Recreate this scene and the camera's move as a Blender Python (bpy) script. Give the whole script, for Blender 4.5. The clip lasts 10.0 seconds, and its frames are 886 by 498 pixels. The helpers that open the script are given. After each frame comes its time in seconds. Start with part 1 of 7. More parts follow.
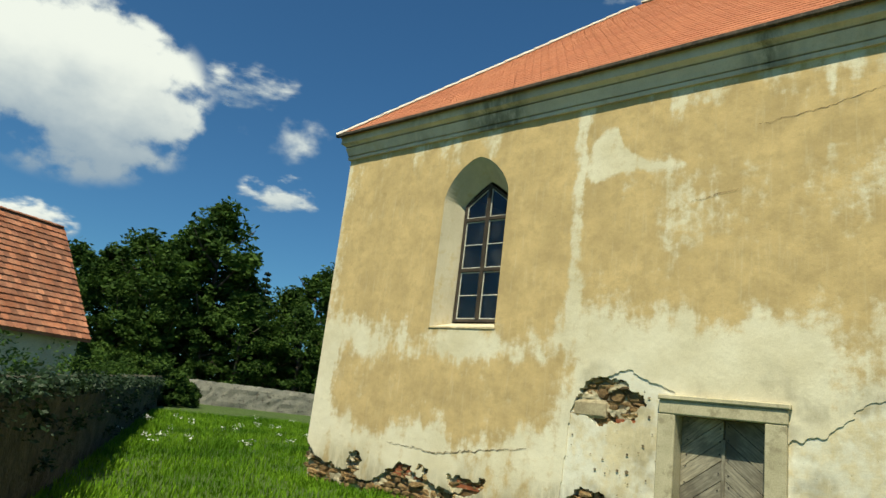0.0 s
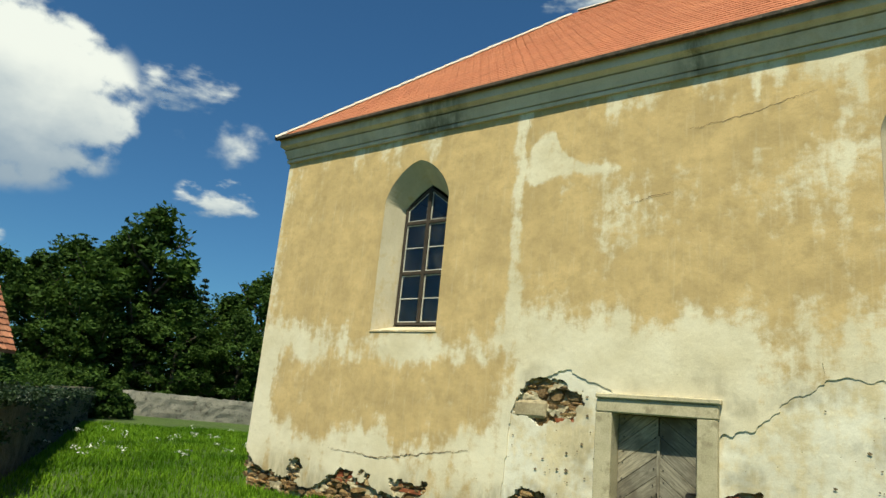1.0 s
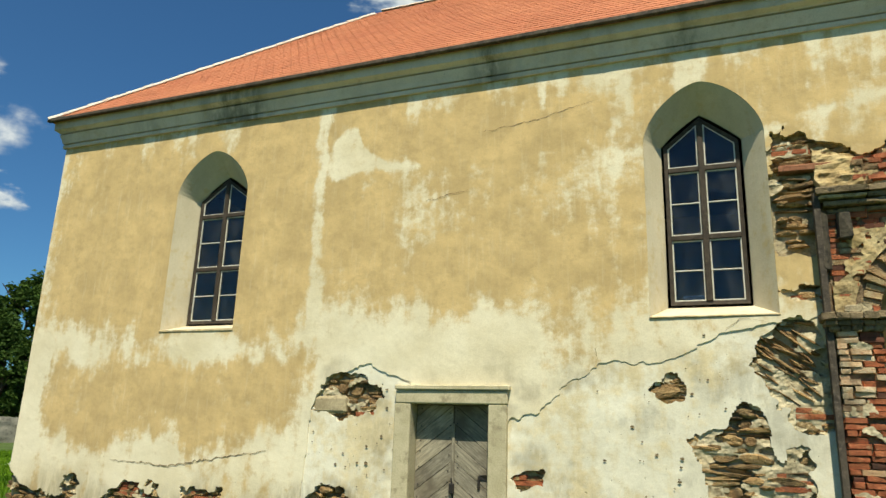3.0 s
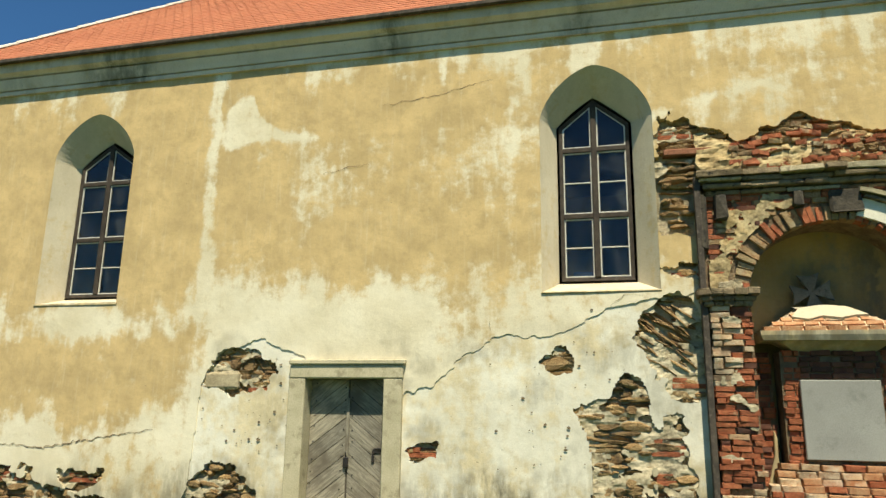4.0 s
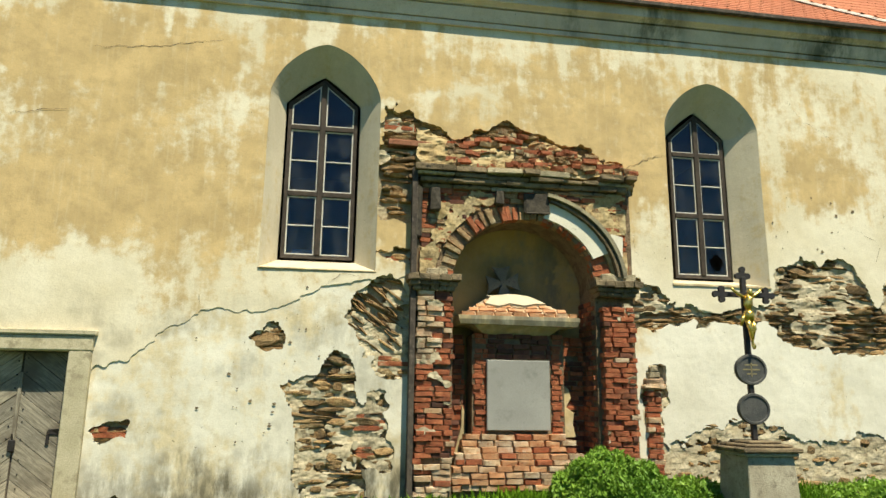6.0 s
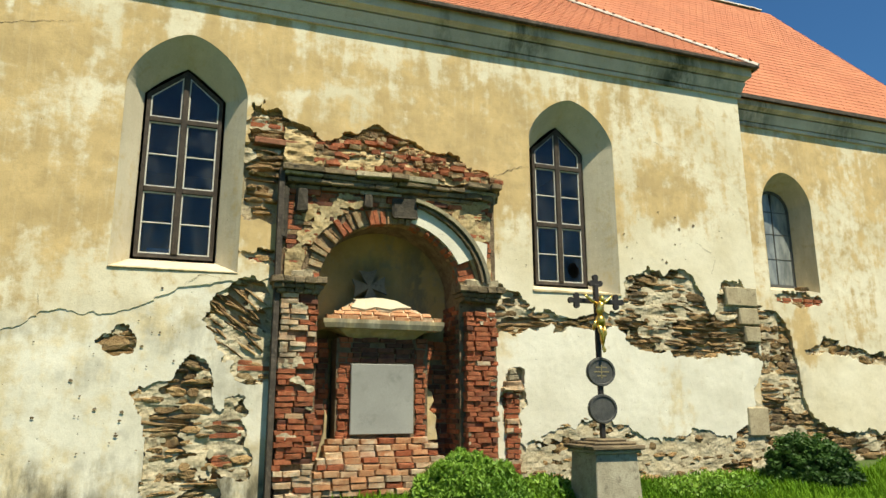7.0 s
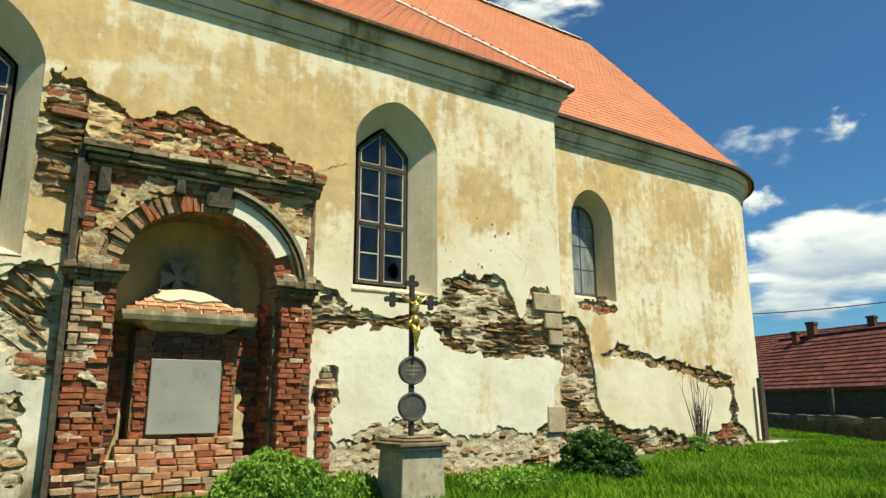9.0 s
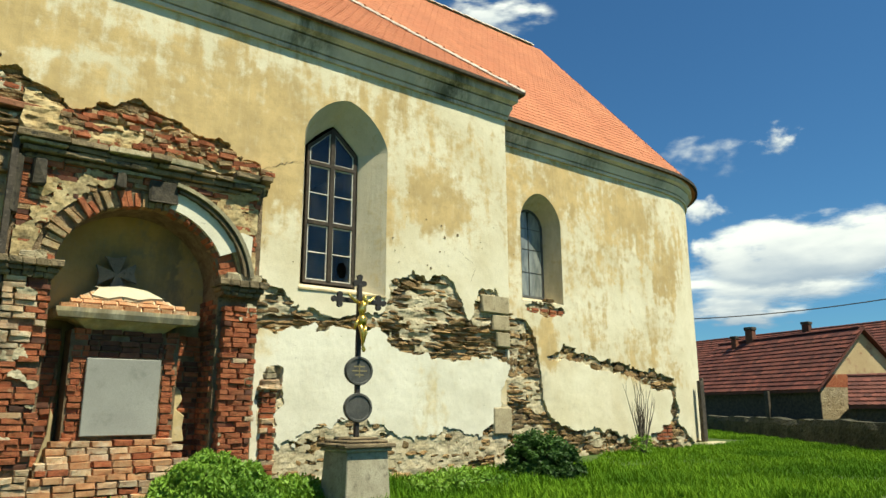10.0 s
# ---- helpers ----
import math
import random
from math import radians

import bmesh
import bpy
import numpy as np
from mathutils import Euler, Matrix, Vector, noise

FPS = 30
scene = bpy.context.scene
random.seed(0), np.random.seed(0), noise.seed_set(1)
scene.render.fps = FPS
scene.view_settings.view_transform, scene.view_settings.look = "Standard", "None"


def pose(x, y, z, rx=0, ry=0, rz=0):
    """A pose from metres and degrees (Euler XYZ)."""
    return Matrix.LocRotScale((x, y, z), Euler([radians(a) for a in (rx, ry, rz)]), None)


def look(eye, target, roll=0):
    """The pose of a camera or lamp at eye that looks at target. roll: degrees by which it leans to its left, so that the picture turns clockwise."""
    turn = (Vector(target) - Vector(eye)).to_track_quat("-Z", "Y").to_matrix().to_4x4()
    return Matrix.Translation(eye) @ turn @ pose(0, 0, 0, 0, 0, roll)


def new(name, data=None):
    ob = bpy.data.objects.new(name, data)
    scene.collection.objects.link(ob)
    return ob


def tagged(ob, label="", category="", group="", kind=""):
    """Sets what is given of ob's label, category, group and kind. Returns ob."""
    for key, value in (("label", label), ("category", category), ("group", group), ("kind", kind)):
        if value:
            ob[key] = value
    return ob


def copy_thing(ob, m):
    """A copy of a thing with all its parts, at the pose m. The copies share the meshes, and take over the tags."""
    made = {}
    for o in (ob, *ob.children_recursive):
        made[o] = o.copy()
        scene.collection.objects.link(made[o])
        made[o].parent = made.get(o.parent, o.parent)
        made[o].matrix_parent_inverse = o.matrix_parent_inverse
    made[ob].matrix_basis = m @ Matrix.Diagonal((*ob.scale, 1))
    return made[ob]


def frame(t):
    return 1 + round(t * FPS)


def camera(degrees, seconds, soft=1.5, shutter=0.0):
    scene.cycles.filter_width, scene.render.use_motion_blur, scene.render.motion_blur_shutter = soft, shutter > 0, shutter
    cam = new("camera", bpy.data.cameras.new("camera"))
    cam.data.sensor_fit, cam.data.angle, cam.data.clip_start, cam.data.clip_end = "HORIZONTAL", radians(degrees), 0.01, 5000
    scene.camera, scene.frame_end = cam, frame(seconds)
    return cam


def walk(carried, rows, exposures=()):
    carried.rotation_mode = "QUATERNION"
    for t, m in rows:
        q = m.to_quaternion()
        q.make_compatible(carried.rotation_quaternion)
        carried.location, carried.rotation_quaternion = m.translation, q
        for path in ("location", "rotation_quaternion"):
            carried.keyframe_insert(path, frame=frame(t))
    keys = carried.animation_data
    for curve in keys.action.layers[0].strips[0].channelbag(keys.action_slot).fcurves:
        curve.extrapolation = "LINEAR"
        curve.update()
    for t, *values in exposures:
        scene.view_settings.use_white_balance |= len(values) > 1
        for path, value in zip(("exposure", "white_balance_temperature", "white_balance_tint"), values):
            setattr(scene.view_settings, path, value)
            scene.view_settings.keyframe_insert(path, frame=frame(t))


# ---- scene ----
cam = camera(64.2, 10.0)
PATH = [
    (0, (0.768, 0.817, 1.966), (-0.565, 2.241, 2.407), 7.0),
    (0.5, (0.758, 0.829, 1.946), (-0.525, 2.294, 2.4), 6.6),
    (1, (0.793, 0.849, 1.938), (-0.415, 2.371, 2.41), 5.6),
    (1.5, (0.811, 0.859, 1.909), (-0.285, 2.456, 2.407), 4.7),
    (2, (0.8, 0.837, 1.905), (-0.166, 2.512, 2.417), 3.6),
    (2.5, (0.81, 0.848, 1.898), (-0.037, 2.583, 2.419), 2.8),
    (4, (0.881, 0.907, 1.857), (0.41, 2.798, 2.305), 0.9),
    (4.5, (0.875, 0.904, 1.819), (0.561, 2.831, 2.252), 1.0),
    (5, (0.83, 0.909, 1.792), (0.703, 2.858, 2.22), 0.8),
    (5.5, (0.795, 0.911, 1.797), (0.903, 2.863, 2.216), 0.9),
    (6, (0.828, 0.933, 1.741), (1.145, 2.862, 2.162), 0.7),
    (7.5, (0.899, 0.904, 1.751), (1.71, 2.68, 2.185), -0.5),
    (8, (0.932, 0.905, 1.745), (1.86, 2.623, 2.179), -0.5),
    (8.5, (0.977, 0.902, 1.725), (1.989, 2.572, 2.157), -0.3),
    (9, (1.024, 0.888, 1.704), (2.116, 2.507, 2.138), -0.2),
    (9.5, (1.059, 0.89, 1.694), (2.215, 2.462, 2.13), -0.3),
    (10, (1.065, 0.892, 1.675), (2.268, 2.428, 2.117), -0.2),
]
EXPOSURES = tuple((t, v, 7100, tint) for t, v, tint in ((0.0, 0.30, -2), (2.5, 0.42, 1), (4.5, 0.53, 4), (5.5, 0.56, 4), (8.0, 0.56, 2), (10.0, 0.56, -2)))
walk(cam, [(t, look(eye, target, roll)) for t, eye, target, roll in PATH], EXPOSURES)

# ------------------------------------------------------------ world and sun
SUN_AZ, SUN_EL = 20.0, 62.0          # degrees east of south, above the horizon
world = bpy.data.worlds.new("world")
scene.world = world
world.use_nodes = True
wn = world.node_tree.nodes
sky = wn.new("ShaderNodeTexSky")
sky.sky_type = 'NISHITA'
sky.sun_disc = False
sky.sun_elevation = radians(SUN_EL)
sky.sun_rotation = radians(180 - SUN_AZ)
sky.air_density, sky.dust_density, sky.ozone_density = 1.0, 0.3, 3.0
wn["Background"].inputs["Strength"].default_value = 0.064
tint = wn.new("ShaderNodeMix")
tint.data_type, tint.blend_type = 'RGBA', 'MULTIPLY'
tint.inputs[0].default_value, tint.inputs[7].default_value = 1.0, (0.46, 0.86, 1.2, 1)
world.node_tree.links.new(sky.outputs[0], tint.inputs[6])
world.node_tree.links.new(tint.outputs[2], wn["Background"].inputs["Color"])
sun_to = Vector((math.sin(radians(SUN_AZ)) * math.cos(radians(SUN_EL)), -math.cos(radians(SUN_AZ)) * math.cos(radians(SUN_EL)), math.sin(radians(SUN_EL))))
sun = new("sun", bpy.data.lights.new("sun", 'SUN'))
sun.data.energy, sun.data.angle, sun.data.color = 5.0, radians(0.53), (1.0, 0.95, 0.85)
sun.matrix_world = look((0, 0, 60), Vector((0, 0, 60)) - sun_to)


# ------------------------------------------------------------ materials
class Nodes:
    """A short way to write node trees."""

    def __init__(self, name):
        self.mat = bpy.data.materials.new(name)
        self.mat.use_nodes = True
        self.nt = self.mat.node_tree
        self.bsdf = self.nt.nodes["Principled BSDF"]
        self.co = self.nt.nodes.new("ShaderNodeTexCoord").outputs["Object"]

    def put(self, sock, v):
        if isinstance(v, bpy.types.NodeSocket):
            self.nt.links.new(v, sock)
        elif isinstance(v, (tuple, list)) and len(v) == 3 and sock.type == 'RGBA':
            sock.default_value = (*v, 1)
        else:
            sock.default_value = v

    def scaled(self, sx, sy, sz, co=None):
        m = self.nt.nodes.new("ShaderNodeMapping")
        m.inputs["Scale"].default_value = (sx, sy, sz)
        self.put(m.inputs[0], co or self.co)
        return m.outputs[0]

    def noise(self, scale, detail=4, rough=0.55, co=None, distort=0.0):
        n = self.nt.nodes.new("ShaderNodeTexNoise")
        self.put(n.inputs["Vector"], co or self.co)
        n.inputs["Scale"].default_value, n.inputs["Detail"].default_value = scale, detail
        n.inputs["Roughness"].default_value, n.inputs["Distortion"].default_value = rough, distort
        return n.outputs["Fac"]

    def ramp(self, v, a, b, lo=0.0, hi=1.0):
        n = self.nt.nodes.new("ShaderNodeMapRange")
        n.interpolation_type = 'SMOOTHSTEP'
        self.put(n.inputs[0], v)
        for k, x in zip((1, 2, 3, 4), (a, b, lo, hi)):
            n.inputs[k].default_value = x
        return n.outputs[0]

    def math(self, op, a, b=0.0):
        n = self.nt.nodes.new("ShaderNodeMath")
        n.operation = op
        self.put(n.inputs[0], a), self.put(n.inputs[1], b)
        return n.outputs[0]

    def mix(self, f, a, b, blend='MIX'):
        n = self.nt.nodes.new("ShaderNodeMix")
        n.data_type, n.blend_type = 'RGBA', blend
        self.put(n.inputs[0], f), self.put(n.inputs[6], a), self.put(n.inputs[7], b)
        return n.outputs[2]

    def attr(self, name):
        n = self.nt.nodes.new("ShaderNodeAttribute")
        n.attribute_name = name
        return n.outputs["Fac"]

    def own(self):
        return self.nt.nodes.new("ShaderNodeObjectInfo").outputs["Random"]

    def island(self):
        return self.nt.nodes.new("ShaderNodeNewGeometry").outputs["Random Per Island"]

    def bump(self, h, strength=0.5, dist=0.01):
        b = self.nt.nodes.new("ShaderNodeBump")
        b.inputs["Strength"].default_value, b.inputs["Distance"].default_value = strength, dist
        self.put(b.inputs["Height"], h)
        self.put(self.bsdf.inputs["Normal"], b.outputs[0])

    def done(self, color, rough=0.9, metal=0.0, spec=0.3):
        self.put(self.bsdf.inputs["Base Color"], color)
        self.put(self.bsdf.inputs["Roughness"], rough)
        self.bsdf.inputs["Metallic"].default_value = metal
        self.bsdf.inputs["Specular IOR Level"].default_value = spec
        return self.mat


def surface(name, a, b, c, scale=3.0, fine=40.0, rough=0.9, metal=0.0, bump=0.5, dist=0.01, vary=None, spec=0.3, amount=1.0, smear=None, grime=None):
    """Two colours mixed by a broad noise, a third in patches, a fine grain; vary: 'own' or 'island' adds a shade to each piece."""
    n = Nodes(name)
    if vary == 'own':
        n.co = n.nt.nodes.new("ShaderNodeNewGeometry").outputs["Position"]
    big, small = n.noise(scale), n.noise(fine, 3)
    col = n.mix(n.ramp(big, 0.35, 0.65), a, b)
    col = n.mix(n.ramp(n.noise(scale * 2.7, 5, 0.65), 0.52, 0.72), col, c)
    if vary:
        r = n.own() if vary == 'own' else n.island()
        col = n.mix(n.math('MULTIPLY', n.ramp(r, 0.0, 1.0), 0.55 * amount), col, c)
        col = n.mix(1.0, col, n.mix(n.math('FRACT', n.math('MULTIPLY', r, 7.31)), (1 - 0.38 * amount,) * 3, (1 + 0.25 * amount, 1 + 0.2 * amount, 1 + 0.15 * amount)), 'MULTIPLY')
    if smear:
        col = n.mix(n.math('MULTIPLY', n.ramp(n.noise(2.3, 6, 0.68), smear[1], smear[1] + 0.12), 0.8), col, smear[0])
    if grime:
        soot = n.math('MULTIPLY', n.ramp(n.noise(1.7, 6, 0.7), grime[1], grime[1] + 0.16), grime[2])
        col = n.mix(soot, col, grime[0])
    col = n.mix(n.ramp(small, 0.3, 0.7, 0.0, 0.35), col, n.mix(1.0, col, (0.45, 0.42, 0.4), 'MULTIPLY'))
    n.bump(n.math('ADD', small, n.math('MULTIPLY', big, 0.8)), bump, dist)
    return n.done(col, n.ramp(small, 0.2, 0.8, max(rough - 0.12, 0.02), min(rough + 0.08, 1.0)), metal, spec)


def plaster(name, ochre, lime, grey):
    """Painted lime plaster: the paint left on it by the attribute 'paint', with runs, stains and grain."""
    n = Nodes(name)
    runs = n.noise(1.0, 5, 0.6, n.scaled(5.5, 5.5, 0.75))
    fine_runs = n.noise(1.0, 4, 0.6, n.scaled(17, 17, 1.5))
    cloud, grain, mid = n.noise(0.9, 5, 0.6), n.noise(55, 4, 0.6), n.noise(6.0, 6, 0.65)
    keep = n.math('ADD', n.attr("paint"), n.math('MULTIPLY', n.math('SUBTRACT', runs, 0.5), 0.85))
    keep = n.math('ADD', keep, n.math('MULTIPLY', n.math('SUBTRACT', mid, 0.5), 1.35))
    keep = n.ramp(keep, 0.27, 0.80)
    keep = n.math('MULTIPLY', keep, n.ramp(fine_runs, 0.52, 0.75, 1.0, 0.78))
    limec = n.mix(n.ramp(cloud, 0.35, 0.7), lime, grey)
    limec = n.mix(n.ramp(mid, 0.55, 0.8, 0.0, 0.35), limec, (0.40, 0.34, 0.20))
    och = n.mix(n.ramp(n.noise(1.6, 4), 0.3, 0.7), ochre, tuple(min(1.0, v * 1.3) for v in ochre))
    och = n.mix(n.ramp(n.noise(4.5, 6, 0.7), 0.42, 0.66, 0.0, 0.45), och, tuple(v * 0.78 for v in ochre))
    col = n.mix(keep, limec, och)
    dirt = n.math('MULTIPLY', n.attr("dirt"), n.ramp(n.noise(1.0, 5, 0.7, n.scaled(4, 4, 1.2)), 0.3, 0.62))
    col = n.mix(dirt, col, (0.13, 0.115, 0.075))
    col = n.mix(n.ramp(grain, 0.35, 0.8, 0.0, 0.22), col, (0.30, 0.24, 0.14))
    pits = n.ramp(n.noise(23, 2, 0.5), 0.74, 0.78)
    col = n.mix(n.math('MULTIPLY', pits, 0.5), col, (0.16, 0.13, 0.08))
    n.bump(n.math('ADD', n.math('MULTIPLY', mid, 1.2), n.math('SUBTRACT', n.math('MULTIPLY', grain, 0.25), pits)), 0.5, 0.010)
    return n.done(col, 0.95, 0.0, 0.15)


OCHRE = plaster("ochre_plaster", (0.505, 0.36, 0.168), (0.79, 0.71, 0.52), (0.66, 0.57, 0.38))
LIME = plaster("lime_plaster", (0.54, 0.41, 0.21), (0.68, 0.59, 0.42), (0.56, 0.48, 0.33))
WHITE_LIME = plaster("white_lime_plaster", (0.60, 0.50, 0.31), (0.80, 0.75, 0.60), (0.66, 0.61, 0.47))
CORNICE = plaster("cornice_plaster", (0.61, 0.45, 0.275), (0.81, 0.655, 0.49), (0.65, 0.515, 0.385))
MORTAR = surface("mortar", (0.40, 0.33, 0.20), (0.52, 0.44, 0.28), (0.22, 0.17, 0.11), 5, 60, 0.95, bump=0.9, dist=0.02, grime=((0.12, 0.095, 0.06), 0.52, 0.7))
CRUST = surface("lime_crust", (0.42, 0.30, 0.135), (0.55, 0.43, 0.23), (0.24, 0.15, 0.065), 4, 25, 0.95, bump=0.6, dist=0.012, grime=((0.10, 0.075, 0.04), 0.53, 0.75))
SMEAR = surface("bedding_lime", (0.47, 0.385, 0.235), (0.61, 0.52, 0.345), (0.28, 0.215, 0.125), 4, 30, 0.95, bump=0.7, dist=0.015, grime=((0.17, 0.14, 0.085), 0.54, 0.7))
STONE = surface("schist", (0.37, 0.225, 0.095), (0.50, 0.345, 0.16), (0.17, 0.10, 0.045), 9, 70, 0.9, bump=1.0, dist=0.025, vary='own', smear=((0.54, 0.40, 0.21), 0.58), grime=((0.085, 0.06, 0.036), 0.50, 0.75))
STONE_JOINED = surface("schist_rest", (0.37, 0.225, 0.095), (0.50, 0.345, 0.16), (0.17, 0.10, 0.045), 9, 70, 0.9, bump=1.0, dist=0.025, vary='island', smear=((0.54, 0.40, 0.21), 0.58), grime=((0.085, 0.06, 0.036), 0.50, 0.75))
BRICK = surface("brick", (0.38, 0.105, 0.043), (0.46, 0.16, 0.07), (0.23, 0.075, 0.04), 12, 80, 0.92, bump=0.9, dist=0.014, vary='own', amount=0.42, smear=((0.50, 0.36, 0.21), 0.61), grime=((0.10, 0.055, 0.035), 0.54, 0.6))
BRICK_LIMED = surface("limed_brick", (0.58, 0.41, 0.24), (0.68, 0.56, 0.38), (0.46, 0.22, 0.11), 9, 70, 0.92, bump=0.9, dist=0.014, vary='own', amount=0.7, smear=((0.62, 0.52, 0.36), 0.56), grime=((0.13, 0.085, 0.05), 0.53, 0.7))
BRICK_CRUSTED = surface("crusted_brick", (0.36, 0.235, 0.11), (0.45, 0.34, 0.18), (0.30, 0.11, 0.05), 7, 60, 0.94, bump=1.0, dist=0.02, vary='own', amount=0.6, smear=((0.47, 0.39, 0.24), 0.54), grime=((0.08, 0.06, 0.035), 0.52, 0.8))
BRICK_HOOD = surface("pale_orange_brick", (0.52, 0.25, 0.115), (0.60, 0.36, 0.19), (0.43, 0.17, 0.075), 9, 70, 0.92, bump=0.8, dist=0.01, vary='own', amount=0.45, smear=((0.64, 0.53, 0.37), 0.54))
BRICK_DARK = surface("soot_and_shade_brick", (0.16, 0.055, 0.032), (0.23, 0.09, 0.05), (0.08, 0.048, 0.036), 10, 80, 0.92, bump=0.8, dist=0.008, vary='own')
BLACKENED = surface("soot_and_shadow_stone", (0.045, 0.038, 0.028), (0.09, 0.073, 0.05), (0.022, 0.02, 0.016), 5, 30, 0.92, bump=0.6, dist=0.012)
JOINT = surface("dark_joint_mortar", (0.17, 0.115, 0.065), (0.25, 0.18, 0.105), (0.09, 0.06, 0.035), 6, 60, 0.95, bump=0.9, dist=0.02)
QUOIN = surface("quoin_stone", (0.38, 0.305, 0.18), (0.46, 0.38, 0.235), (0.25, 0.195, 0.115), 3.5, 30, 0.92, bump=0.5, dist=0.01)
SANDSTONE = surface("sandstone", (0.46, 0.40, 0.25), (0.56, 0.49, 0.32), (0.34, 0.29, 0.18), 2.5, 60, 0.9, bump=0.5, dist=0.008)
WORN_STONE = surface("weathered_stone", (0.15, 0.11, 0.062), (0.28, 0.21, 0.118), (0.05, 0.042, 0.03), 3.5, 50, 0.92, bump=0.9, dist=0.02)
PEDESTAL = surface("pedestal_stone", (0.36, 0.315, 0.215), (0.45, 0.40, 0.28), (0.24, 0.205, 0.14), 4, 60, 0.9, bump=0.6, dist=0.01)
SLATE = surface("slate_tablet", (0.30, 0.29, 0.25), (0.36, 0.35, 0.30), (0.24, 0.235, 0.20), 1.5, 90, 0.6, bump=0.15, dist=0.004)
NICHE = surface("niche_plaster", (0.40, 0.34, 0.20), (0.27, 0.235, 0.15), (0.12, 0.105, 0.075), 2.2, 40, 0.95, bump=0.7, dist=0.015)
TILE = surface("roof_tile", (0.50, 0.175, 0.085), (0.56, 0.21, 0.102), (0.43, 0.15, 0.07), 0.8, 30, 0.85, bump=0.2, dist=0.003, vary='island', amount=0.16)
OLD_TILE = surface("old_roof_tile", (0.46, 0.17, 0.085), (0.56, 0.25, 0.14), (0.26, 0.11, 0.07), 1.5, 30, 0.88, bump=0.5, dist=0.01, vary='island')
DARK_TILE = surface("dark_roof_tile", (0.17, 0.052, 0.036), (0.22, 0.072, 0.048), (0.10, 0.04, 0.03), 1.2, 30, 0.7, bump=0.4, dist=0.01, vary='island')
RIDGE_MORTAR = surface("ridge_mortar", (0.72, 0.60, 0.48), (0.80, 0.72, 0.62), (0.55, 0.32, 0.20), 6, 50, 0.95)
FRAME_WOOD = surface("old_frame_wood", (0.035, 0.026, 0.018), (0.06, 0.044, 0.031), (0.13, 0.10, 0.07), 14, 90, 0.8, bump=0.5, dist=0.004)
PUTTY = surface("white_putty", (0.62, 0.58, 0.48), (0.70, 0.66, 0.56), (0.40, 0.36, 0.28), 12, 90, 0.8)
IRON = surface("rusty_iron", (0.022, 0.019, 0.017), (0.036, 0.03, 0.025), (0.055, 0.034, 0.022), 12, 80, 0.6, 0.3, spec=0.5)
CAST_IRON = surface("grey_cast_iron", (0.07, 0.07, 0.062), (0.11, 0.105, 0.09), (0.07, 0.065, 0.055), 9, 70, 0.6, 0.3, spec=0.5)
GOLD = surface("gilding", (0.80, 0.52, 0.10), (0.90, 0.64, 0.18), (0.55, 0.34, 0.07), 14, 60, 0.3, 0.9, bump=0.2, dist=0.003, spec=0.5)
OLD_WOOD = surface("tarred_board", (0.05, 0.04, 0.03), (0.09, 0.07, 0.05), (0.16, 0.13, 0.10), 8, 60, 0.85)
BARK = surface("bark", (0.09, 0.07, 0.05), (0.14, 0.11, 0.08), (0.06, 0.05, 0.04), 8, 50, 0.95, bump=0.9, dist=0.03)
HOUSE_WALL = surface("house_plaster", (0.50, 0.46, 0.36), (0.58, 0.54, 0.42), (0.42, 0.38, 0.30), 1.0, 30, 0.95)
GABLE_OCHRE = surface("gable_plaster", (0.52, 0.38, 0.20), (0.60, 0.46, 0.26), (0.36, 0.18, 0.10), 0.8, 30, 0.95)
# colour far below the stone's own: the walls' shade is put into it
SHADED_FIELDSTONE = surface("fieldstone", (0.055, 0.05, 0.03), (0.095, 0.086, 0.052), (0.03, 0.033, 0.017), 2.2, 14, 0.95, bump=1.0, dist=0.08)
CHURCHYARD = surface("churchyard_wall_render", (0.27, 0.25, 0.20), (0.37, 0.34, 0.27), (0.12, 0.105, 0.08), 1.4, 20, 0.95, bump=0.9, dist=0.04)


def wood_planks(name, turn):
    """Weathered oak with its grain along a line turned about the door's normal."""
    n = Nodes(name)
    along = n.nt.nodes.new("ShaderNodeMapping")
    along.inputs["Rotation"].default_value = (0, turn, 0)
    n.put(along.inputs[0], n.co)
    n.co = along.outputs[0]
    r = n.own()
    n2 = n.nt.nodes.new("ShaderNodeVectorMath")
    n2.operation = 'ADD'
    n.put(n2.inputs[0], n.scaled(3, 30, 30))
    c = n.nt.nodes.new("ShaderNodeCombineXYZ")
    n.put(c.inputs[0], n.math('MULTIPLY', r, 37.0)), n.put(c.inputs[1], n.math('MULTIPLY', r, 91.0))
    n.put(n2.inputs[1], c.outputs[0])
    grain = n.noise(1.6, 6, 0.65, n2.outputs[0], 0.6)
    stain = n.noise(2.4, 4)
    col = n.mix(n.ramp(grain, 0.3, 0.7), (0.17, 0.15, 0.11), (0.40, 0.355, 0.265))
    col = n.mix(n.ramp(stain, 0.42, 0.66), col, (0.15, 0.125, 0.09))
    col = n.mix(1.0, col, n.mix(r, (0.72, 0.72, 0.72), (1.2, 1.18, 1.12)), 'MULTIPLY')
    n.bump(grain, 0.7, 0.006)
    return n.done(col, 0.85)


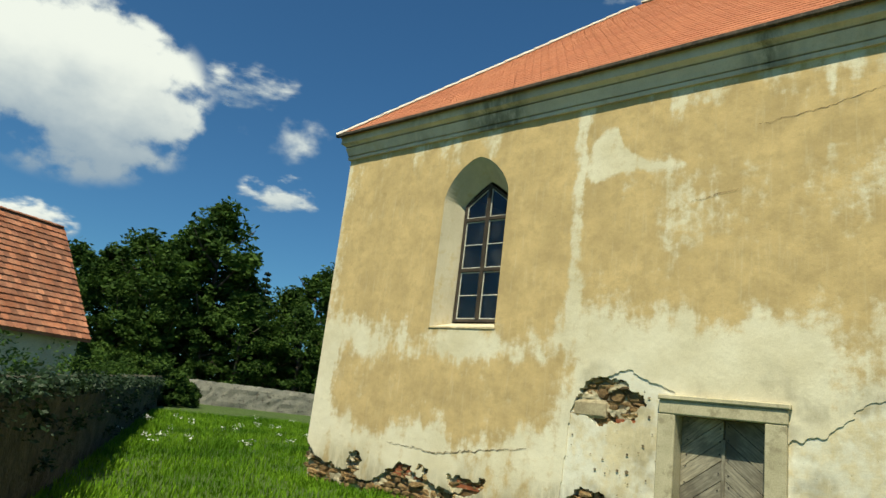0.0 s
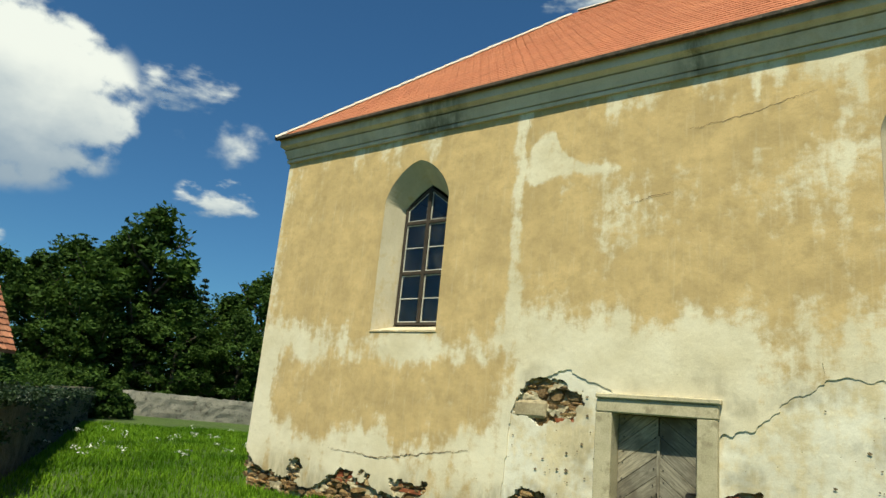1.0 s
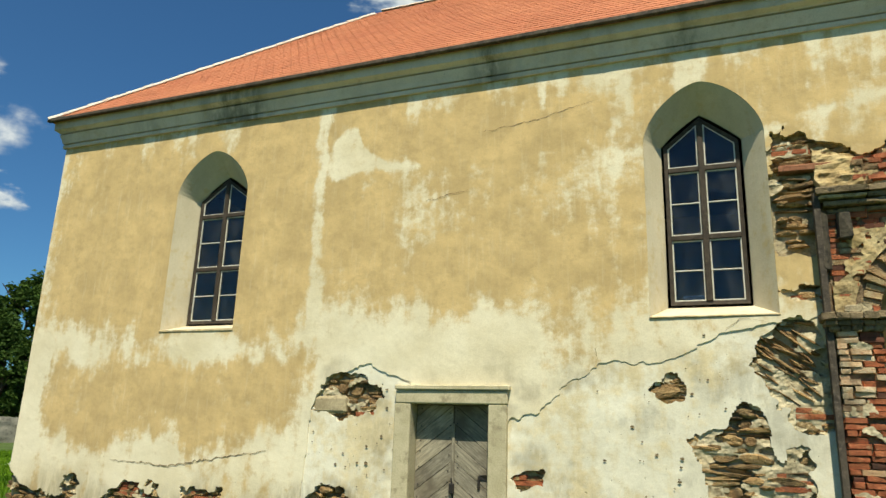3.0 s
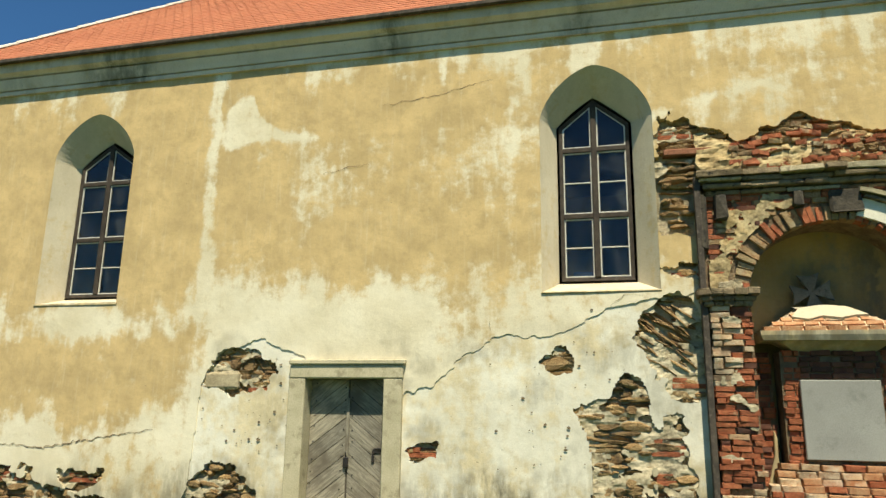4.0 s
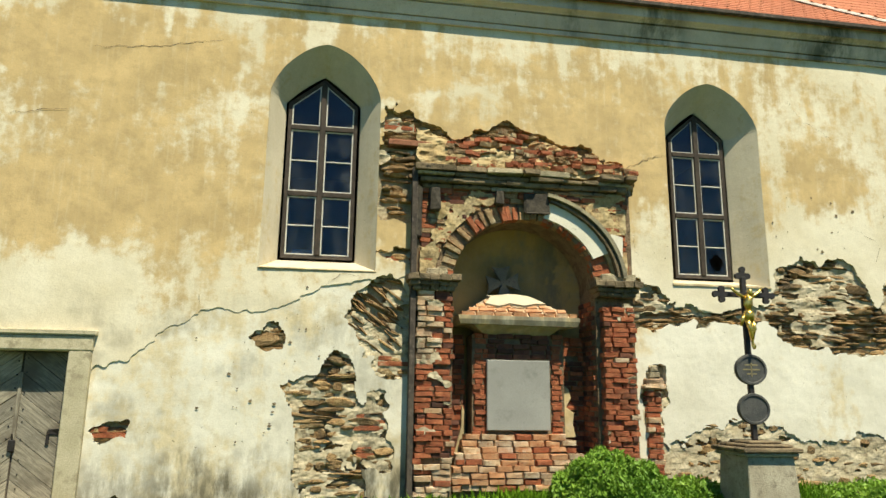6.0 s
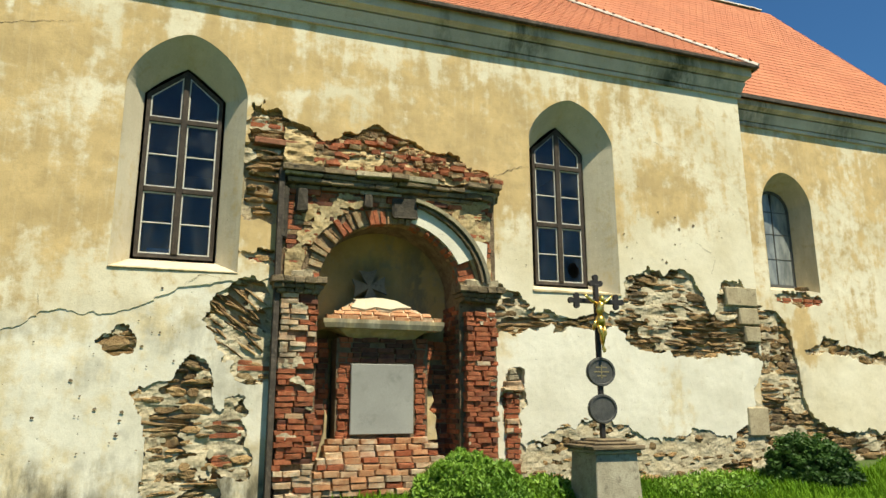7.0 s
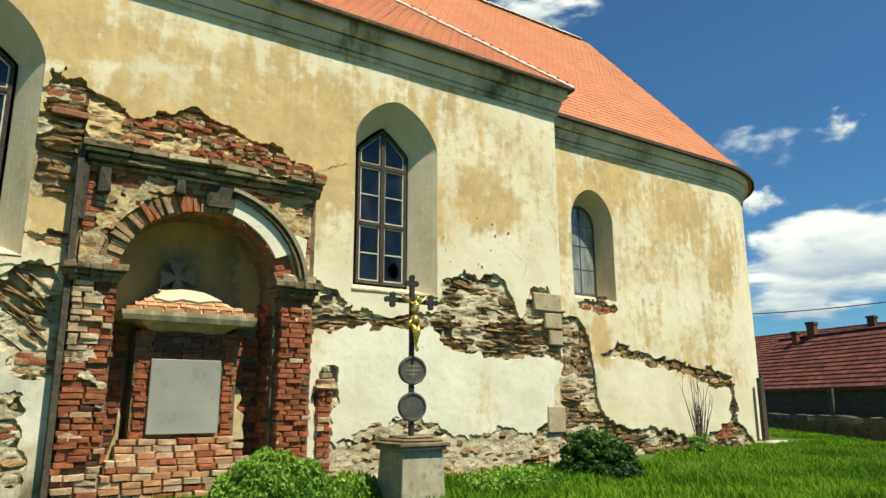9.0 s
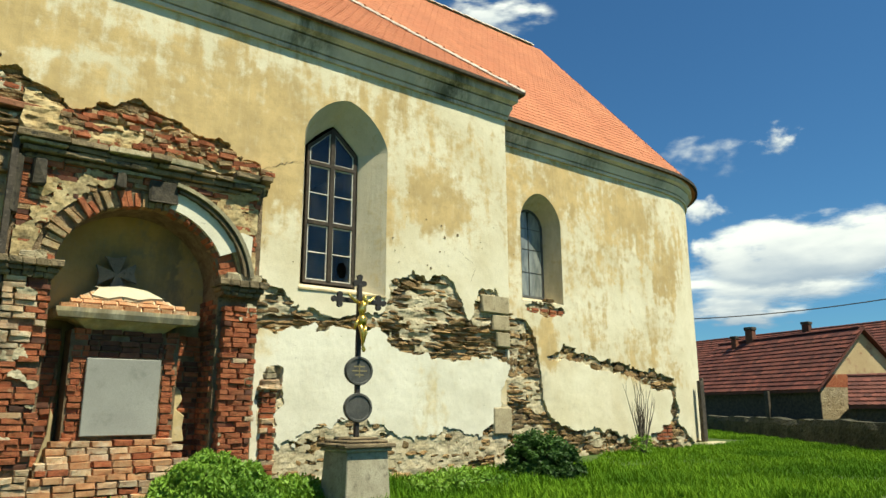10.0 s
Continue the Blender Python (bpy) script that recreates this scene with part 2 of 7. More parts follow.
def glass():
    n = Nodes("old_window_glass")
    n.bump(n.noise(5, 2), 0.08, 0.01)
    # pale diffuse streaks stand for smudged sky reflections in the panes
    sky_smudge = n.ramp(n.noise(1.0, 6, 0.65, n.scaled(4, 4, 2.2), 0.8), 0.42, 0.85, 1.0, 0.91)
    n.put(n.bsdf.inputs["Transmission Weight"], sky_smudge)
    n.bsdf.inputs["IOR"].default_value = 1.45
    return n.done((0.46, 0.46, 0.43), 0.05, 0.0, 0.12)


def leaf(name, a, b, c, gloss=0.3, rough=0.55):
    n = Nodes(name)
    r = n.island()
    col = n.mix(n.ramp(r, 0.0, 1.0), a, b)
    col = n.mix(n.ramp(n.noise(0.6, 3), 0.4, 0.65), col, c)
    n.bsdf.inputs["Subsurface Weight"].default_value = 0.0
    tr = n.nt.nodes.new("ShaderNodeBsdfTranslucent")
    n.put(tr.inputs["Color"], col)
    mx = n.nt.nodes.new("ShaderNodeMixShader")
    mx.inputs[0].default_value = 0.25
    n.done(col, rough, 0.0, gloss)
    n.nt.links.new(n.bsdf.outputs[0], mx.inputs[1]), n.nt.links.new(tr.outputs[0], mx.inputs[2])
    n.nt.links.new(mx.outputs[0], n.nt.nodes["Material Output"].inputs[0])
    return n.mat


def pale_sky_glass():
    """Panes in streaked greys: the pale sky reflection is put into their colour."""
    n = Nodes("pale_sky_glass")
    sky_smudge = n.ramp(n.noise(1.0, 5, 0.6, n.scaled(6, 6, 2)), 0.3, 0.75)
    n.bump(n.noise(5, 2), 0.08, 0.01)
    return n.done(n.mix(sky_smudge, (0.13, 0.145, 0.14), (0.30, 0.31, 0.28)), 0.18, 0.0, 0.6)


GLASS, SKY_PANE = glass(), pale_sky_glass()
PLANKS = {sx: wood_planks(name, math.atan(-0.75 * sx)) for sx, name in ((-1, "grey_oak_rising"), (1, "grey_oak_falling"))}
STRIP = wood_planks("grey_oak_upright", math.pi / 2)
LEAF = leaf("leaves", (0.04, 0.08, 0.013), (0.075, 0.13, 0.022), (0.028, 0.058, 0.011), 0.12, 0.7)
NEEDLE = leaf("needles", (0.022, 0.045, 0.018), (0.04, 0.07, 0.026), (0.018, 0.035, 0.016))
BUSH_LEAF = leaf("bush_leaves", (0.15, 0.28, 0.028), (0.27, 0.42, 0.055), (0.115, 0.23, 0.022))
BOX_LEAF = leaf("box_leaves", (0.045, 0.10, 0.018), (0.08, 0.16, 0.03), (0.035, 0.08, 0.015))
GRASS = leaf("grass_blades", (0.085, 0.19, 0.011), (0.18, 0.31, 0.022), (0.065, 0.15, 0.009), 0.08, 0.8)
TURF = surface("turf", (0.055, 0.088, 0.018), (0.075, 0.115, 0.024), (0.042, 0.068, 0.015), 0.7, 9, 0.95, bump=0.8, dist=0.06)
BLOSSOM = surface("white_blossom", (0.7, 0.7, 0.6), (0.75, 0.75, 0.65), (0.6, 0.6, 0.5))
DARK_ROOM = surface("dim_interior", (0.18, 0.16, 0.13), (0.22, 0.20, 0.16), (0.14, 0.12, 0.10))
BLUE_CLOTH = surface("pale_blue_card", (0.30, 0.45, 0.75), (0.34, 0.5, 0.8), (0.28, 0.42, 0.7))


# ------------------------------------------------------------ mesh helpers
def part(name, bm, material, parent=None, label=""):
    me = bpy.data.meshes.new(name)
    bm.normal_update()
    bm.to_mesh(me)
    bm.free()
    me.materials.append(material)
    ob = new(name, me)
    ob.parent = parent
    if label:
        ob["label"] = label
    return ob


def raw(name, verts, faces, material, parent=None, smooth=False):
    me = bpy.data.meshes.new(name)
    me.from_pydata(verts, [], faces)
    me.materials.append(material)
    if smooth:
        me.polygons.foreach_set("use_smooth", [True] * len(me.polygons))
    me.update()
    ob = new(name, me)
    ob.parent = parent
    return ob


def thing(name, label, category, at=(0, 0, 0), group="", kind=""):
    ob = new(name)
    ob.location = at
    return tagged(ob, label, category, group, kind)


def box(bm, x0, x1, y0, y1, z0, z1, bevel=0.0, jitter=0.0):
    made = bmesh.ops.create_cube(bm, size=1.0, matrix=Matrix.LocRotScale(((x0 + x1) / 2, (y0 + y1) / 2, (z0 + z1) / 2), None, (x1 - x0, y1 - y0, z1 - z0)))
    vs = made["verts"]
    if bevel:
        es = list({e for v in vs for e in v.link_edges})
        vs = bmesh.ops.bevel(bm, geom=es, offset=bevel, segments=1, affect='EDGES', profile=0.5)["verts"]
    if jitter:
        for v in vs:
            v.co += Vector((random.uniform(-1, 1), random.uniform(-1, 1), random.uniform(-1, 1))) * jitter
    return vs


def boxed(name, dims, material, parent=None, bevel=0.0, label="", jitter=0.0):
    bm = bmesh.new()
    box(bm, *dims, bevel=bevel, jitter=jitter)
    return part(name, bm, material, parent, label)


def vnoise(x, y, seed=0):
    """Smooth lattice noise, 0 to 1, for arrays."""
    x, y = np.asarray(x, float), np.asarray(y, float)
    xi, yi = np.floor(x).astype(np.int64), np.floor(y).astype(np.int64)
    fx, fy = x - xi, y - yi
    fx, fy = fx * fx * (3 - 2 * fx), fy * fy * (3 - 2 * fy)

    def h(a, b):
        n = (a * 374761393 + b * 668265263 + seed * 974634777) & 0x7FFFFFFF
        n = ((n ^ (n >> 13)) * 1274126177) & 0x7FFFFFFF
        return ((n ^ (n >> 16)) & 0xFFFF) / 65535.0
    top = h(xi, yi) * (1 - fx) + h(xi + 1, yi) * fx
    low = h(xi, yi + 1) * (1 - fx) + h(xi + 1, yi + 1) * fx
    return top * (1 - fy) + low * fy


def fbm(x, y, seed=0, octaves=4):
    total, amp, norm = 0, 1.0, 0
    for k in range(octaves):
        total = total + amp * vnoise(x * 2 ** k, y * 2 ** k, seed + k)
        norm += amp
        amp *= 0.55
    return total / norm


def smooth(a, b, v):
    t = np.clip((v - a) / (b - a), 0, 1)
    return t * t * (3 - 2 * t)


# signed shapes on a wall, positive inside
def ell(X, Z, cx, cz, rx, rz):
    return (1 - np.sqrt(((X - cx) / rx) ** 2 + ((Z - cz) / rz) ** 2)) * min(rx, rz)


def rect(X, Z, x0, x1, z0, z1):
    return np.minimum(np.minimum(X - x0, x1 - X), np.minimum(Z - z0, z1 - Z))


def band(X, Z, xs, tops, lows):
    return np.minimum(np.minimum(np.interp(X, xs, tops) - Z, Z - np.interp(X, xs, lows)), np.minimum(X - xs[0], xs[-1] - X))


def arch(X, Z, cx, half, sill, spring, top, p):
    up = (1 - ((np.abs(X - cx) / half) ** p + (np.maximum(Z - spring, 0) / (top - spring)) ** p) ** (1 / p)) * half
    return np.minimum(np.where(Z > spring, up, half - np.abs(X - cx)), Z - sill)


def sheet(name, s0, s1, z0, z1, cell, keep, place, depth, material, attrs=None, relief=None):
    """A skin over a wall, cut by the signed function keep, its rims turned in by depth. place(s, z, d) gives the points d behind the face."""
    ns, nz = int(round((s1 - s0) / cell)) + 1, int(round((z1 - z0) / cell)) + 1
    S, Z = np.meshgrid(np.linspace(s0, s1, ns), np.linspace(z0, z1, nz))
    f = keep(S, Z)
    gz, gs = np.gradient(f, cell)
    g2 = gs * gs + gz * gz + 1e-6
    near = np.abs(f) < cell * 1.2
    ds, dz = np.where(near, -f * gs / g2, 0), np.where(near, -f * gz / g2, 0)
    mid = (f[:-1, :-1] + f[1:, :-1] + f[:-1, 1:] + f[1:, 1:]) / 4
    on = mid > 0
    # only the nodes on a rim are drawn to the line
    count = np.zeros_like(f, int)
    for a, b in ((0, 0), (0, 1), (1, 0), (1, 1)):
        count[a:nz - 1 + a, b:ns - 1 + b] += on
    rim = (count > 0) & (count < 4)
    S2 = S + np.where(rim, np.clip(ds, -0.7 * cell, 0.7 * cell), 0)
    Z2 = Z + np.where(rim, np.clip(dz, -0.7 * cell, 0.7 * cell), 0)
    d = relief(S2, Z2) if relief else np.zeros_like(S2)
    idx = np.arange(ns * nz).reshape(nz, ns)
    a, b, c, e = idx[:-1, :-1][on], idx[:-1, 1:][on], idx[1:, 1:][on], idx[1:, :-1][on]
    faces = np.stack([a, b, c, e], 1)
    edges = {}
    for q in (np.stack([a, b], 1), np.stack([b, c], 1), np.stack([c, e], 1), np.stack([e, a], 1)):
        for u, v in q.tolist():
            if (v, u) in edges:
                del edges[(v, u)]
            else:
                edges[(u, v)] = 1
    P = np.stack(place(S2.ravel(), Z2.ravel(), d.ravel()), 1)
    Q = np.stack(place(S2.ravel(), Z2.ravel(), d.ravel() + depth), 1)
    rims = sorted({k for e2 in edges for k in e2})
    used = np.unique(faces)
    remap = {k: i for i, k in enumerate(used.tolist())}
    back = {k: len(used) + i for i, k in enumerate(rims)}
    verts = np.concatenate([P[used], Q[rims]]) if rims else P[used]
    lut = np.full(ns * nz, -1)
    lut[used] = np.arange(len(used))
    fl = lut[faces].tolist() + [[remap[v], remap[u], back[u], back[v]] for u, v in edges]
    ob = raw(name, verts.tolist(), fl, material)
    for key, fn in (attrs or {}).items():
        vals = np.concatenate([fn(S2, Z2).ravel()[used], fn(S2, Z2).ravel()[rims]]) if rims else fn(S2, Z2).ravel()[used]
        ob.data.attributes.new(key, 'FLOAT', 'POINT').data.foreach_set("value", vals.astype(np.float32))
    return ob


def flat_attrs(ob, paint, dirt):
    n = len(ob.data.vertices)
    for key, v in (("paint", paint), ("dirt", dirt)):
        ob.data.attributes.new(key, 'FLOAT', 'POINT').data.foreach_set("value", [v] * n)
    return ob


# ------------------------------------------------------------ ground
def ground_z(x, y):
    """Height of the ground: it rises gently to the east and towards the church."""
    return 0.2 + 0.015 * np.clip(x, -11, 20) + 0.03 * np.clip(y, -20, 16)


def make_ground():
    xs = np.concatenate([[-4000, -900, -200], np.arange(-60, 60.1, 1.5), [200, 900, 4000]])
    ys = np.concatenate([[-4000, -900, -200], np.arange(-30, 60.1, 1.5), [200, 900, 4000]])
    X, Y = np.meshgrid(xs, ys)
    Z = ground_z(X, Y) + 0.05 * (fbm(X * 0.4, Y * 0.4, 5) - 0.5)
    n = len(xs)
    faces = [(j * n + i, j * n + i + 1, (j + 1) * n + i + 1, (j + 1) * n + i) for j in range(len(ys) - 1) for i in range(n - 1)]
    g = raw("ground", np.stack([X.ravel(), Y.ravel(), Z.ravel()], 1).tolist(), faces, TURF, smooth=True)
    tagged(g, "green meadow turf around the church", "ground", kind="structure")


make_ground()

# ------------------------------------------------------------ nave front wall
WALL_W, WALL_E, FACE = -10.87, 9.69, 10.0
WINDOWS = (-7.2, 0.69, 6.32)
HALF, SILL, SPRING = 0.74, 3.38, 5.74
APEXES = (6.5, 6.52, 6.44)


def nave_place(s, z, d):
    return s, FACE + d, z


def openings(X, Z):
    o = rect(X, Z, -3.3, -2.14, -1, 2.27)
    for c, apex in zip(WINDOWS, APEXES):
        o = np.maximum(o, arch(X, Z, c, HALF, SILL, SPRING, apex, 1.6))
    niche = np.maximum(rect(X, Z, 1.97, 4.92, -1, 4.75), 0 * X - 1)
    return np.maximum(o, niche)


def ragged(X, Z, seed, amount=0.26):
    return amount * (fbm(X * 2.4, Z * 3.0, seed, 5) - 0.5) + 0.17 * (fbm(X * 7, Z * 11, seed + 9, 3) - 0.5)


def losses(X, Z):
    """Where the plaster has fallen off the masonry."""
    X, Z = X + 0.30 * (fbm(X * 1.9, Z * 1.9, 501, 3) - 0.5), Z + 0.18 * (fbm(X * 1.9, Z * 1.9, 502, 3) - 0.5)
    d = ell(X, Z, -4.27, 2.33, 0.55, 0.34)
    d = np.maximum(d, ell(X, Z, -4.5, 0.55, 0.5, 0.55))
    d = np.maximum(d, np.interp(X, (-10.9, -10.3, -9, -7.5, -6, -4.9, -1.9, 0.2), (1.05, 0.72, 0.62, 0.72, 0.55, 0.5, 0.5, 0.55)) - Z - np.where(X > 0.3, 3, 0))
    for cx, cz, rx, rz in ((-9.42, 0.85, 0.2, 0.22), (-8.1, 0.78, 0.55, 0.2), (-6.72, 0.82, 0.36, 0.18), (-1.62, 1.35, 0.2, 0.14), (0.13, 2.5, 0.24, 0.17)):
        d = np.maximum(d, ell(X, Z, cx, cz, rx, rz))
    d = np.maximum(d, band(X, Z, (0.38, 0.6, 0.8, 0.95, 1.12, 1.3), (1.9, 2.05, 2.12, 2.38, 2.3, 1.7), (1.85, 0.0, 0.0, 0.0, 0.0, 0.0)))
    d = np.maximum(d, band(X, Z, (1.25, 1.4, 1.58, 1.7), (1.2, 1.85, 1.9, 1.7), (0.9, 0.9, 0.9, 0.9)))
    d = np.maximum(d, ell(X, Z, 1.5, 2.78, 0.42, 0.5))
    d = np.maximum(d, ell(X, Z, 1.72, 2.2, 0.3, 0.22))
    d = np.maximum(d, ell(X, Z, 1.75, 3.62, 0.3, 0.14))
    d = np.maximum(d, rect(X, Z, 1.44, 2.2, 4.05, 5.15))
    d = np.maximum(d, band(X, Z, (1.5, 1.9, 2.5, 3.2, 4.3, 5.15), (5.68, 5.6, 5.3, 5.62, 5.28, 4.95), (4.3, 4.4, 4.5, 4.5, 4.4, 4.6)))
    xs = (4.8, 5.1, 5.4, 5.7, 6.9, 7.25, 7.6, 8.3, 8.55, 8.75, 9.0, 9.4, 9.75)
    d = np.maximum(d, band(X, Z, xs, (3.4, 3.45, 3.2, 3.0, 3.1, 3.6, 3.85, 3.85, 3.6, 3.15, 3.75, 3.75, 3.3), (2.65, 2.68, 2.72, 2.85, 2.9, 2.68, 2.5, 2.48, 2.5, 2.48, 2.5, 2.5, 2.4)))
    d = np.maximum(d, np.interp(X, (4.8, 5.6, 6.4, 6.9, 7.6, 8.3, 9.0, 9.4, 9.8), (1.3, 1.25, 1.5, 1.55, 1.25, 1.42, 1.22, 1.5, 2.6)) - Z - np.where(X < 5.35, 3, 0))
    d = np.maximum(d, rect(X, Z, 5.06, 5.34, 0.3, 2.25))
    return d + ragged(X, Z, 3)


def lower_coat(X, Z):
    """Where the upper, painted coat has gone and the rough coat below it shows."""
    d = np.minimum(np.interp(X, (-5.0, -4.9, -4.6, -4.1, -3.5, -3.4), (0.6, 2.2, 2.62, 2.8, 2.68, 2.6)) - Z, np.minimum(X + 4.96, -3.3 - X))
    e = np.minimum(np.interp(X, (-2.0, -1.83, -1.5, -1.09, -0.85, -0.7, -0.1, 0.37, 0.8, 1.4, 1.9), (2.02, 2.05, 2.2, 2.56, 2.66, 2.82, 2.76, 2.96, 3.2, 3.3, 3.3)) - Z, np.minimum(X + 2.2, 1.97 - X))
    g = np.minimum(np.interp(X, (4.8, 9.8), (3.0, 3.0)) - Z, X - 4.85)
    return np.maximum(np.maximum(d, e), g) + 0.16 * (fbm(X * 3, Z * 3, 21, 4) - 0.5) + 0.06 * (fbm(X * 12, Z * 12, 23, 3) - 0.5)


def upper_keep(X, Z):
    return -np.maximum(np.maximum(losses(X, Z), lower_coat(X, Z)), openings(X, Z))


def lower_keep(X, Z):
    return np.minimum(np.minimum(lower_coat(X, Z) + 0.06, -losses(X, Z) - 0.012), -openings(X, Z))


def paint_left(X, Z):
    """How much ochre paint is left: worn low down, along runs under the eaves and in old patches."""
    warp = 0.55 * (fbm(X * 0.8, Z * 0.5, 44, 4) - 0.5) + 0.35 * (fbm(X * 3.5, Z * 0.8, 45, 3) - 0.5)
    Zw = Z + 1.5 * warp
    p = 0.34 + 0.50 * smooth(3.0, 4.05, Zw) * smooth(11.5, 4.0, X)
    p = p - 0.5 * smooth(0.16, 0.0, np.abs(X + 5.03 + 0.1 * warp + 0.22 * (fbm(Z * 2.2, Z * 0, 49, 4) - 0.5)) - 0.09 * fbm(Z * 3.1, X * 2, 50, 3)) * smooth(3.2, 4.0, Z)
    p = p - 0.58 * np.clip(band(X + 0.12 * warp, Z + 0.15 * warp, (-4.92, -4.6, -4.42, -4.3, -4.1, -3.7, -3.38, -3.25), (6.35, 6.6, 6.62, 6.3, 6.08, 5.95, 5.9, 5.8), (5.62, 5.66, 5.7, 5.72, 5.72, 5.7, 5.68, 5.76)) * 9, 0, 1)
    p = p + 0.25 * np.clip(ell(X, Z, -4.3, 4.7, 0.65, 0.7) * 4, 0, 1) + 0.2 * np.clip(ell(X, Z, -3.0, 6.35, 1.3, 0.4) * 4, 0, 1)
    p = p + 0.62 * smooth(1.4, 2.0, Zw) * smooth(3.1, 2.7, Zw) * smooth(-4.6, -5.5, X) * smooth(-10.7, -10.0, X)
    p = p - 0.35 * smooth(-10.2, -10.8, X + 0.4 * warp)
    p = p + 0.2 * smooth(3.05, 3.6, Zw) * smooth(-5, -5.4, X)
    p = p - 0.4 * np.clip(ell(X, Z, -7.2, 3.15, 1.0, 0.3) * 6, 0, 1)
    p = p - 0.3 * smooth(4.1, 3.0, Zw) * smooth(-5.4, -4.2, X) * smooth(2.4, 0.0, X)
    p = p - 0.16 * np.clip(ell(X, Z, -0.9, 5.3, 0.4, 0.4) * 6, 0, 1) - 0.45 * np.clip(ell(X, Z, -1.3, 5.75, 0.35, 0.07) * 14, 0, 1)
    p = p - 0.38 * smooth(6.45, 7.15, Z + 1.6 * (fbm(X * 3.2, Z * 0.3, 47, 4) - 0.5))
    p = p - 0.25 * np.clip(ell(X, Z, 2.6, 5.85, 0.9, 0.35) * 6, 0, 1) - 0.3 * np.clip((0.1 - np.abs(Z - 5.95 - 0.25 * (X - 2.4))) * 8, 0, 1) * smooth(1.2, 1.6, X) * smooth(3.8, 3.2, X)
    p = p - 0.5 * smooth(4.9, 4.0, Zw) * smooth(4.6, 5.4, X)
    p = p + 0.35 * np.clip(ell(X, Z, 8.1, 5.1, 0.8, 0.7) * 3, 0, 1)
    p = p - 0.24 * smooth(5.8, 5.66, Z + 0.2 * warp) * smooth(4.0, 4.9, Z) * smooth(-3.9, -3.2, X) * smooth(3.0, 0.5, X)
    p = p + 0.3 * smooth(2.5, 2.9, Zw) * smooth(3.9, 3.2, Zw) * smooth(-1.9, -1.2, X) * smooth(1.2, 0.3, X)
    return p + 0.95 * (fbm(X * 0.9, Z * 0.7, 40, 5) - 0.5) + 0.6 * (fbm(X * 4.5, Z * 0.9, 48, 4) - 0.5)


def lower_paint(X, Z):
    return 0.42 - 0.25 * smooth(4.5, 5.5, X) + 1.5 * (fbm(X * 1.0, Z * 1.1, 61, 5) - 0.5)


def nave_dirt(X, Z):
    mottle = 0.42 * smooth(0.48, 0.7, fbm(X * 1.6, Z * 1.9, 72, 5)) * smooth(3.3, 2.5, Z) * smooth(2.4, 1.6, X) * smooth(-5.2, -4.6, X)
    return np.clip(mottle + 0.75 * smooth(1.25, 0.4, Z + 0.8 * (fbm(X * 1.2, Z, 70) - 0.5)) + 0.5 * np.exp(-((X + 0.1) / 0.75) ** 2) * smooth(1.2, 0.75, Z + 0.5 * (fbm(X * 2, Z * 2, 71) - 0.5)), 0, 1)


def core_relief(X, Z):
    return 0.03 * (fbm(X * 5, Z * 9, 80) - 0.5)


upper = sheet("wall_south", WALL_W, WALL_E, 0.0, 7.15, 0.026, upper_keep, nave_place, 0.11, OCHRE, {"paint": paint_left, "dirt": nave_dirt},
              lambda X, Z: 0.018 * (fbm(X * 0.8, Z * 0.8, 90) - 0.5) + 0.006 * (fbm(X * 4, Z * 4, 91) - 0.5))
tagged(upper, "ochre-washed plaster wall, streaked and peeling to lime", "church wall", kind="structure")
lower = sheet("wall_south_undercoat", WALL_W, WALL_E, 0.0, 3.5, 0.026, lower_keep, nave_place, 0.10, WHITE_LIME, {"paint": lower_paint, "dirt": nave_dirt},
              lambda X, Z: 0.016 + 0.012 * (fbm(X * 1.5, Z * 1.5, 95) - 0.5) + 0.006 * (fbm(X * 6, Z * 6, 96) - 0.5))
tagged(lower, "bare cream lime undercoat where the paint coat fell", "church wall", kind="structure")
core = sheet("wall_south_masonry", WALL_W, WALL_E, -0.3, 7.4, 0.08, lambda X, Z: -openings(X, Z), nave_place, 0.55, MORTAR, None,
             lambda X, Z: 0.115 + core_relief(X, Z))
tagged(core, "rubble masonry core of the nave wall with open joints", "church wall", kind="structure")

# ------------------------------------------------------------ choir and apse wall
CHOIR_Y, APSE_R, APSE_X = 10.95, 3.45, 15.95
AXIS_Y = CHOIR_Y + APSE_R
STRAIGHT = APSE_X - WALL_E


def choir_place(s, z, d):
    s, d = np.asarray(s, float), np.asarray(d, float)
    a = np.clip((s - STRAIGHT) / APSE_R, 0, None)
    x = np.where(s < STRAIGHT, WALL_E + s, APSE_X + (APSE_R - d) * np.sin(a))
    y = np.where(s < STRAIGHT, CHOIR_Y + d, AXIS_Y - (APSE_R - d) * np.cos(a))
    return x, y, z


W4 = 11.56 - WALL_E


def choir_open(X, Z):
    return arch(X, Z, W4, 0.6, 3.8, 5.45, 6.13, 1.8)


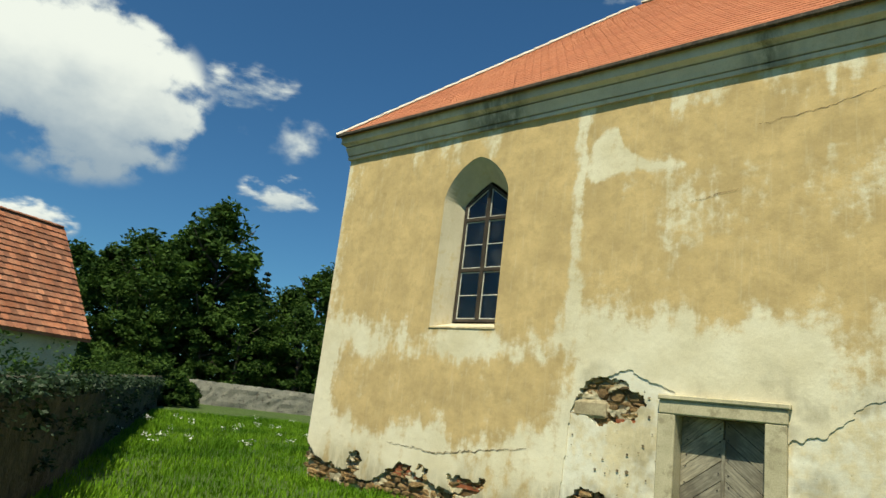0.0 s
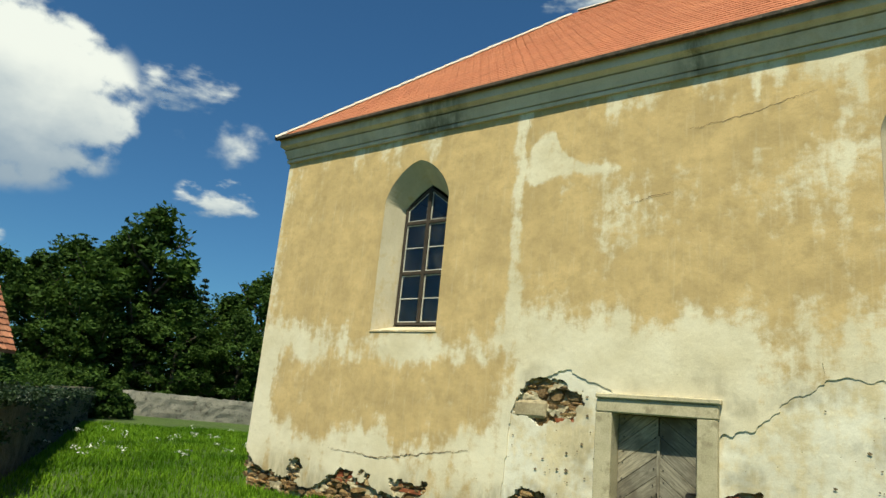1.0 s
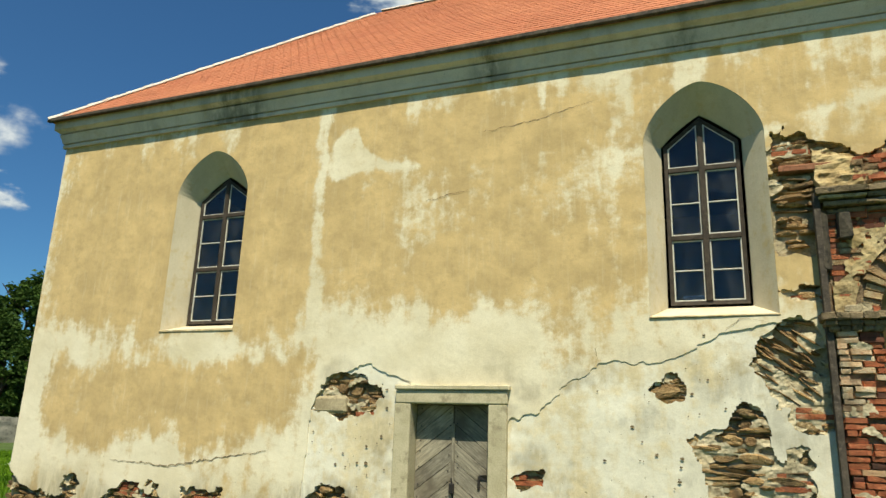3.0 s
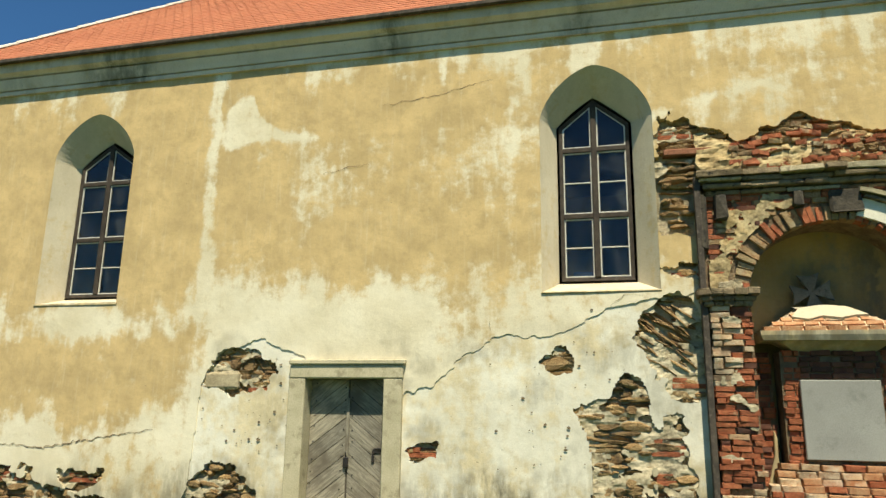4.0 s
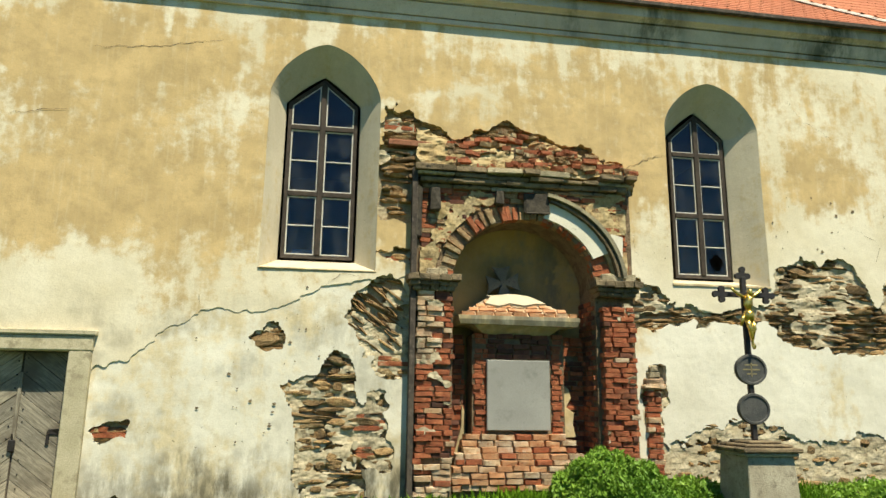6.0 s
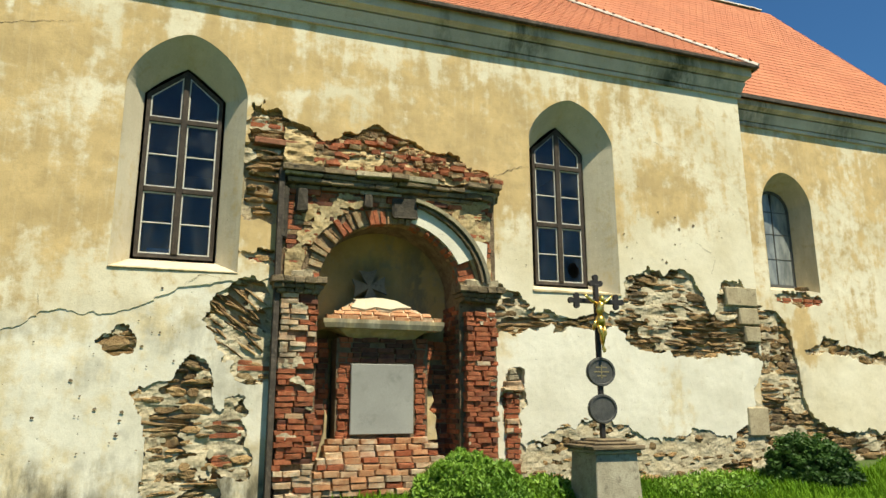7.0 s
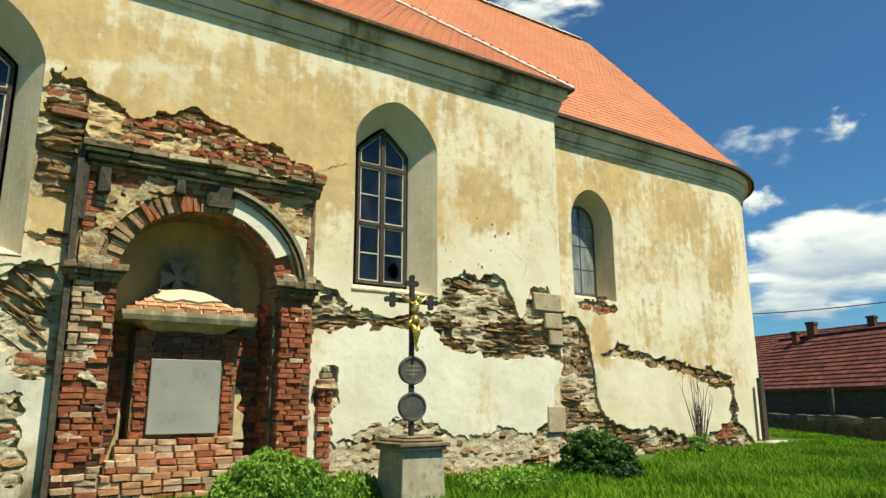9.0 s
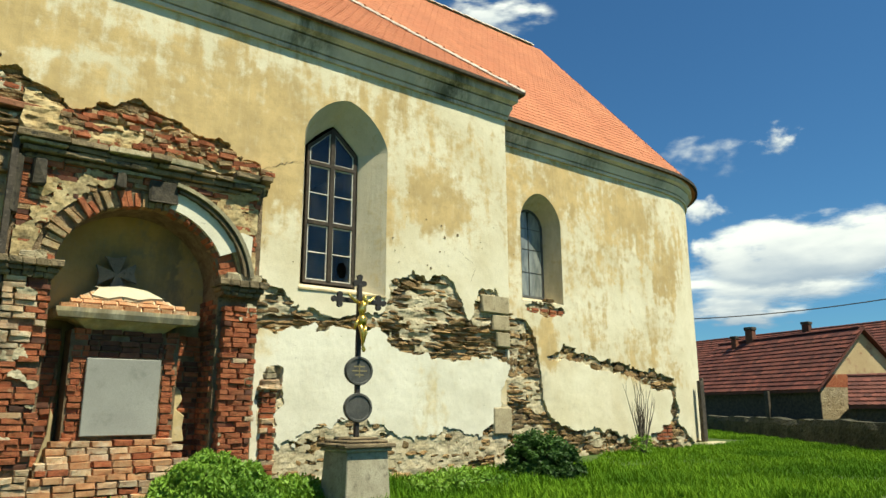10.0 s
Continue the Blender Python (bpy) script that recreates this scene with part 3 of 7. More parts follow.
def choir_losses(X, Z):
    d = band(X, Z, (-0.3, 1.3, 1.62, 1.8, 2.1), (3.4, 3.4, 3.1, 1.8, 1.2), (0, 0, 0, 0, 0))
    d = np.maximum(d, band(X, Z, (1.9, 2.4, 3.0, 3.6, 4.2, 4.8, 5.4, 6.2), (2.75, 2.92, 2.84, 2.74, 2.66, 2.56, 2.52, 2.36), (2.62, 2.66, 2.6, 2.44, 2.42, 2.25, 2.12, 2.05)))
    d = np.maximum(d, band(X, Z, (1.3, 1.6, 2.2, 2.5), (3.75, 3.8, 3.8, 3.7), (3.6, 3.5, 3.48, 3.6)))
    d = np.maximum(d, np.interp(X, (0.8, 1.9, 2.6, 3.4, 4.8, 5.6, 6.2, 7, 9), (2.0, 1.5, 1.2, 1.25, 1.0, 1.2, 1.4, 0.9, 0.9)) - Z)
    d = np.maximum(d, rect(X, Z, 6.05, 6.3, 0.3, 2.2))
    return d + 1.25 * ragged(X, Z, 103, 0.16)


def choir_paint(X, Z):
    p = 0.30 + 0.38 * smooth(3.8, 4.8, Z) - 0.25 * smooth(5.5, 7.5, X) - 0.3 * smooth(6.7, 7.05, Z)
    p = p - 0.45 * smooth(2.6, 2.2, Z + 0.1 * X - 0.3) + 0.7 * np.clip(ell(X, Z, 2.0, 2.95, 0.42, 0.75) * 4, 0, 1)
    return p + 1.0 * (fbm(X * 1.1, Z * 0.8, 140, 5) - 0.5) + 0.75 * (fbm(X * 4.5, Z * 0.9, 148, 4) - 0.5)


apse = sheet("wall_choir", 0.0, 13.0, 0.2, 7.15, 0.03, lambda X, Z: -np.maximum(choir_losses(X, Z), choir_open(X, Z)), choir_place, 0.11, OCHRE,
             {"paint": choir_paint, "dirt": nave_dirt}, lambda X, Z: 0.02 * (fbm(X * 0.9, Z * 0.9, 150) - 0.5) + 0.008 * (fbm(X * 4, Z * 4, 151) - 0.5))
tagged(apse, "pale ochre plaster of the choir and rounded apse", "church wall", kind="structure")
apse_core = sheet("wall_choir_masonry", 0.0, 17.04, -0.2, 7.4, 0.08, lambda X, Z: -choir_open(X, Z), choir_place, 0.6, MORTAR, None, lambda X, Z: 0.115 + core_relief(X, Z))
tagged(apse_core, "rubble masonry core of the choir wall", "church wall", kind="structure")

# plain walls that close the church
NAVE_N = 2 * AXIS_Y - FACE
for nm, dims in (("wall_west", (WALL_W, WALL_W + 0.7, FACE + 0.1, NAVE_N, -0.3, 7.4)), ("wall_north", (WALL_W, WALL_E, NAVE_N - 0.7, NAVE_N, -0.3, 7.4)),
                 ("wall_east", (WALL_E - 0.7, WALL_E - 0.003, FACE + 0.1, NAVE_N, -0.3, 7.4)), ("wall_choir_north", (WALL_E, APSE_X, 2 * AXIS_Y - CHOIR_Y - 0.6, 2 * AXIS_Y - CHOIR_Y, -0.3, 7.4))):
    tagged(flat_attrs(boxed(nm, dims, LIME, bevel=0.01), 0.5, 0.0), "plain plastered church wall", "church wall", kind="structure")
tagged(boxed("ceiling", (WALL_W + 0.7, WALL_E - 0.7, FACE + 0.65, NAVE_N - 0.7, 7.1, 7.25), DARK_ROOM), "plain nave ceiling", "ceiling", kind="structure")
tagged(boxed("ceiling", (WALL_E, APSE_X + 1.2, CHOIR_Y + 0.7, 2 * AXIS_Y - CHOIR_Y - 0.6, 7.1, 7.25), DARK_ROOM), "plain choir ceiling", "ceiling", kind="structure")


# ------------------------------------------------------------ cornices
def cornice(name, path, profile, label):
    """A moulded band swept along a path of (x, y, nx, ny): profile rows are (out, z)."""
    verts, faces = [], []
    m = len(profile)
    for k, (x, y, nx, ny) in enumerate(path):
        for o, z in profile:
            w = 0.006 * (noise.noise((x * 1.7, y * 1.7, z * 9)))
            verts.append((x + nx * (o + w), y + ny * (o + w), z))
    for k in range(len(path) - 1):
        for j in range(m - 1):
            faces.append((k * m + j, (k + 1) * m + j, (k + 1) * m + j + 1, k * m + j + 1))
    ob = raw(name, verts, faces, CORNICE)
    n = len(verts)
    xs = np.array([v[0] for v in verts])
    zs = np.array([v[2] for v in verts])
    ob.data.attributes.new("paint", 'FLOAT', 'POINT').data.foreach_set("value", (0.3 + 0.5 * (fbm(xs * 0.9, zs * 0.0, 7) - 0.5)).astype(np.float32))
    stains = np.clip((fbm(xs * 0.9, zs * 0.3, 200, 4) - 0.48) * 4, 0, 1) * np.clip(0.4 + fbm(xs * 6, zs * 0.5, 207, 3), 0, 1)
    ob.data.attributes.new("dirt", 'FLOAT', 'POINT').data.foreach_set("value", stains.astype(np.float32))
    return tagged(ob, label, "cornice", kind="structure")


PROFILE = ((-0.05, 6.98), (0.045, 6.985), (0.052, 7.05), (0.0, 7.054), (0.0, 7.068), (0.053, 7.074), (0.064, 7.10), (0.08, 7.15), (0.10, 7.20), (0.114, 7.235), (0.118, 7.245), (0.05, 7.25), (0.05, 7.268), (0.119, 7.275), (0.128, 7.29), (0.17, 7.32), (0.19, 7.335), (0.19, 7.49), (0.0, 7.50))
west = [(WALL_W, 18.5 - 0.25 * k, -1, 0) for k in range(33)] + [(WALL_W, FACE, -1, -1)]
front = [(WALL_W + 0.15 + 0.12 * k, FACE, 0, -1) for k in range(int((WALL_E - WALL_W - 0.3) / 0.12) + 1)] + [(WALL_E, FACE, 1, -1), (WALL_E, FACE + 0.94, 1, 0)]
cornice("cornice_nave", west + front, PROFILE, "moulded plaster eaves cornice, grey and water-stained")
curve = [(WALL_E + 0.003 + 0.2 * k, CHOIR_Y, 0, -1) for k in range(32)] + [(APSE_X + APSE_R * math.sin(a), AXIS_Y - APSE_R * math.cos(a), math.sin(a), -math.cos(a)) for a in np.linspace(0.0, 2.6, 45)]
cornice("cornice_choir", curve, tuple((o * 1.05 if o > 0 else o, z) for o, z in PROFILE), "moulded plaster eaves cornice round the apse")


# ------------------------------------------------------------ roofs
def tile_rows(name, corner, along, up, width, tile_w, rise, material, parent, lo, hi, thick=0.018, seed=1):
    """Beaver-tail tiles on one slope in overlapping rows, as one mesh. lo, hi: bounds along the eave at the height k (0 to 1)."""
    rng = np.random.default_rng(seed)
    normal = along.cross(up).normalized()
    if normal.z < 0:
        normal = -normal
    verts, faces = [], []
    n = int(width / rise)
    for r in range(n):
        v0 = r * rise
        a, b = lo(v0), hi(v0)
        off = (r % 2) * tile_w / 2
        k0, k1 = int(math.floor((a - off) / tile_w)), int(math.ceil((b - off) / tile_w))
        for k in range(k0, k1):
            u0, u1 = max(a, off + k * tile_w), min(b, off + (k + 1) * tile_w - 0.002)
            if u1 - u0 < 0.02:
                continue
            lift = thick * (1 + 0.3 * rng.random())
            v_low = v0 - 0.012 * rng.random()
            base = len(verts)
            c = corner + along * u0
            cut = (u1 - u0) * 0.22
            for u, v, h in ((u0 + cut, v_low, lift), (u1 - cut, v_low, lift), (u1, v_low + 0.035, lift), (u1, v0 + rise * 1.02, 0.002), (u0, v0 + rise * 1.02, 0.002), (u0, v_low + 0.035, lift)):
                verts.append(tuple(corner + along * u + up * v + normal * h))
            for u, v in ((u0 + cut, v_low), (u1 - cut, v_low), (u1, v_low + 0.035), (u0, v_low + 0.035)):
                verts.append(tuple(corner + along * u + up * v - normal * 0.004))
            faces += [(base, base + 1, base + 2, base + 3, base + 4, base + 5), (base, base + 6, base + 7, base + 1), (base + 1, base + 7, base + 8, base + 2), (base + 5, base + 9, base + 6, base)]
    ob = raw(name, verts, faces, material, parent)
    return tagged(ob, kind="stuff")


EAVE_Y, EAVE_Z, PITCH = 9.74, 7.52, 0.92
RUN = AXIS_Y - EAVE_Y
RIDGE_Z = EAVE_Z + PITCH * RUN
EW, EE = WALL_W - 0.26, WALL_E + 0.26
nave_roof = thing("nave_roof", "hipped red clay tile roof of the nave with mortared hips", "roof", (0, 0, 0), kind="structure")
R0, R1, R2, R3 = (EW, EAVE_Y, EAVE_Z), (EE, EAVE_Y, EAVE_Z), (EE, 2 * AXIS_Y - EAVE_Y, EAVE_Z), (EW, 2 * AXIS_Y - EAVE_Y, EAVE_Z)
RA, RB = (EW + RUN, AXIS_Y, RIDGE_Z), (EE - RUN, AXIS_Y, RIDGE_Z)
raw("roof_deck", [R0, R1, R2, R3, RA, RB, (EW, EAVE_Y, EAVE_Z - 0.03), (EE, EAVE_Y, EAVE_Z - 0.03), (EE, R2[1], EAVE_Z - 0.03), (EW, R2[1], EAVE_Z - 0.03)],
    [(0, 1, 5, 4), (1, 2, 5), (2, 3, 4, 5), (3, 0, 4), (9, 8, 7, 6), (0, 6, 7, 1), (1, 7, 8, 2), (2, 8, 9, 3), (3, 9, 6, 0)], TILE, nave_roof)
UP = Vector((0, 1, PITCH)).normalized()
SLOPE = RUN * math.sqrt(1 + PITCH ** 2)
tile_rows("roof_tiles", Vector((EW, EAVE_Y, EAVE_Z + 0.01)), Vector((1, 0, 0)), UP, SLOPE, 0.19, 0.17, TILE, nave_roof,
          lambda v: v / SLOPE * RUN, lambda v: (EE - EW) - v / SLOPE * RUN, 0.009, 3)
UPE = Vector((-1, 0, PITCH)).normalized()
tile_rows("roof_tiles", Vector((EE, EAVE_Y, EAVE_Z + 0.01)), Vector((0, 1, 0)), UPE, SLOPE, 0.19, 0.17, TILE, nave_roof,
          lambda v: v / SLOPE * RUN, lambda v: 2 * RUN - v / SLOPE * RUN, 0.009, 4)


def ridge_line(name, a, b, parent, step=0.38, rad=0.085, material=None):
    """Half-round ridge tiles bedded in mortar, one after the other."""
    a, b = Vector(a), Vector(b)
    n = max(1, int((b - a).length / step))
    d = (b - a).normalized()
    side = d.cross(Vector((0, 0, 1))).normalized()
    upv = side.cross(d)
    verts, faces = [], []
    for k in range(n):
        p, q = a + d * (k * step - 0.02), a + d * ((k + 1) * step)
        j = len(verts)
        for c, r in ((p, rad * 1.12), (q, rad * 0.95)):
            r *= random.uniform(0.93, 1.07)
            for i in range(7):
                t = math.pi * i / 6
                verts.append(tuple(c + side * (math.cos(t) * r) + upv * (math.sin(t) * r * 0.75 - 0.01)))
        faces += [(j + i, j + i + 1, j + 8 + i, j + 7 + i) for i in range(6)] + [tuple(j + i for i in range(7)), tuple(j + 13 - i for i in range(7))]
    ob = raw(name, verts, faces, material or RIDGE_MORTAR, parent)
    return ob


ridge_line("hip_tiles", R0, RA, nave_roof)
ridge_line("hip_tiles", R1, RB, nave_roof)
ridge_line("ridge_tiles", RA, RB, nave_roof)
boxed("eaves_board", (EW - 0.02, EE + 0.02, EAVE_Y - 0.045, EAVE_Y + 0.03, EAVE_Z - 0.05, EAVE_Z + 0.012), OLD_WOOD, nave_roof, 0.006, "dark weathered eaves board")
boxed("eaves_board", (EE - 0.03, EE + 0.045, EAVE_Y + 0.03, EAVE_Y + 2.5, EAVE_Z - 0.05, EAVE_Z + 0.012), OLD_WOOD, nave_roof, 0.006)

choir_roof = thing("choir_roof", "steep red tile roof of the choir, coned over the apse", "roof", (0, 0, 0), kind="structure")
CE_R, CE_Z = APSE_R + 0.25, 7.50


def eave_r(a):
    """Radius of the eave round the apse: it oversails the cornice more on the curve."""
    return CE_R + 0.11 * float(smooth(0.1, 0.9, a))


C_TOP = Vector((15.36, AXIS_Y, 12.25))
verts, faces = [], []
left_a, left_b = Vector((WALL_E - 1.0, AXIS_Y - CE_R, CE_Z)), Vector((WALL_E - 3.0, AXIS_Y, C_TOP.z))
rim = [Vector((APSE_X + eave_r(a) * math.sin(a), AXIS_Y - eave_r(a) * math.cos(a), CE_Z)) for a in np.linspace(0, math.pi, 41)]
deck = [left_a, *rim, Vector((WALL_E - 1.0, AXIS_Y + CE_R, CE_Z)), left_b, C_TOP]
nR = len(rim)
dv = [tuple(v) for v in deck] + [tuple(v - Vector((0, 0, 0.06))) for v in deck[:nR + 2]]
df = [(0, 1, nR + 3, nR + 2)] + [(1 + k, 2 + k, nR + 3) for k in range(nR - 1)] + [(nR, nR + 1, nR + 2, nR + 3)]
df += [(k, nR + 4 + k, nR + 5 + k, k + 1) for k in range(nR + 1)] + [tuple(nR + 4 + k for k in range(nR + 1, -1, -1))]
raw("roof_deck", dv, df, TILE, choir_roof)
CUP = (Vector((0, C_TOP.y - (AXIS_Y - CE_R), C_TOP.z - CE_Z))).normalized()
CSL = math.hypot(CE_R, C_TOP.z - CE_Z)
tile_rows("roof_tiles", Vector((WALL_E + 0.02, AXIS_Y - CE_R, CE_Z + 0.012)), Vector((1, 0, 0)), CUP, CSL, 0.19, 0.17, TILE, choir_roof,
          lambda v: 0.0 - 0.5 * v, lambda v: (APSE_X - WALL_E - 0.02) + (C_TOP.x - APSE_X) * v / CSL, 0.007, 7)


def cone_tiles():
    verts, faces = [], []
    rng = np.random.default_rng(8)
    rows = int(CSL / 0.17)
    for r in range(rows):
        k0, k1 = r / rows, (r + 1.03) / rows
        n = max(6, int(math.pi * 0.62 * CE_R * (1 - k0) / 0.19))
        for i in range(n):
            a0, a1 = math.pi * 0.62 * (i + 0.5 * (r % 2)) / n, math.pi * 0.62 * (i + 0.5 * (r % 2) + 0.96) / n
            j = len(verts)
            lift = 0.008 + 0.003 * rng.random()
            for a, k, h in ((a0, k0, lift), (a1, k0, lift), (a1, min(k1, 1), 0.004), (a0, min(k1, 1), 0.004), (a0, k0, -0.004), (a1, k0, -0.004)):
                e = Vector((APSE_X + eave_r(a) * math.sin(a), AXIS_Y - eave_r(a) * math.cos(a), CE_Z))
                p = e.lerp(C_TOP, k) + Vector((math.sin(a) * 0.75, -math.cos(a) * 0.75, 0.62)) * h
                verts.append(tuple(p))
            faces += [(j, j + 1, j + 2, j + 3), (j, j + 4, j + 5, j + 1)]
    return tagged(raw("cone_tiles", verts, faces, TILE, choir_roof), kind="stuff")


cone_tiles()
ridge_line("ridge_tiles", left_b, C_TOP, choir_roof, rad=0.1)
gut = [(WALL_E + 0.26, AXIS_Y - CE_R)] + [(v.x, v.y) for v in rim[:34]]
gv, gf = [], []
for k, (x, y) in enumerate(gut):
    ox, oy = (0, -1) if k < 2 else (math.sin(math.pi * (k - 1) / 40), -math.cos(math.pi * (k - 1) / 40))
    for o, z in ((0.04, CE_Z + 0.015), (0.04, CE_Z - 0.06), (-0.03, CE_Z - 0.06)):
        gv.append((x + ox * o, y + oy * o, z))
for k in range(len(gut) - 1):
    for j in range(2):
        gf.append((k * 3 + j, k * 3 + j + 1, k * 3 + j + 4, k * 3 + j + 3))
raw("eaves_board", gv, gf, OLD_WOOD, choir_roof)


# ------------------------------------------------------------ windows
def arch_points(cx, half, sill, spring, top, p, n=14):
    pts = [(cx - half, sill), (cx - half, (sill + spring) / 2), (cx - half, spring)]
    for k in range(1, 2 * n):
        t = math.pi * (1 - k / (2 * n))
        c, s = math.cos(t), math.sin(t)
        pts.append((cx + half * math.copysign(abs(c) ** (2 / p), c), spring + (top - spring) * s ** (2 / p)))
    return pts + [(cx + half, spring), (cx + half, (sill + spring) / 2), (cx + half, sill)]


def loft(name, loops, material, parent, closed_loop=True, label=""):
    """A skin through loops of (x, y, z) of the same length."""
    n = len(loops[0])
    verts = [p for lp in loops for p in lp]
    faces = []
    for k in range(len(loops) - 1):
        for i in range(n if closed_loop else n - 1):
            j = (i + 1) % n
            faces.append((k * n + i, k * n + j, (k + 1) * n + j, (k + 1) * n + i))
    ob = raw(name, verts, faces, material, parent)
    if label:
        ob["label"] = label
    return ob


def extrude(name, outline, y0, y1, material, parent, label="", bevel=0.0):
    """An outline in x and z given thickness along y."""
    bm = bmesh.new()
    f = bm.faces.new([bm.verts.new((x, y0, z)) for x, z in outline])
    ex = bmesh.ops.extrude_face_region(bm, geom=[f])
    bmesh.ops.translate(bm, verts=[v for v in ex["geom"] if isinstance(v, bmesh.types.BMVert)], vec=(0, y1 - y0, 0))
    bmesh.ops.recalc_face_normals(bm, faces=bm.faces)
    if bevel:
        bmesh.ops.bevel(bm, geom=list(bm.edges), offset=bevel, segments=1, affect='EDGES')
    return part(name, bm, material, parent, label)


def bar(name, x0, x1, z0, z1, y0, y1, material, parent, bevel=0.005, label=""):
    return boxed(name, (x0, x1, y0, y1, z0, z1), material, parent, bevel, label)


def clip(poly, a, b, c):
    """The part of a polygon where a*x + b*z <= c."""
    out = []
    for i, p in enumerate(poly):
        q = poly[(i + 1) % len(poly)]
        fp, fq = a * p[0] + b * p[1] - c, a * q[0] + b * q[1] - c
        if fp <= 0:
            out.append(p)
        if fp * fq < 0:
            t = fp / (fp - fq)
            out.append((p[0] + t * (q[0] - p[0]), p[1] + t * (q[1] - p[1])))
    return out


def nave_window(number, cx, shift, W, foot, top, label, broken=False):
    """A splayed pointed opening with its two-light sashes; built round the local origin at the sill's middle."""
    win = thing("window_%d" % number, label, "window", (cx, FACE, 0), "pointed nave windows", "structure")
    deep, fx = 0.36, shift
    outer = arch_points(0, HALF, SILL, SPRING, APEXES[number - 1], 1.6)
    inner = arch_points(fx, W + 0.035, foot - 0.03, top - 0.38, top + 0.04, 1.12)
    loops = []
    for k in range(7):
        t = k / 6
        loops.append([(a[0] * (1 - t) + b[0] * t + 0.004 * math.sin(9 * a[1] + 5 * t), -0.004 + deep * t + (0.0 if k else 0.004), a[1] * (1 - t) + b[1] * t) for a, b in zip(outer, inner)])
    flat_attrs(loft("reveal", loops, LIME, win, True, "smooth lime plaster reveal"), 0.30, 0.10)
    y0, y1 = deep - 0.03, deep + 0.05
    Z0, ZS, ZT = foot, top - 0.38, top
    pent = [(fx - W, Z0), (fx + W, Z0), (fx + W, ZS), (fx, ZT), (fx - W, ZS)]
    pin = [(fx - W + 0.05, Z0 + 0.05), (fx + W - 0.05, Z0 + 0.05), (fx + W - 0.05, ZS - 0.03), (fx, ZT - 0.06), (fx - W + 0.05, ZS - 0.03)]
    loops = [[(x, y, z) for x, z in q] for q, y in ((pent, y1), (pent, y0), (pin, y0 + 0.012), (pin, y1))]
    fr = loft("window_frame", loops, FRAME_WOOD, win, True, "dark weathered wooden window frame")
    bar("mullion", fx - 0.04, fx + 0.04, Z0 + 0.05, ZT - 0.07, y0 - 0.012, y1, FRAME_WOOD, win, 0.008)
    T1, T2 = 4.47, 5.42
    for z in (T1, T2):
        bar("transom", fx - W + 0.05, fx + W - 0.05, z - 0.035, z + 0.035, y0 - 0.008, y1 - 0.004, FRAME_WOOD, win, 0.008)
    wide = W - 0.05
    for sx in (-1, 1):
        for lo, hi in ((Z0 + 0.05, T1 - 0.035), (T1 + 0.035, T2 - 0.035)):
            xa, xb = sorted((fx + sx * 0.04, fx + sx * wide))
            sash = new("sash")
            sash.parent = win
            g = 0.018
            for nm, d in (("sash_stile", (xa, xa + g, lo, hi)), ("sash_stile", (xb - g, xb, lo, hi)), ("sash_rail", (xa + g, xb - g, lo, lo + g)), ("sash_rail", (xa + g, xb - g, hi - g, hi)), ("glazing_bar", (xa + g, xb - g, (lo + hi) / 2 - 0.008, (lo + hi) / 2 + 0.008))):
                bar(nm, *d, y0 + 0.016, y0 + 0.05, PUTTY, sash, 0.003)
            for za, zb in ((lo + g, (lo + hi) / 2 - 0.008), ((lo + hi) / 2 + 0.008, hi - g)):
                if broken and sx > 0 and za < 4 and lo < 4 and za == lo + g:
                    # a hole knocked through the lowest pane
                    ring = [(xa + g, za), (xb - g, za), (xb - g, zb), (xa + g, zb)]
                    cxp, czp = (xa + xb) / 2 + 0.02, (za + zb) / 2 - 0.02
                    n = 20
                    outv, inv = [], []
                    for k in range(n):
                        t = 2 * math.pi * k / n + math.pi / 4
                        m = max(abs(math.cos(t)), abs(math.sin(t)))
                        outv.append(((xa + xb) / 2 + math.cos(t) / m * (xb - xa - 2 * g) / 2, y0 + 0.034, (za + zb) / 2 + math.sin(t) / m * (zb - za) / 2))
                        r = 0.085 + 0.03 * ((k * 7) % 5) / 5
                        inv.append((cxp + r * math.cos(t), y0 + 0.034, czp + r * 1.3 * math.sin(t)))
                    loft("pane", [outv, inv], GLASS, sash, True, "broken pane with a hole")
                else:
                    bar("pane", xa + g, xb - g, za, zb, y0 + 0.032, y0 + 0.035, GLASS, sash, 0.0)
        quad = [(fx + sx * 0.04, T2 + 0.035), (fx + sx * wide, T2 + 0.035), (fx + sx * wide, ZS - 0.03), (fx + sx * 0.04, ZT - 0.09)]
        extrude("pane", quad if sx > 0 else quad[::-1], y0 + 0.03, y0 + 0.034, GLASS, win)
        mx, mz = sum(p[0] for p in quad) / 4, sum(p[1] for p in quad) / 4
        small = [(x + (mx - x) * 0.09, z + (mz - z) * 0.08) for x, z in quad]
        loft("putty_line", [[(x, y0 + 0.029, z) for x, z in quad], [(x, y0 + 0.018, z) for x, z in quad], [(x, y0 + 0.018, z) for x, z in small], [(x, y0 + 0.029, z) for x, z in small]], PUTTY, win)
    sill = bmesh.new()
    box(sill, -HALF - 0.01, HALF + 0.01, -0.012, 0.03, SILL - 0.025, SILL + 0.006, bevel=0.008, jitter=0.007)
    flat_attrs(part("window_sill", sill, LIME, win, "crumbling plaster sill edge"), 0.6, 0.6)
    return win


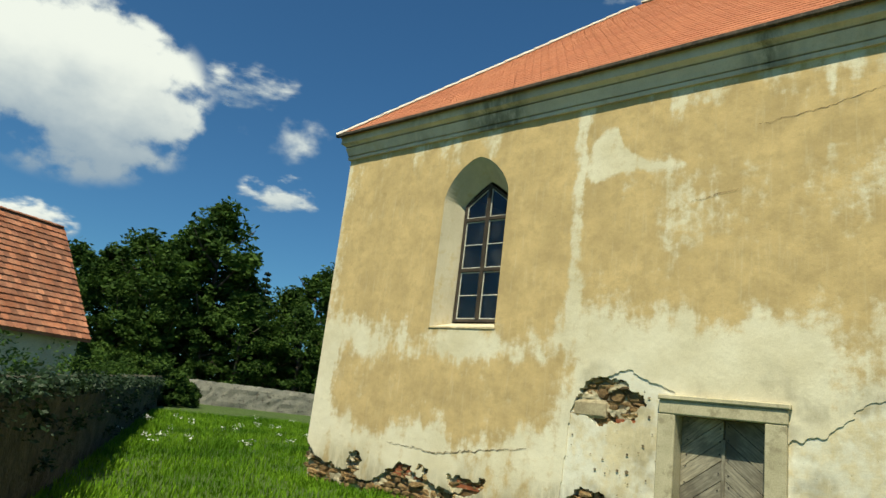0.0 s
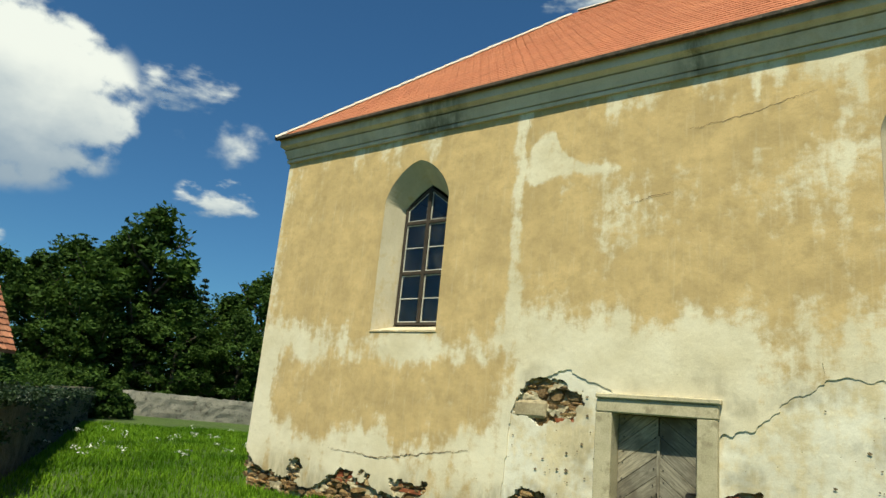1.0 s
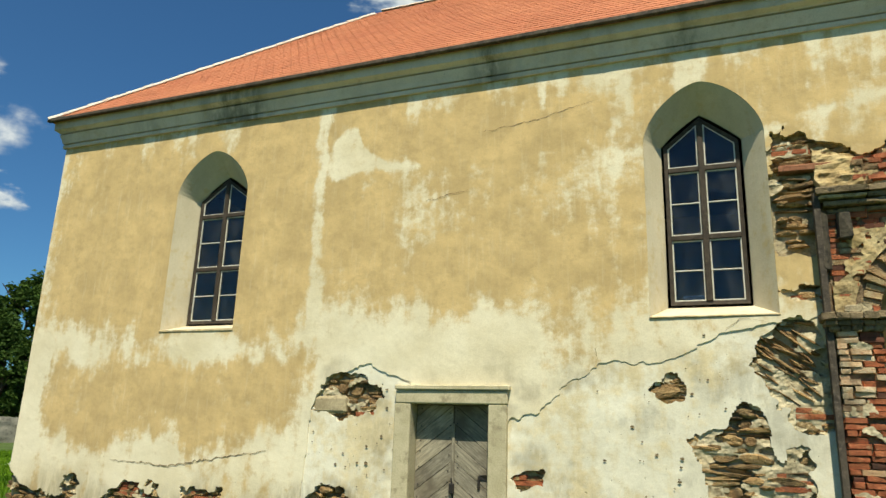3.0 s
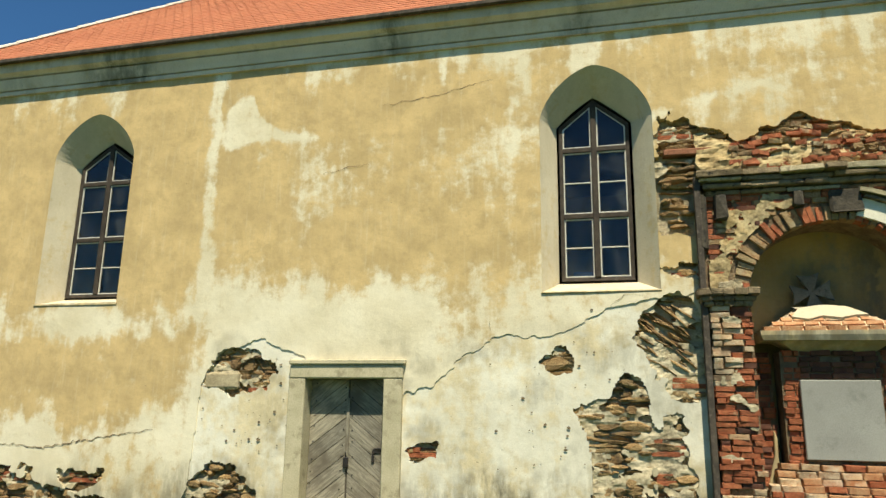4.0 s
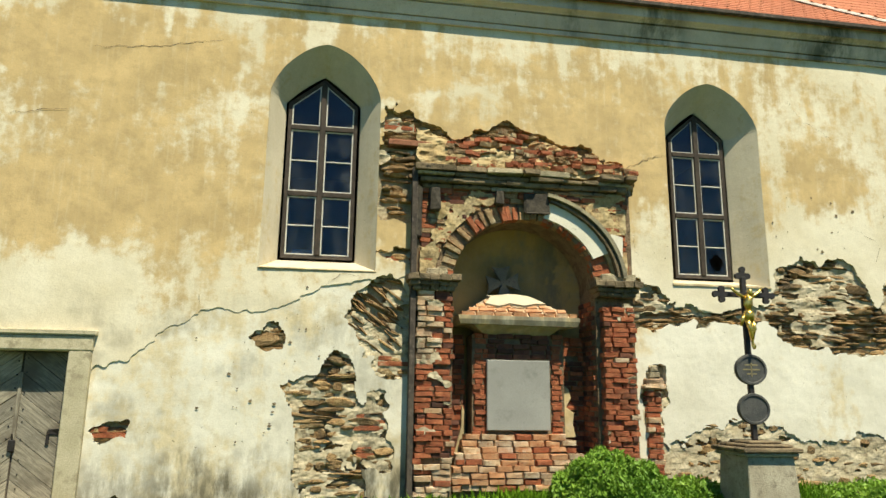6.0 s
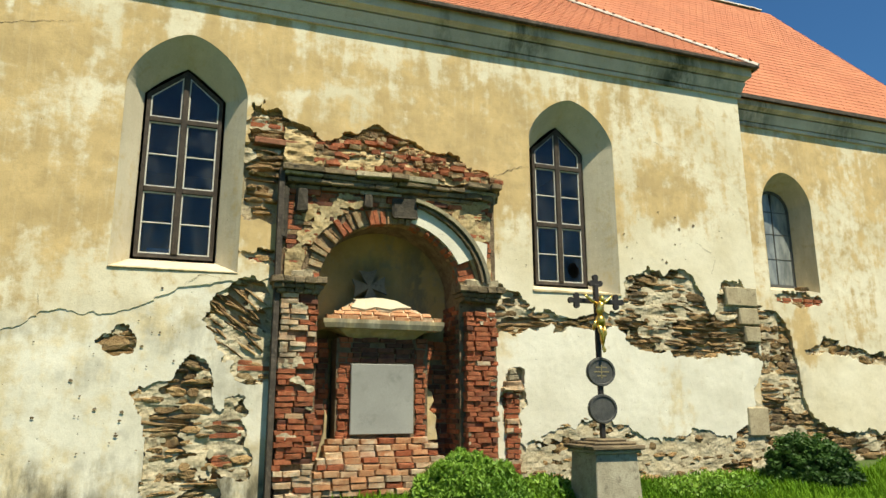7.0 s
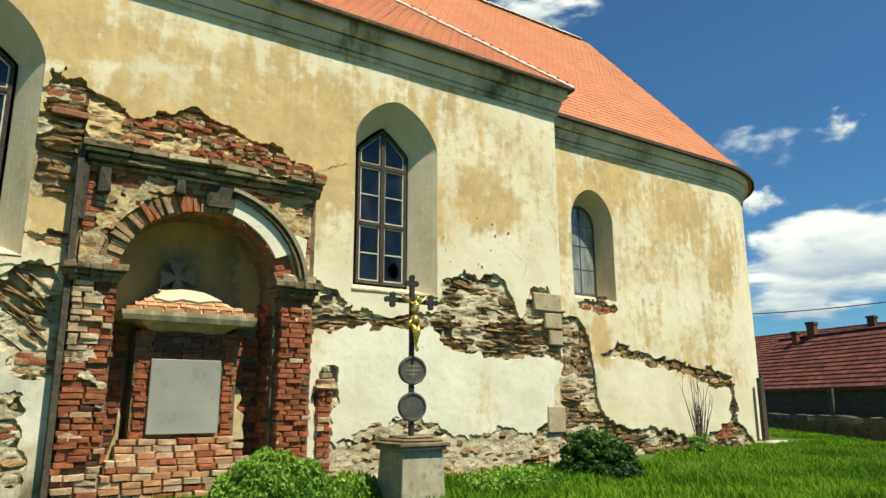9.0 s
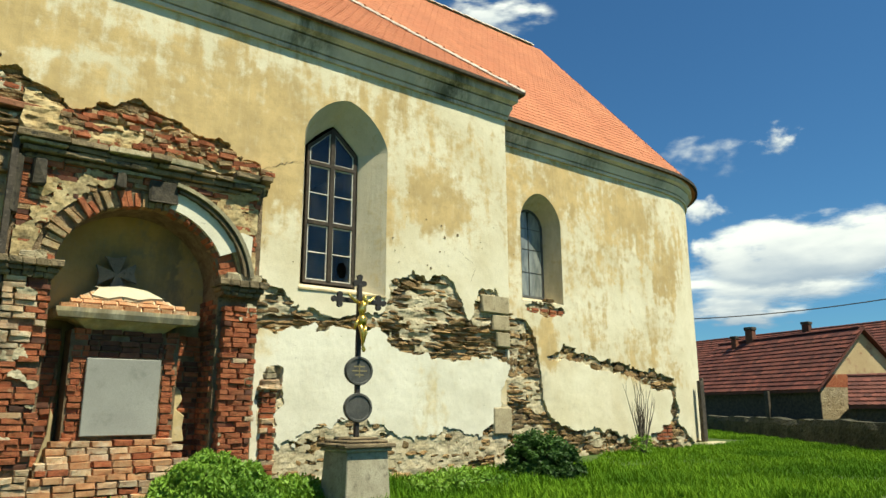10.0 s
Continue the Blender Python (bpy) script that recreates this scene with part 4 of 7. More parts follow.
nave_window(1, WINDOWS[0], 0.06, 0.54, 3.53, 6.09, "pointed church window in a deep plastered splay")
nave_window(2, WINDOWS[1], -0.03, 0.475, 3.575, 6.15, "pointed church window with dark panes above a stained sill")
nave_window(3, WINDOWS[2], -0.08, 0.44, 3.53, 6.07, "pointed church window with one broken pane", True)
tagged(boxed("card", (WINDOWS[1] - 0.36, WINDOWS[1] - 0.06, FACE + 0.44, FACE + 0.45, 3.6, 3.72), BLUE_CLOTH, None, 0.002), "pale blue card leaning inside the window", "card")


def choir_window():
    cx = WALL_E + W4
    win = thing("window_4", "small round-headed choir window with tall grey panes", "window", (cx, CHOIR_Y, 0), kind="structure")
    outer = arch_points(0, 0.6, 3.8, 5.45, 6.13, 1.8)
    inner = arch_points(0.05, 0.42, 3.95, 5.45, 5.88, 2.0)
    loops = [[(a[0] * (1 - t) + b[0] * t, 0.45 * t, a[1] * (1 - t) + b[1] * t) for a, b in zip(outer, inner)] for t in (0, 0.25, 0.5, 0.75, 1)]
    flat_attrs(loft("reveal", loops, LIME, win, True), 0.3, 0.25)
    fr = arch_points(0.05, 0.42, 3.95, 5.45, 5.88, 2.0)
    fi = arch_points(0.05, 0.38, 4.0, 5.45, 5.84, 2.0)
    loft("window_frame", [[(x, y, z) for x, z in q] for q, y in ((fr, 0.47), (fr, 0.42), (fi, 0.43), (fi, 0.48))], CAST_IRON, win)
    bar("mullion", 0.04, 0.06, 4.0, 5.82, 0.43, 0.46, CAST_IRON, win, 0.003)
    for z in (4.5, 5.0, 5.45):
        bar("glazing_bar", -0.33, 0.43, z - 0.008, z + 0.008, 0.435, 0.455, CAST_IRON, win, 0.002)
    for sx, (xa, xb) in ((-1, (-0.33, 0.04)), (1, (0.06, 0.43))):
        for za, zb in ((4.0, 4.492), (4.508, 4.992), (5.008, 5.442)):
            bar("pane", xa, xb, za, zb, 0.443, 0.447, SKY_PANE, win, 0.0)
        half_arch = [(x, z) for x, z in arch_points(0.05, 0.37, 5.458, 5.458, 5.83, 2.0) if (x - 0.05) * sx > 0.008]
        half_arch = [(0.05 + sx * 0.01, 5.458)] + (half_arch if sx > 0 else half_arch)
        extrude("pane", half_arch, 0.443, 0.447, SKY_PANE, win)


choir_window()


# ------------------------------------------------------------ door
def church_door():
    frame_ob = thing("door_frame", "plain sandstone door surround with a moulded lintel", "door frame", (-2.72, FACE, 0), kind="structure")
    for x0, x1 in ((-0.80, -0.565), (0.565, 0.82)):
        boxed("jamb", (x0, x1, -0.05, 0.26, 0.2, 2.268), SANDSTONE, frame_ob, 0.012, jitter=0.003)
    boxed("lintel", (-0.79, 0.83, -0.055, 0.26, 2.272, 2.45), SANDSTONE, frame_ob, 0.012, jitter=0.003)
    boxed("lintel_moulding", (-0.80, 0.86, -0.085, 0.2, 2.453, 2.52), SANDSTONE, frame_ob, 0.014, jitter=0.003)
    boxed("threshold", (-0.85, 0.87, -0.25, 0.26, 0.2, 0.5), SANDSTONE, frame_ob, 0.02)
    door = thing("door_1", "double church door of grey diagonal oak planks, shut", "door", (-2.72, FACE, 0), kind="structure")
    Y = 0.19
    boxed("backing", (-0.562, 0.562, Y + 0.03, Y + 0.07, 0.5, 2.262), OLD_WOOD, door, 0.0)
    for sx in (-1, 1):
        leafp = new("door_leaf")
        leafp.parent = door
        full = [(sx * 0.012, 0.51), (sx * 0.56, 0.51), (sx * 0.56, 2.26), (sx * 0.012, 2.26)]
        if sx < 0:
            full = full[::-1]
        # planks rise towards the middle of the door
        a, b, step = -sx * 0.75, -1.0, 0.245
        k = -3.0
        while k < 0.3:
            q = clip(clip(full, -a, -b, -k), a, b, k + step - 0.008)
            if len(q) > 2 and abs(sum(q[i][0] * q[(i + 1) % len(q)][1] - q[(i + 1) % len(q)][0] * q[i][1] for i in range(len(q)))) > 0.01:
                d = random.uniform(0, 0.006)
                extrude("plank", q, Y + d, Y + 0.03, PLANKS[sx], leafp, bevel=0.003)
            k += step
        nails = bmesh.new()
        for z in np.arange(0.66, 2.2, 0.19):
            for x in (0.07, 0.5):
                bmesh.ops.create_icosphere(nails, subdivisions=1, radius=0.011, matrix=Matrix.Translation((sx * (x + 0.02 * math.sin(z * 31)), Y - 0.001, z + 0.03 * math.sin(z * 57 + 9 * x + sx))))
        tagged(part("nails", nails, IRON, leafp), kind="stuff")
    boxed("cover_strip", (-0.022, 0.022, Y - 0.018, Y + 0.004, 1.2, 2.02), STRIP, door, 0.004)
    lock = bmesh.new()
    box(lock, -0.045, 0.03, Y - 0.035, Y + 0.004, 1.10, 1.24, bevel=0.012)
    bmesh.ops.create_cone(lock, cap_ends=True, segments=10, radius1=0.012, radius2=0.01, depth=0.07, matrix=Matrix.LocRotScale((-0.005, Y - 0.03, 1.27), Euler((0.3, 0, 0)), None))
    part("padlock", lock, IRON, door, "black iron padlock")
    rust = bmesh.new()
    box(rust, 0.38, 0.5, Y - 0.014, Y + 0.002, 1.30, 1.36, bevel=0.008, jitter=0.012)
    box(rust, 0.36, 0.39, Y - 0.014, Y + 0.002, 1.18, 1.34, bevel=0.006, jitter=0.008)
    part("latch", rust, IRON, door, "rusted iron latch plate")


church_door()


# ------------------------------------------------------------ masonry pieces
def piece_mesh(name, rough, inset, seed, material):
    """One stone or brick of unit size, its front edges broken off."""
    r = random.Random(seed)
    j = lambda s: r.uniform(-s, s)
    back = [(x, 0.5, z) for x, z in ((-0.5, -0.5), (0.5, -0.5), (0.5, 0.5), (-0.5, 0.5))]
    ringv = [(x + j(rough), -0.22 + j(rough), z + j(rough)) for x, _, z in back]
    frontv = [(x * (1 - 2 * inset) + j(rough), -0.5 + j(rough * 1.3), z * (1 - 2 * inset) + j(rough)) for x, _, z in back]
    mid = (j(0.15), -0.5 - 0.3 * rough + j(rough), j(0.15))
    v = back + ringv + frontv + [mid]
    f = []
    for i in range(4):
        k = (i + 1) % 4
        f += [(i, k, 4 + k, 4 + i), (4 + i, 4 + k, 8 + k, 8 + i), (8 + i, 8 + k, 12)]
    me = bpy.data.meshes.new(name)
    me.from_pydata(v, [], f)
    me.materials.append(material)
    return me, v, f


def stone_mesh(seed, material):
    """One rubble stone of unit size: an uneven many-sided face, its arrises broken off."""
    r = random.Random(seed)
    n = 8
    rim = []
    for k in range(n):
        t = 2 * math.pi * (k + 0.5 + r.uniform(-0.3, 0.3)) / n
        c, q = math.cos(t), math.sin(t)
        m = max(abs(c), abs(q)) ** 0.8
        f = r.uniform(0.84, 1.04)
        rim.append((0.5 * c / m * f, 0.5 * q / m * f))
    lean_x, lean_z = r.uniform(-0.16, 0.16), r.uniform(-0.14, 0.14)
    front = lambda x, z: -0.42 + lean_x * x + lean_z * z + r.uniform(-0.07, 0.07)
    v = [(x * 1.04, 0.5, z * 1.04) for x, z in rim]
    v += [(x, -0.24 + r.uniform(-0.08, 0.08), z) for x, z in rim]
    v += [(x * r.uniform(0.72, 0.9), front(x, z), z * r.uniform(0.66, 0.86)) for x, z in rim]
    v.append((r.uniform(-0.15, 0.15), front(0, 0) - 0.06, r.uniform(-0.12, 0.12)))
    f = []
    for i in range(n):
        k = (i + 1) % n
        f += [(i, k, n + k, n + i), (n + i, n + k, 2 * n + k, 2 * n + i), (2 * n + i, 2 * n + k, 3 * n)]
    me = bpy.data.meshes.new("stone")
    me.from_pydata(v, [], f)
    me.materials.append(material)
    return me, v, f


STONES = [stone_mesh(100 + k, STONE) for k in range(24)]
BRICKS = {m.name: [piece_mesh("brick", 0.042, 0.05, 200 + k, m) for k in range(8)] for m in (BRICK, BRICK_LIMED, BRICK_CRUSTED, BRICK_HOOD, BRICK_DARK)}


def lay(kind, name, x, y, z, w, d, h, parent, ry=0.0, rz=0.0, rx=0.0):
    me = random.choice(STONES if kind is STONE else BRICKS[kind.name])[0]
    ob = new(name, me)
    ob.parent = parent
    ob.location = (x, y, z)
    ob.scale = (w, d, h)
    ob.rotation_euler = (rx, ry, rz)
    return ob


def rubble_spots(lossf, place, s0, s1, z0, z1, seed, tilt=None, hmin=0.035, hmax=0.085, margin=0.02, wmin=0.12, wmax=0.42):
    """Spots of thin-bedded stones filling the bare places between the given bounds."""
    r = random.Random(seed)
    spots, z = [], z0
    while z < z1:
        h = r.uniform(hmin, hmax) * r.choice((0.8, 1.0, 1.0, 1.5))
        s = s0 + r.uniform(-0.2, 0)
        while s < s1:
            w = r.uniform(wmin, wmax) * r.choice((0.6, 1.0, 1.0, 1.3))
            hh = h
            c, cz = s + w / 2, z + h / 2 + r.uniform(-0.012, 0.012)
            s += w * r.uniform(0.95, 1.04)
            clear = place is choir_place or float(openings(np.array([c - w * 0.55, c + w * 0.55]), np.array([cz, cz])).max()) < -0.01
            if clear and r.random() > 0.06 and lossf(np.array([c]), np.array([cz]))[0] > -margin - 0.15 * h:
                spots.append((c, cz, w * 1.04, h * r.uniform(0.85, 1.4), r.uniform(-0.035, 0.03), r.gauss(0, 0.08)))
        z += h * 0.98
    return spots


def lay_rubble(spots, place, parent, limit_parts, name, label, base_d=0.108, thick=0.14):
    """The spots inside limit_parts(s, z) become stones of their own, the others one joined mesh."""
    verts, faces = [], []
    for s, z, w, h, dd, ry in spots:
        x, y, _ = place(s, z, base_d - dd)
        x, y = float(x), float(y)
        if limit_parts(s, z):
            lay(STONE, "stone", x, y, z, w, thick, h, parent, ry)
        else:
            _, pv, pf = random.choice(STONES)
            a = float(np.clip((s - STRAIGHT) / APSE_R, 0, None)) if place is choir_place else 0.0
            j = len(verts)
            for px, py, pz in pv:
                qx, qz = px * w * math.cos(ry) + pz * h * math.sin(ry), -px * w * math.sin(ry) + pz * h * math.cos(ry)
                qy = py * thick
                verts.append((x + qx * math.cos(a) - qy * math.sin(a), y + qx * math.sin(a) + qy * math.cos(a), z + qz))
            faces += [tuple(i + j for i in f) for f in pf]
    ob = raw(name, verts, faces, STONE_JOINED, parent)
    return tagged(ob, label, kind="stuff")


rubble = rubble_spots(losses, nave_place, -10.8, 0.3, 0.25, 2.8, 11, hmin=0.05, hmax=0.11)
rubble += [q for q in rubble_spots(losses, nave_place, 0.3, 2.0, 0.35, 5.7, 12) if not (1.05 < q[0] < 1.95 and 2.3 < q[1] < 3.25)]
rubble += rubble_spots(losses, nave_place, 4.85, 9.6, 2.35, 4.0, 13, hmin=0.03, hmax=0.075)
rubble += rubble_spots(losses, nave_place, 4.85, 9.6, 0.45, 1.65, 14, hmin=0.05, hmax=0.11, wmax=0.34)
rubble += rubble_spots(losses, nave_place, 1.6, 5.2, 4.72, 5.75, 15, hmin=0.035, hmax=0.08)
lay_rubble(rubble, nave_place, core, lambda s, z: (0.35 < s < 1.25 and 0.9 < z < 2.4) or (-4.9 < s < -3.6 and z > 1.9) or (5.2 < s < 8.6 and 2.5 < z), "rubble", "brown schist rubble in shallow beds")
# steeply pitched slabs beside the niche
for k in range(44):
    t = k / 43
    lay(STONE, "stone", 1.42 + 0.36 * math.sin(k * 2.4) * 0.75, FACE + 0.105 + 0.02 * math.sin(k * 5), 2.42 + 0.72 * t, random.uniform(0.2, 0.42), 0.14, random.uniform(0.022, 0.05), core, 0.62 + 0.2 * math.sin(k * 3.3))


# old bedding mortar still smeared over the stones
def mortar_left(X, Z):
    thr = np.where(X < 0.3, 0.56, np.where(X < 2.0, np.where(Z < 2.35, 0.455, 0.55), np.where(Z < 1.8, 0.36, np.where(Z > 3.0, 0.47, 0.60))))
    spread = 0.3 * (fbm(X * 2.4, Z * 5.0, 611, 5) - thr)
    clear = np.maximum(openings(X, Z), rect(X, Z, 1.9, 5.0, -1, 6))
    return np.minimum(np.minimum(losses(X, Z) + 0.01, spread), -clear)


smears = sheet("bedding_mortar", WALL_W + 0.05, WALL_E - 0.1, 0.2, 5.8, 0.026, mortar_left, nave_place, 0.09, SMEAR, None, lambda X, Z: 0.008 + np.where((X > 4.9) & (Z < 1.8), 0.05, 0.075) * fbm(X * 5, Z * 10, 620, 5))
smears.parent = core
tagged(smears, "beige lime mortar smeared over the rubble", kind="stuff")
# squared quoins at the east corner
for z0, z1, x0 in ((2.72, 2.98, 9.38), (3.0, 3.28, 9.3), (3.3, 3.62, 9.05), (1.25, 1.7, 9.28)):
    boxed("quoin", (x0, 9.70, FACE - 0.005, FACE + 0.2, z0, z1), QUOIN, core, 0.02, "grey squared corner stone", 0.008)
boxed("quoin", (-4.86, -4.33, FACE + 0.0, FACE + 0.2, 2.12, 2.36), QUOIN, core, 0.03, "large grey squared stone", 0.012)
for cx, cz, n in ((-8.05, 0.84, 8), (-6.7, 0.86, 4), (-3.98, 2.16, 3), (-1.62, 1.35, 4), (1.72, 2.25, 4), (1.42, 1.45, 7), (1.48, 1.12, 4), (1.75, 3.62, 3), (1.7, 5.45, 6)):
    for k in range(n):
        lay(BRICK, "brick", cx + 0.16 * (k % 3 - 1) * (1.6 if n > 6 and cz < 1 else 0.8), FACE + 0.10, cz + 0.07 * (k // 3) - 0.05, random.uniform(0.12, 0.24), 0.12, 0.062, core, random.uniform(-0.06, 0.06))

def choir_mortar_left(X, Z):
    return np.minimum(choir_losses(X, Z) + 0.01, 0.3 * (fbm(X * 2.4, Z * 4.0, 631, 5) - np.where(X < 1.4, 0.46, 0.55)))


choir_smears = sheet("bedding_mortar", 0.0, 8.5, 0.3, 3.8, 0.03, choir_mortar_left, choir_place, 0.09, SMEAR, None, lambda X, Z: 0.012 + 0.075 * fbm(X * 5, Z * 9, 640, 5))
choir_smears.parent = apse_core
tagged(choir_smears, "tan lime mortar smeared over the choir rubble", kind="stuff")
choir_rubble = rubble_spots(choir_losses, choir_place, 0.0, 9.0, 0.5, 3.9, 31, hmin=0.05, hmax=0.12, wmax=0.4)
lay_rubble(choir_rubble, choir_place, apse_core, lambda s, z: 0.8 < s < 2.0 and z > 0.9, "rubble", "brown rubble stones in the bared choir wall")
for k in range(10):
    lay(BRICK, "brick", WALL_E + 1.4 + 0.26 * (k % 5), CHOIR_Y + 0.09, 3.56 + 0.08 * (k // 5), 0.22, 0.12, 0.065, apse_core, random.uniform(-0.05, 0.05))
for k in range(12):
    lay(BRICK, "brick", WALL_E + 5.55 + 0.2 * (k % 3), CHOIR_Y + 0.09, 1.0 + 0.085 * (k // 3), 0.2, 0.12, 0.065, apse_core, random.uniform(-0.05, 0.05))
# ------------------------------------------------------------ the niche
NX, NA, NS, NB = 3.43, 0.98, 3.27, 0.90       # middle, half width, springing, rise
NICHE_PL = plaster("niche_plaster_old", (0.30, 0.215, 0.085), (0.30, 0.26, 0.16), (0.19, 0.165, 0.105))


def niche_front_keep(X, Z):
    return np.minimum(rect(X, Z, 1.93, 4.96, 0.0, 4.78), -arch(X, Z, NX, NA, -1, NS, NS + NB, 2.0))


niche = sheet("niche_masonry", 1.9, 5.0, 0.0, 4.8, 0.04, niche_front_keep, nave_place, 0.62, JOINT, None, lambda X, Z: -0.03 + 0.03 * (fbm(X * 6, Z * 9, 301) - 0.5))
tagged(niche, "crumbling brick and stone surround of an arched wall niche", "niche", kind="structure")


def niche_curve(s, z, d):
    u = (np.asarray(s) - NX) / 1.05
    top = np.clip((np.asarray(z) - 3.5) / 0.8, 0, 1)
    return s, 10.70 - 0.16 * u * u - 0.2 * top ** 2 + d, z


# soot halo round the cross; also darker below z 3.2 and patchily to the east
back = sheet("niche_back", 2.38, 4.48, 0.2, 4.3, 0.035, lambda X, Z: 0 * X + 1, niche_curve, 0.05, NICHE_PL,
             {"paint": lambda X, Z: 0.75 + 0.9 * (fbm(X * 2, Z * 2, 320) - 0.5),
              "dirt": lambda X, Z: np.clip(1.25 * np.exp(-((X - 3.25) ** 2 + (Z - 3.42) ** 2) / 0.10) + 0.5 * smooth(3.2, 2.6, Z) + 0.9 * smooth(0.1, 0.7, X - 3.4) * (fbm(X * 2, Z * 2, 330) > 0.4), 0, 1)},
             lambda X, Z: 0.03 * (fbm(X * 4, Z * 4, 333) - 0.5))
tagged(back, "plastered back of the arched niche, sooty round the cross, darker low and east", "niche", kind="structure")


def brick_course(parent, x0, x1, z, y, kind, r, depth=0.14, length=0.235, h=0.0605, gaps=0.04, fray=0.02):
    x = x0 + r.uniform(-fray, fray)
    if r.random() < 0.5:
        w = min(length / 2, x1 - x)
        lay(kind(x, z), "brick", x + w / 2, y + depth / 2 + r.uniform(-0.014, 0.026), z + r.uniform(-0.006, 0.006), w - r.uniform(0.005, 0.013), depth, h * r.uniform(0.9, 1.07), parent, r.gauss(0, 0.022), r.gauss(0, 0.03), r.gauss(0, 0.05))
        x += w
    while x < x1 - 0.05:
        w = min(length * r.uniform(0.9, 1.05), x1 - x + r.uniform(-fray, fray))
        if r.random() > gaps:
            lay(kind(x, z), "brick", x + w / 2, y + depth / 2 + r.uniform(-0.014, 0.026), z + r.uniform(-0.006, 0.006), w - r.uniform(0.005, 0.013), depth, h * r.uniform(0.9, 1.07), parent, r.gauss(0, 0.022), r.gauss(0, 0.03), r.gauss(0, 0.05))
        x += w


def pier(name, x0, x1, z1, label, kind, seed):
    p = thing(name, label, "brick pier", (0, 0, 0), "brick piers of the niche")
    boxed("pier_core", (x0 + 0.03, x1 - 0.03, FACE - 0.112, FACE + 0.12, 0.3, z1 - 0.02), JOINT, p, 0.01, "mortar core", 0.006)
    r = random.Random(seed)
    z, k = 0.62, 0
    while z < z1:
        brick_course(p, x0 + 0.008 * math.sin(k), x1 + 0.015 * math.sin(2.3 * k), z, FACE - 0.17, kind, r)
        z += 0.067
        k += 1
    return p


def left_kind(x, z):
    u = random.random()
    if (z > 2.2 and x < 2.12) or z < 1.05:
        return BRICK_LIMED if u < 0.8 else BRICK
    # dark bricks below the capital put its shadow into the brick colour
    if z > 2.9:
        return BRICK_DARK if u < 0.45 else BRICK
    return BRICK if u < 0.9 else (BRICK_DARK if u < 0.96 else BRICK_LIMED)


def right_kind(x, z):
    u = random.random()
    if z < 1.1:
        return BRICK_LIMED if u < 0.55 else BRICK
    return BRICK if u < 0.85 else (BRICK_DARK if u < 0.95 else BRICK_LIMED)


PIERS = (pier("brick_pier", 1.96, 2.44, 3.14, "red brick pier, limewashed at top and foot", left_kind, 1),
         pier("brick_pier", 4.46, 4.92, 2.98, "red brick pier, frayed along its outer edge", right_kind, 2))


def pier_smear(p, x0, x1, thr, seed):
    """Lime still clinging to the face of a pier."""
    keep = lambda X, Z: np.minimum(rect(X, Z, x0 + 0.02, x1 - 0.02, 0.45, 3.05), 0.3 * (fbm(X * 3.4, Z * 4.4, seed, 5) - thr(X, Z)))
    ob = sheet("lime_smear", x0, x1, 0.4, 3.1, 0.022, keep, nave_place, 0.06, SMEAR, None, lambda X, Z: -0.170 + 0.045 * (fbm(X * 9, Z * 12, seed + 5, 4) - 0.5))
    ob.parent = p
    tagged(ob, "pale lime smeared over the brick face", kind="stuff")


pier_smear(PIERS[0], 1.96, 2.44, lambda X, Z: 0.70 - 0.15 * smooth(1.3, 0.8, Z), 811)
pier_smear(PIERS[1], 4.46, 4.92, lambda X, Z: 0.70 - 0.14 * smooth(1.2, 0.8, Z), 831)


def capital(x0, x1, label):
    c = thing("pier_capital", label, "capital", (0, 0, 0), "capitals of the niche piers")
    for nm, z0, z1, o in (("necking", 3.13, 3.19, 0.015), ("moulding", 3.19, 3.25, 0.05), ("abacus", 3.25, 3.34, 0.09)):
        bm = bmesh.new()
        n = 5
        for k in range(n):
            a, b = x0 - o + (x1 - x0 + 2 * o) * k / n, x0 - o + (x1 - x0 + 2 * o) * (k + 1) / n
            box(bm, a, b, FACE - 0.17 - o - random.uniform(0, 0.03), FACE + 0.1, z0 + 0.002, z1, bevel=0.012, jitter=0.009)
        part(nm, bm, WORN_STONE, c)
    for k in range(6):
        a = x0 + (x1 - x0) * random.random() * 0.8
        boxed("fragment", (a, a + random.uniform(0.08, 0.2), FACE - 0.12, FACE + 0.1, 3.335, 3.36 + random.uniform(0.02, 0.1)), MORTAR, c, 0.015, "", 0.02)


capital(1.92, 2.44, "blackened moulded capital with a broken top")
capital(4.42, 4.92, "blackened moulded capital, partly crumbled")

arch_ring = thing("niche_arch", "semicircular arch of radial bricks, partly mossy", "arch", (0, 0, 0))
n_v = 38
for k in range(n_v):
    t = math.pi * (k + 0.5) / n_v
    if random.random() < 0.04:
        continue
    L = random.uniform(0.17, 0.27)
    ex, ez = math.cos(t), math.sin(t)
    rr = 1.0 + (L / 2 + 0.0) / 0.94
    kind = BRICK if random.random() < (0.75 if t < 1.3 else 0.3) else BRICK_CRUSTED
    lay(kind, "brick", NX + NA * ex * rr, FACE + 0.02 + random.uniform(-0.035, 0.03), NS + NB * ez * rr, L, 0.16, random.uniform(0.058, 0.082), arch_ring, -t + random.gauss(0, 0.07), random.gauss(0, 0.08))


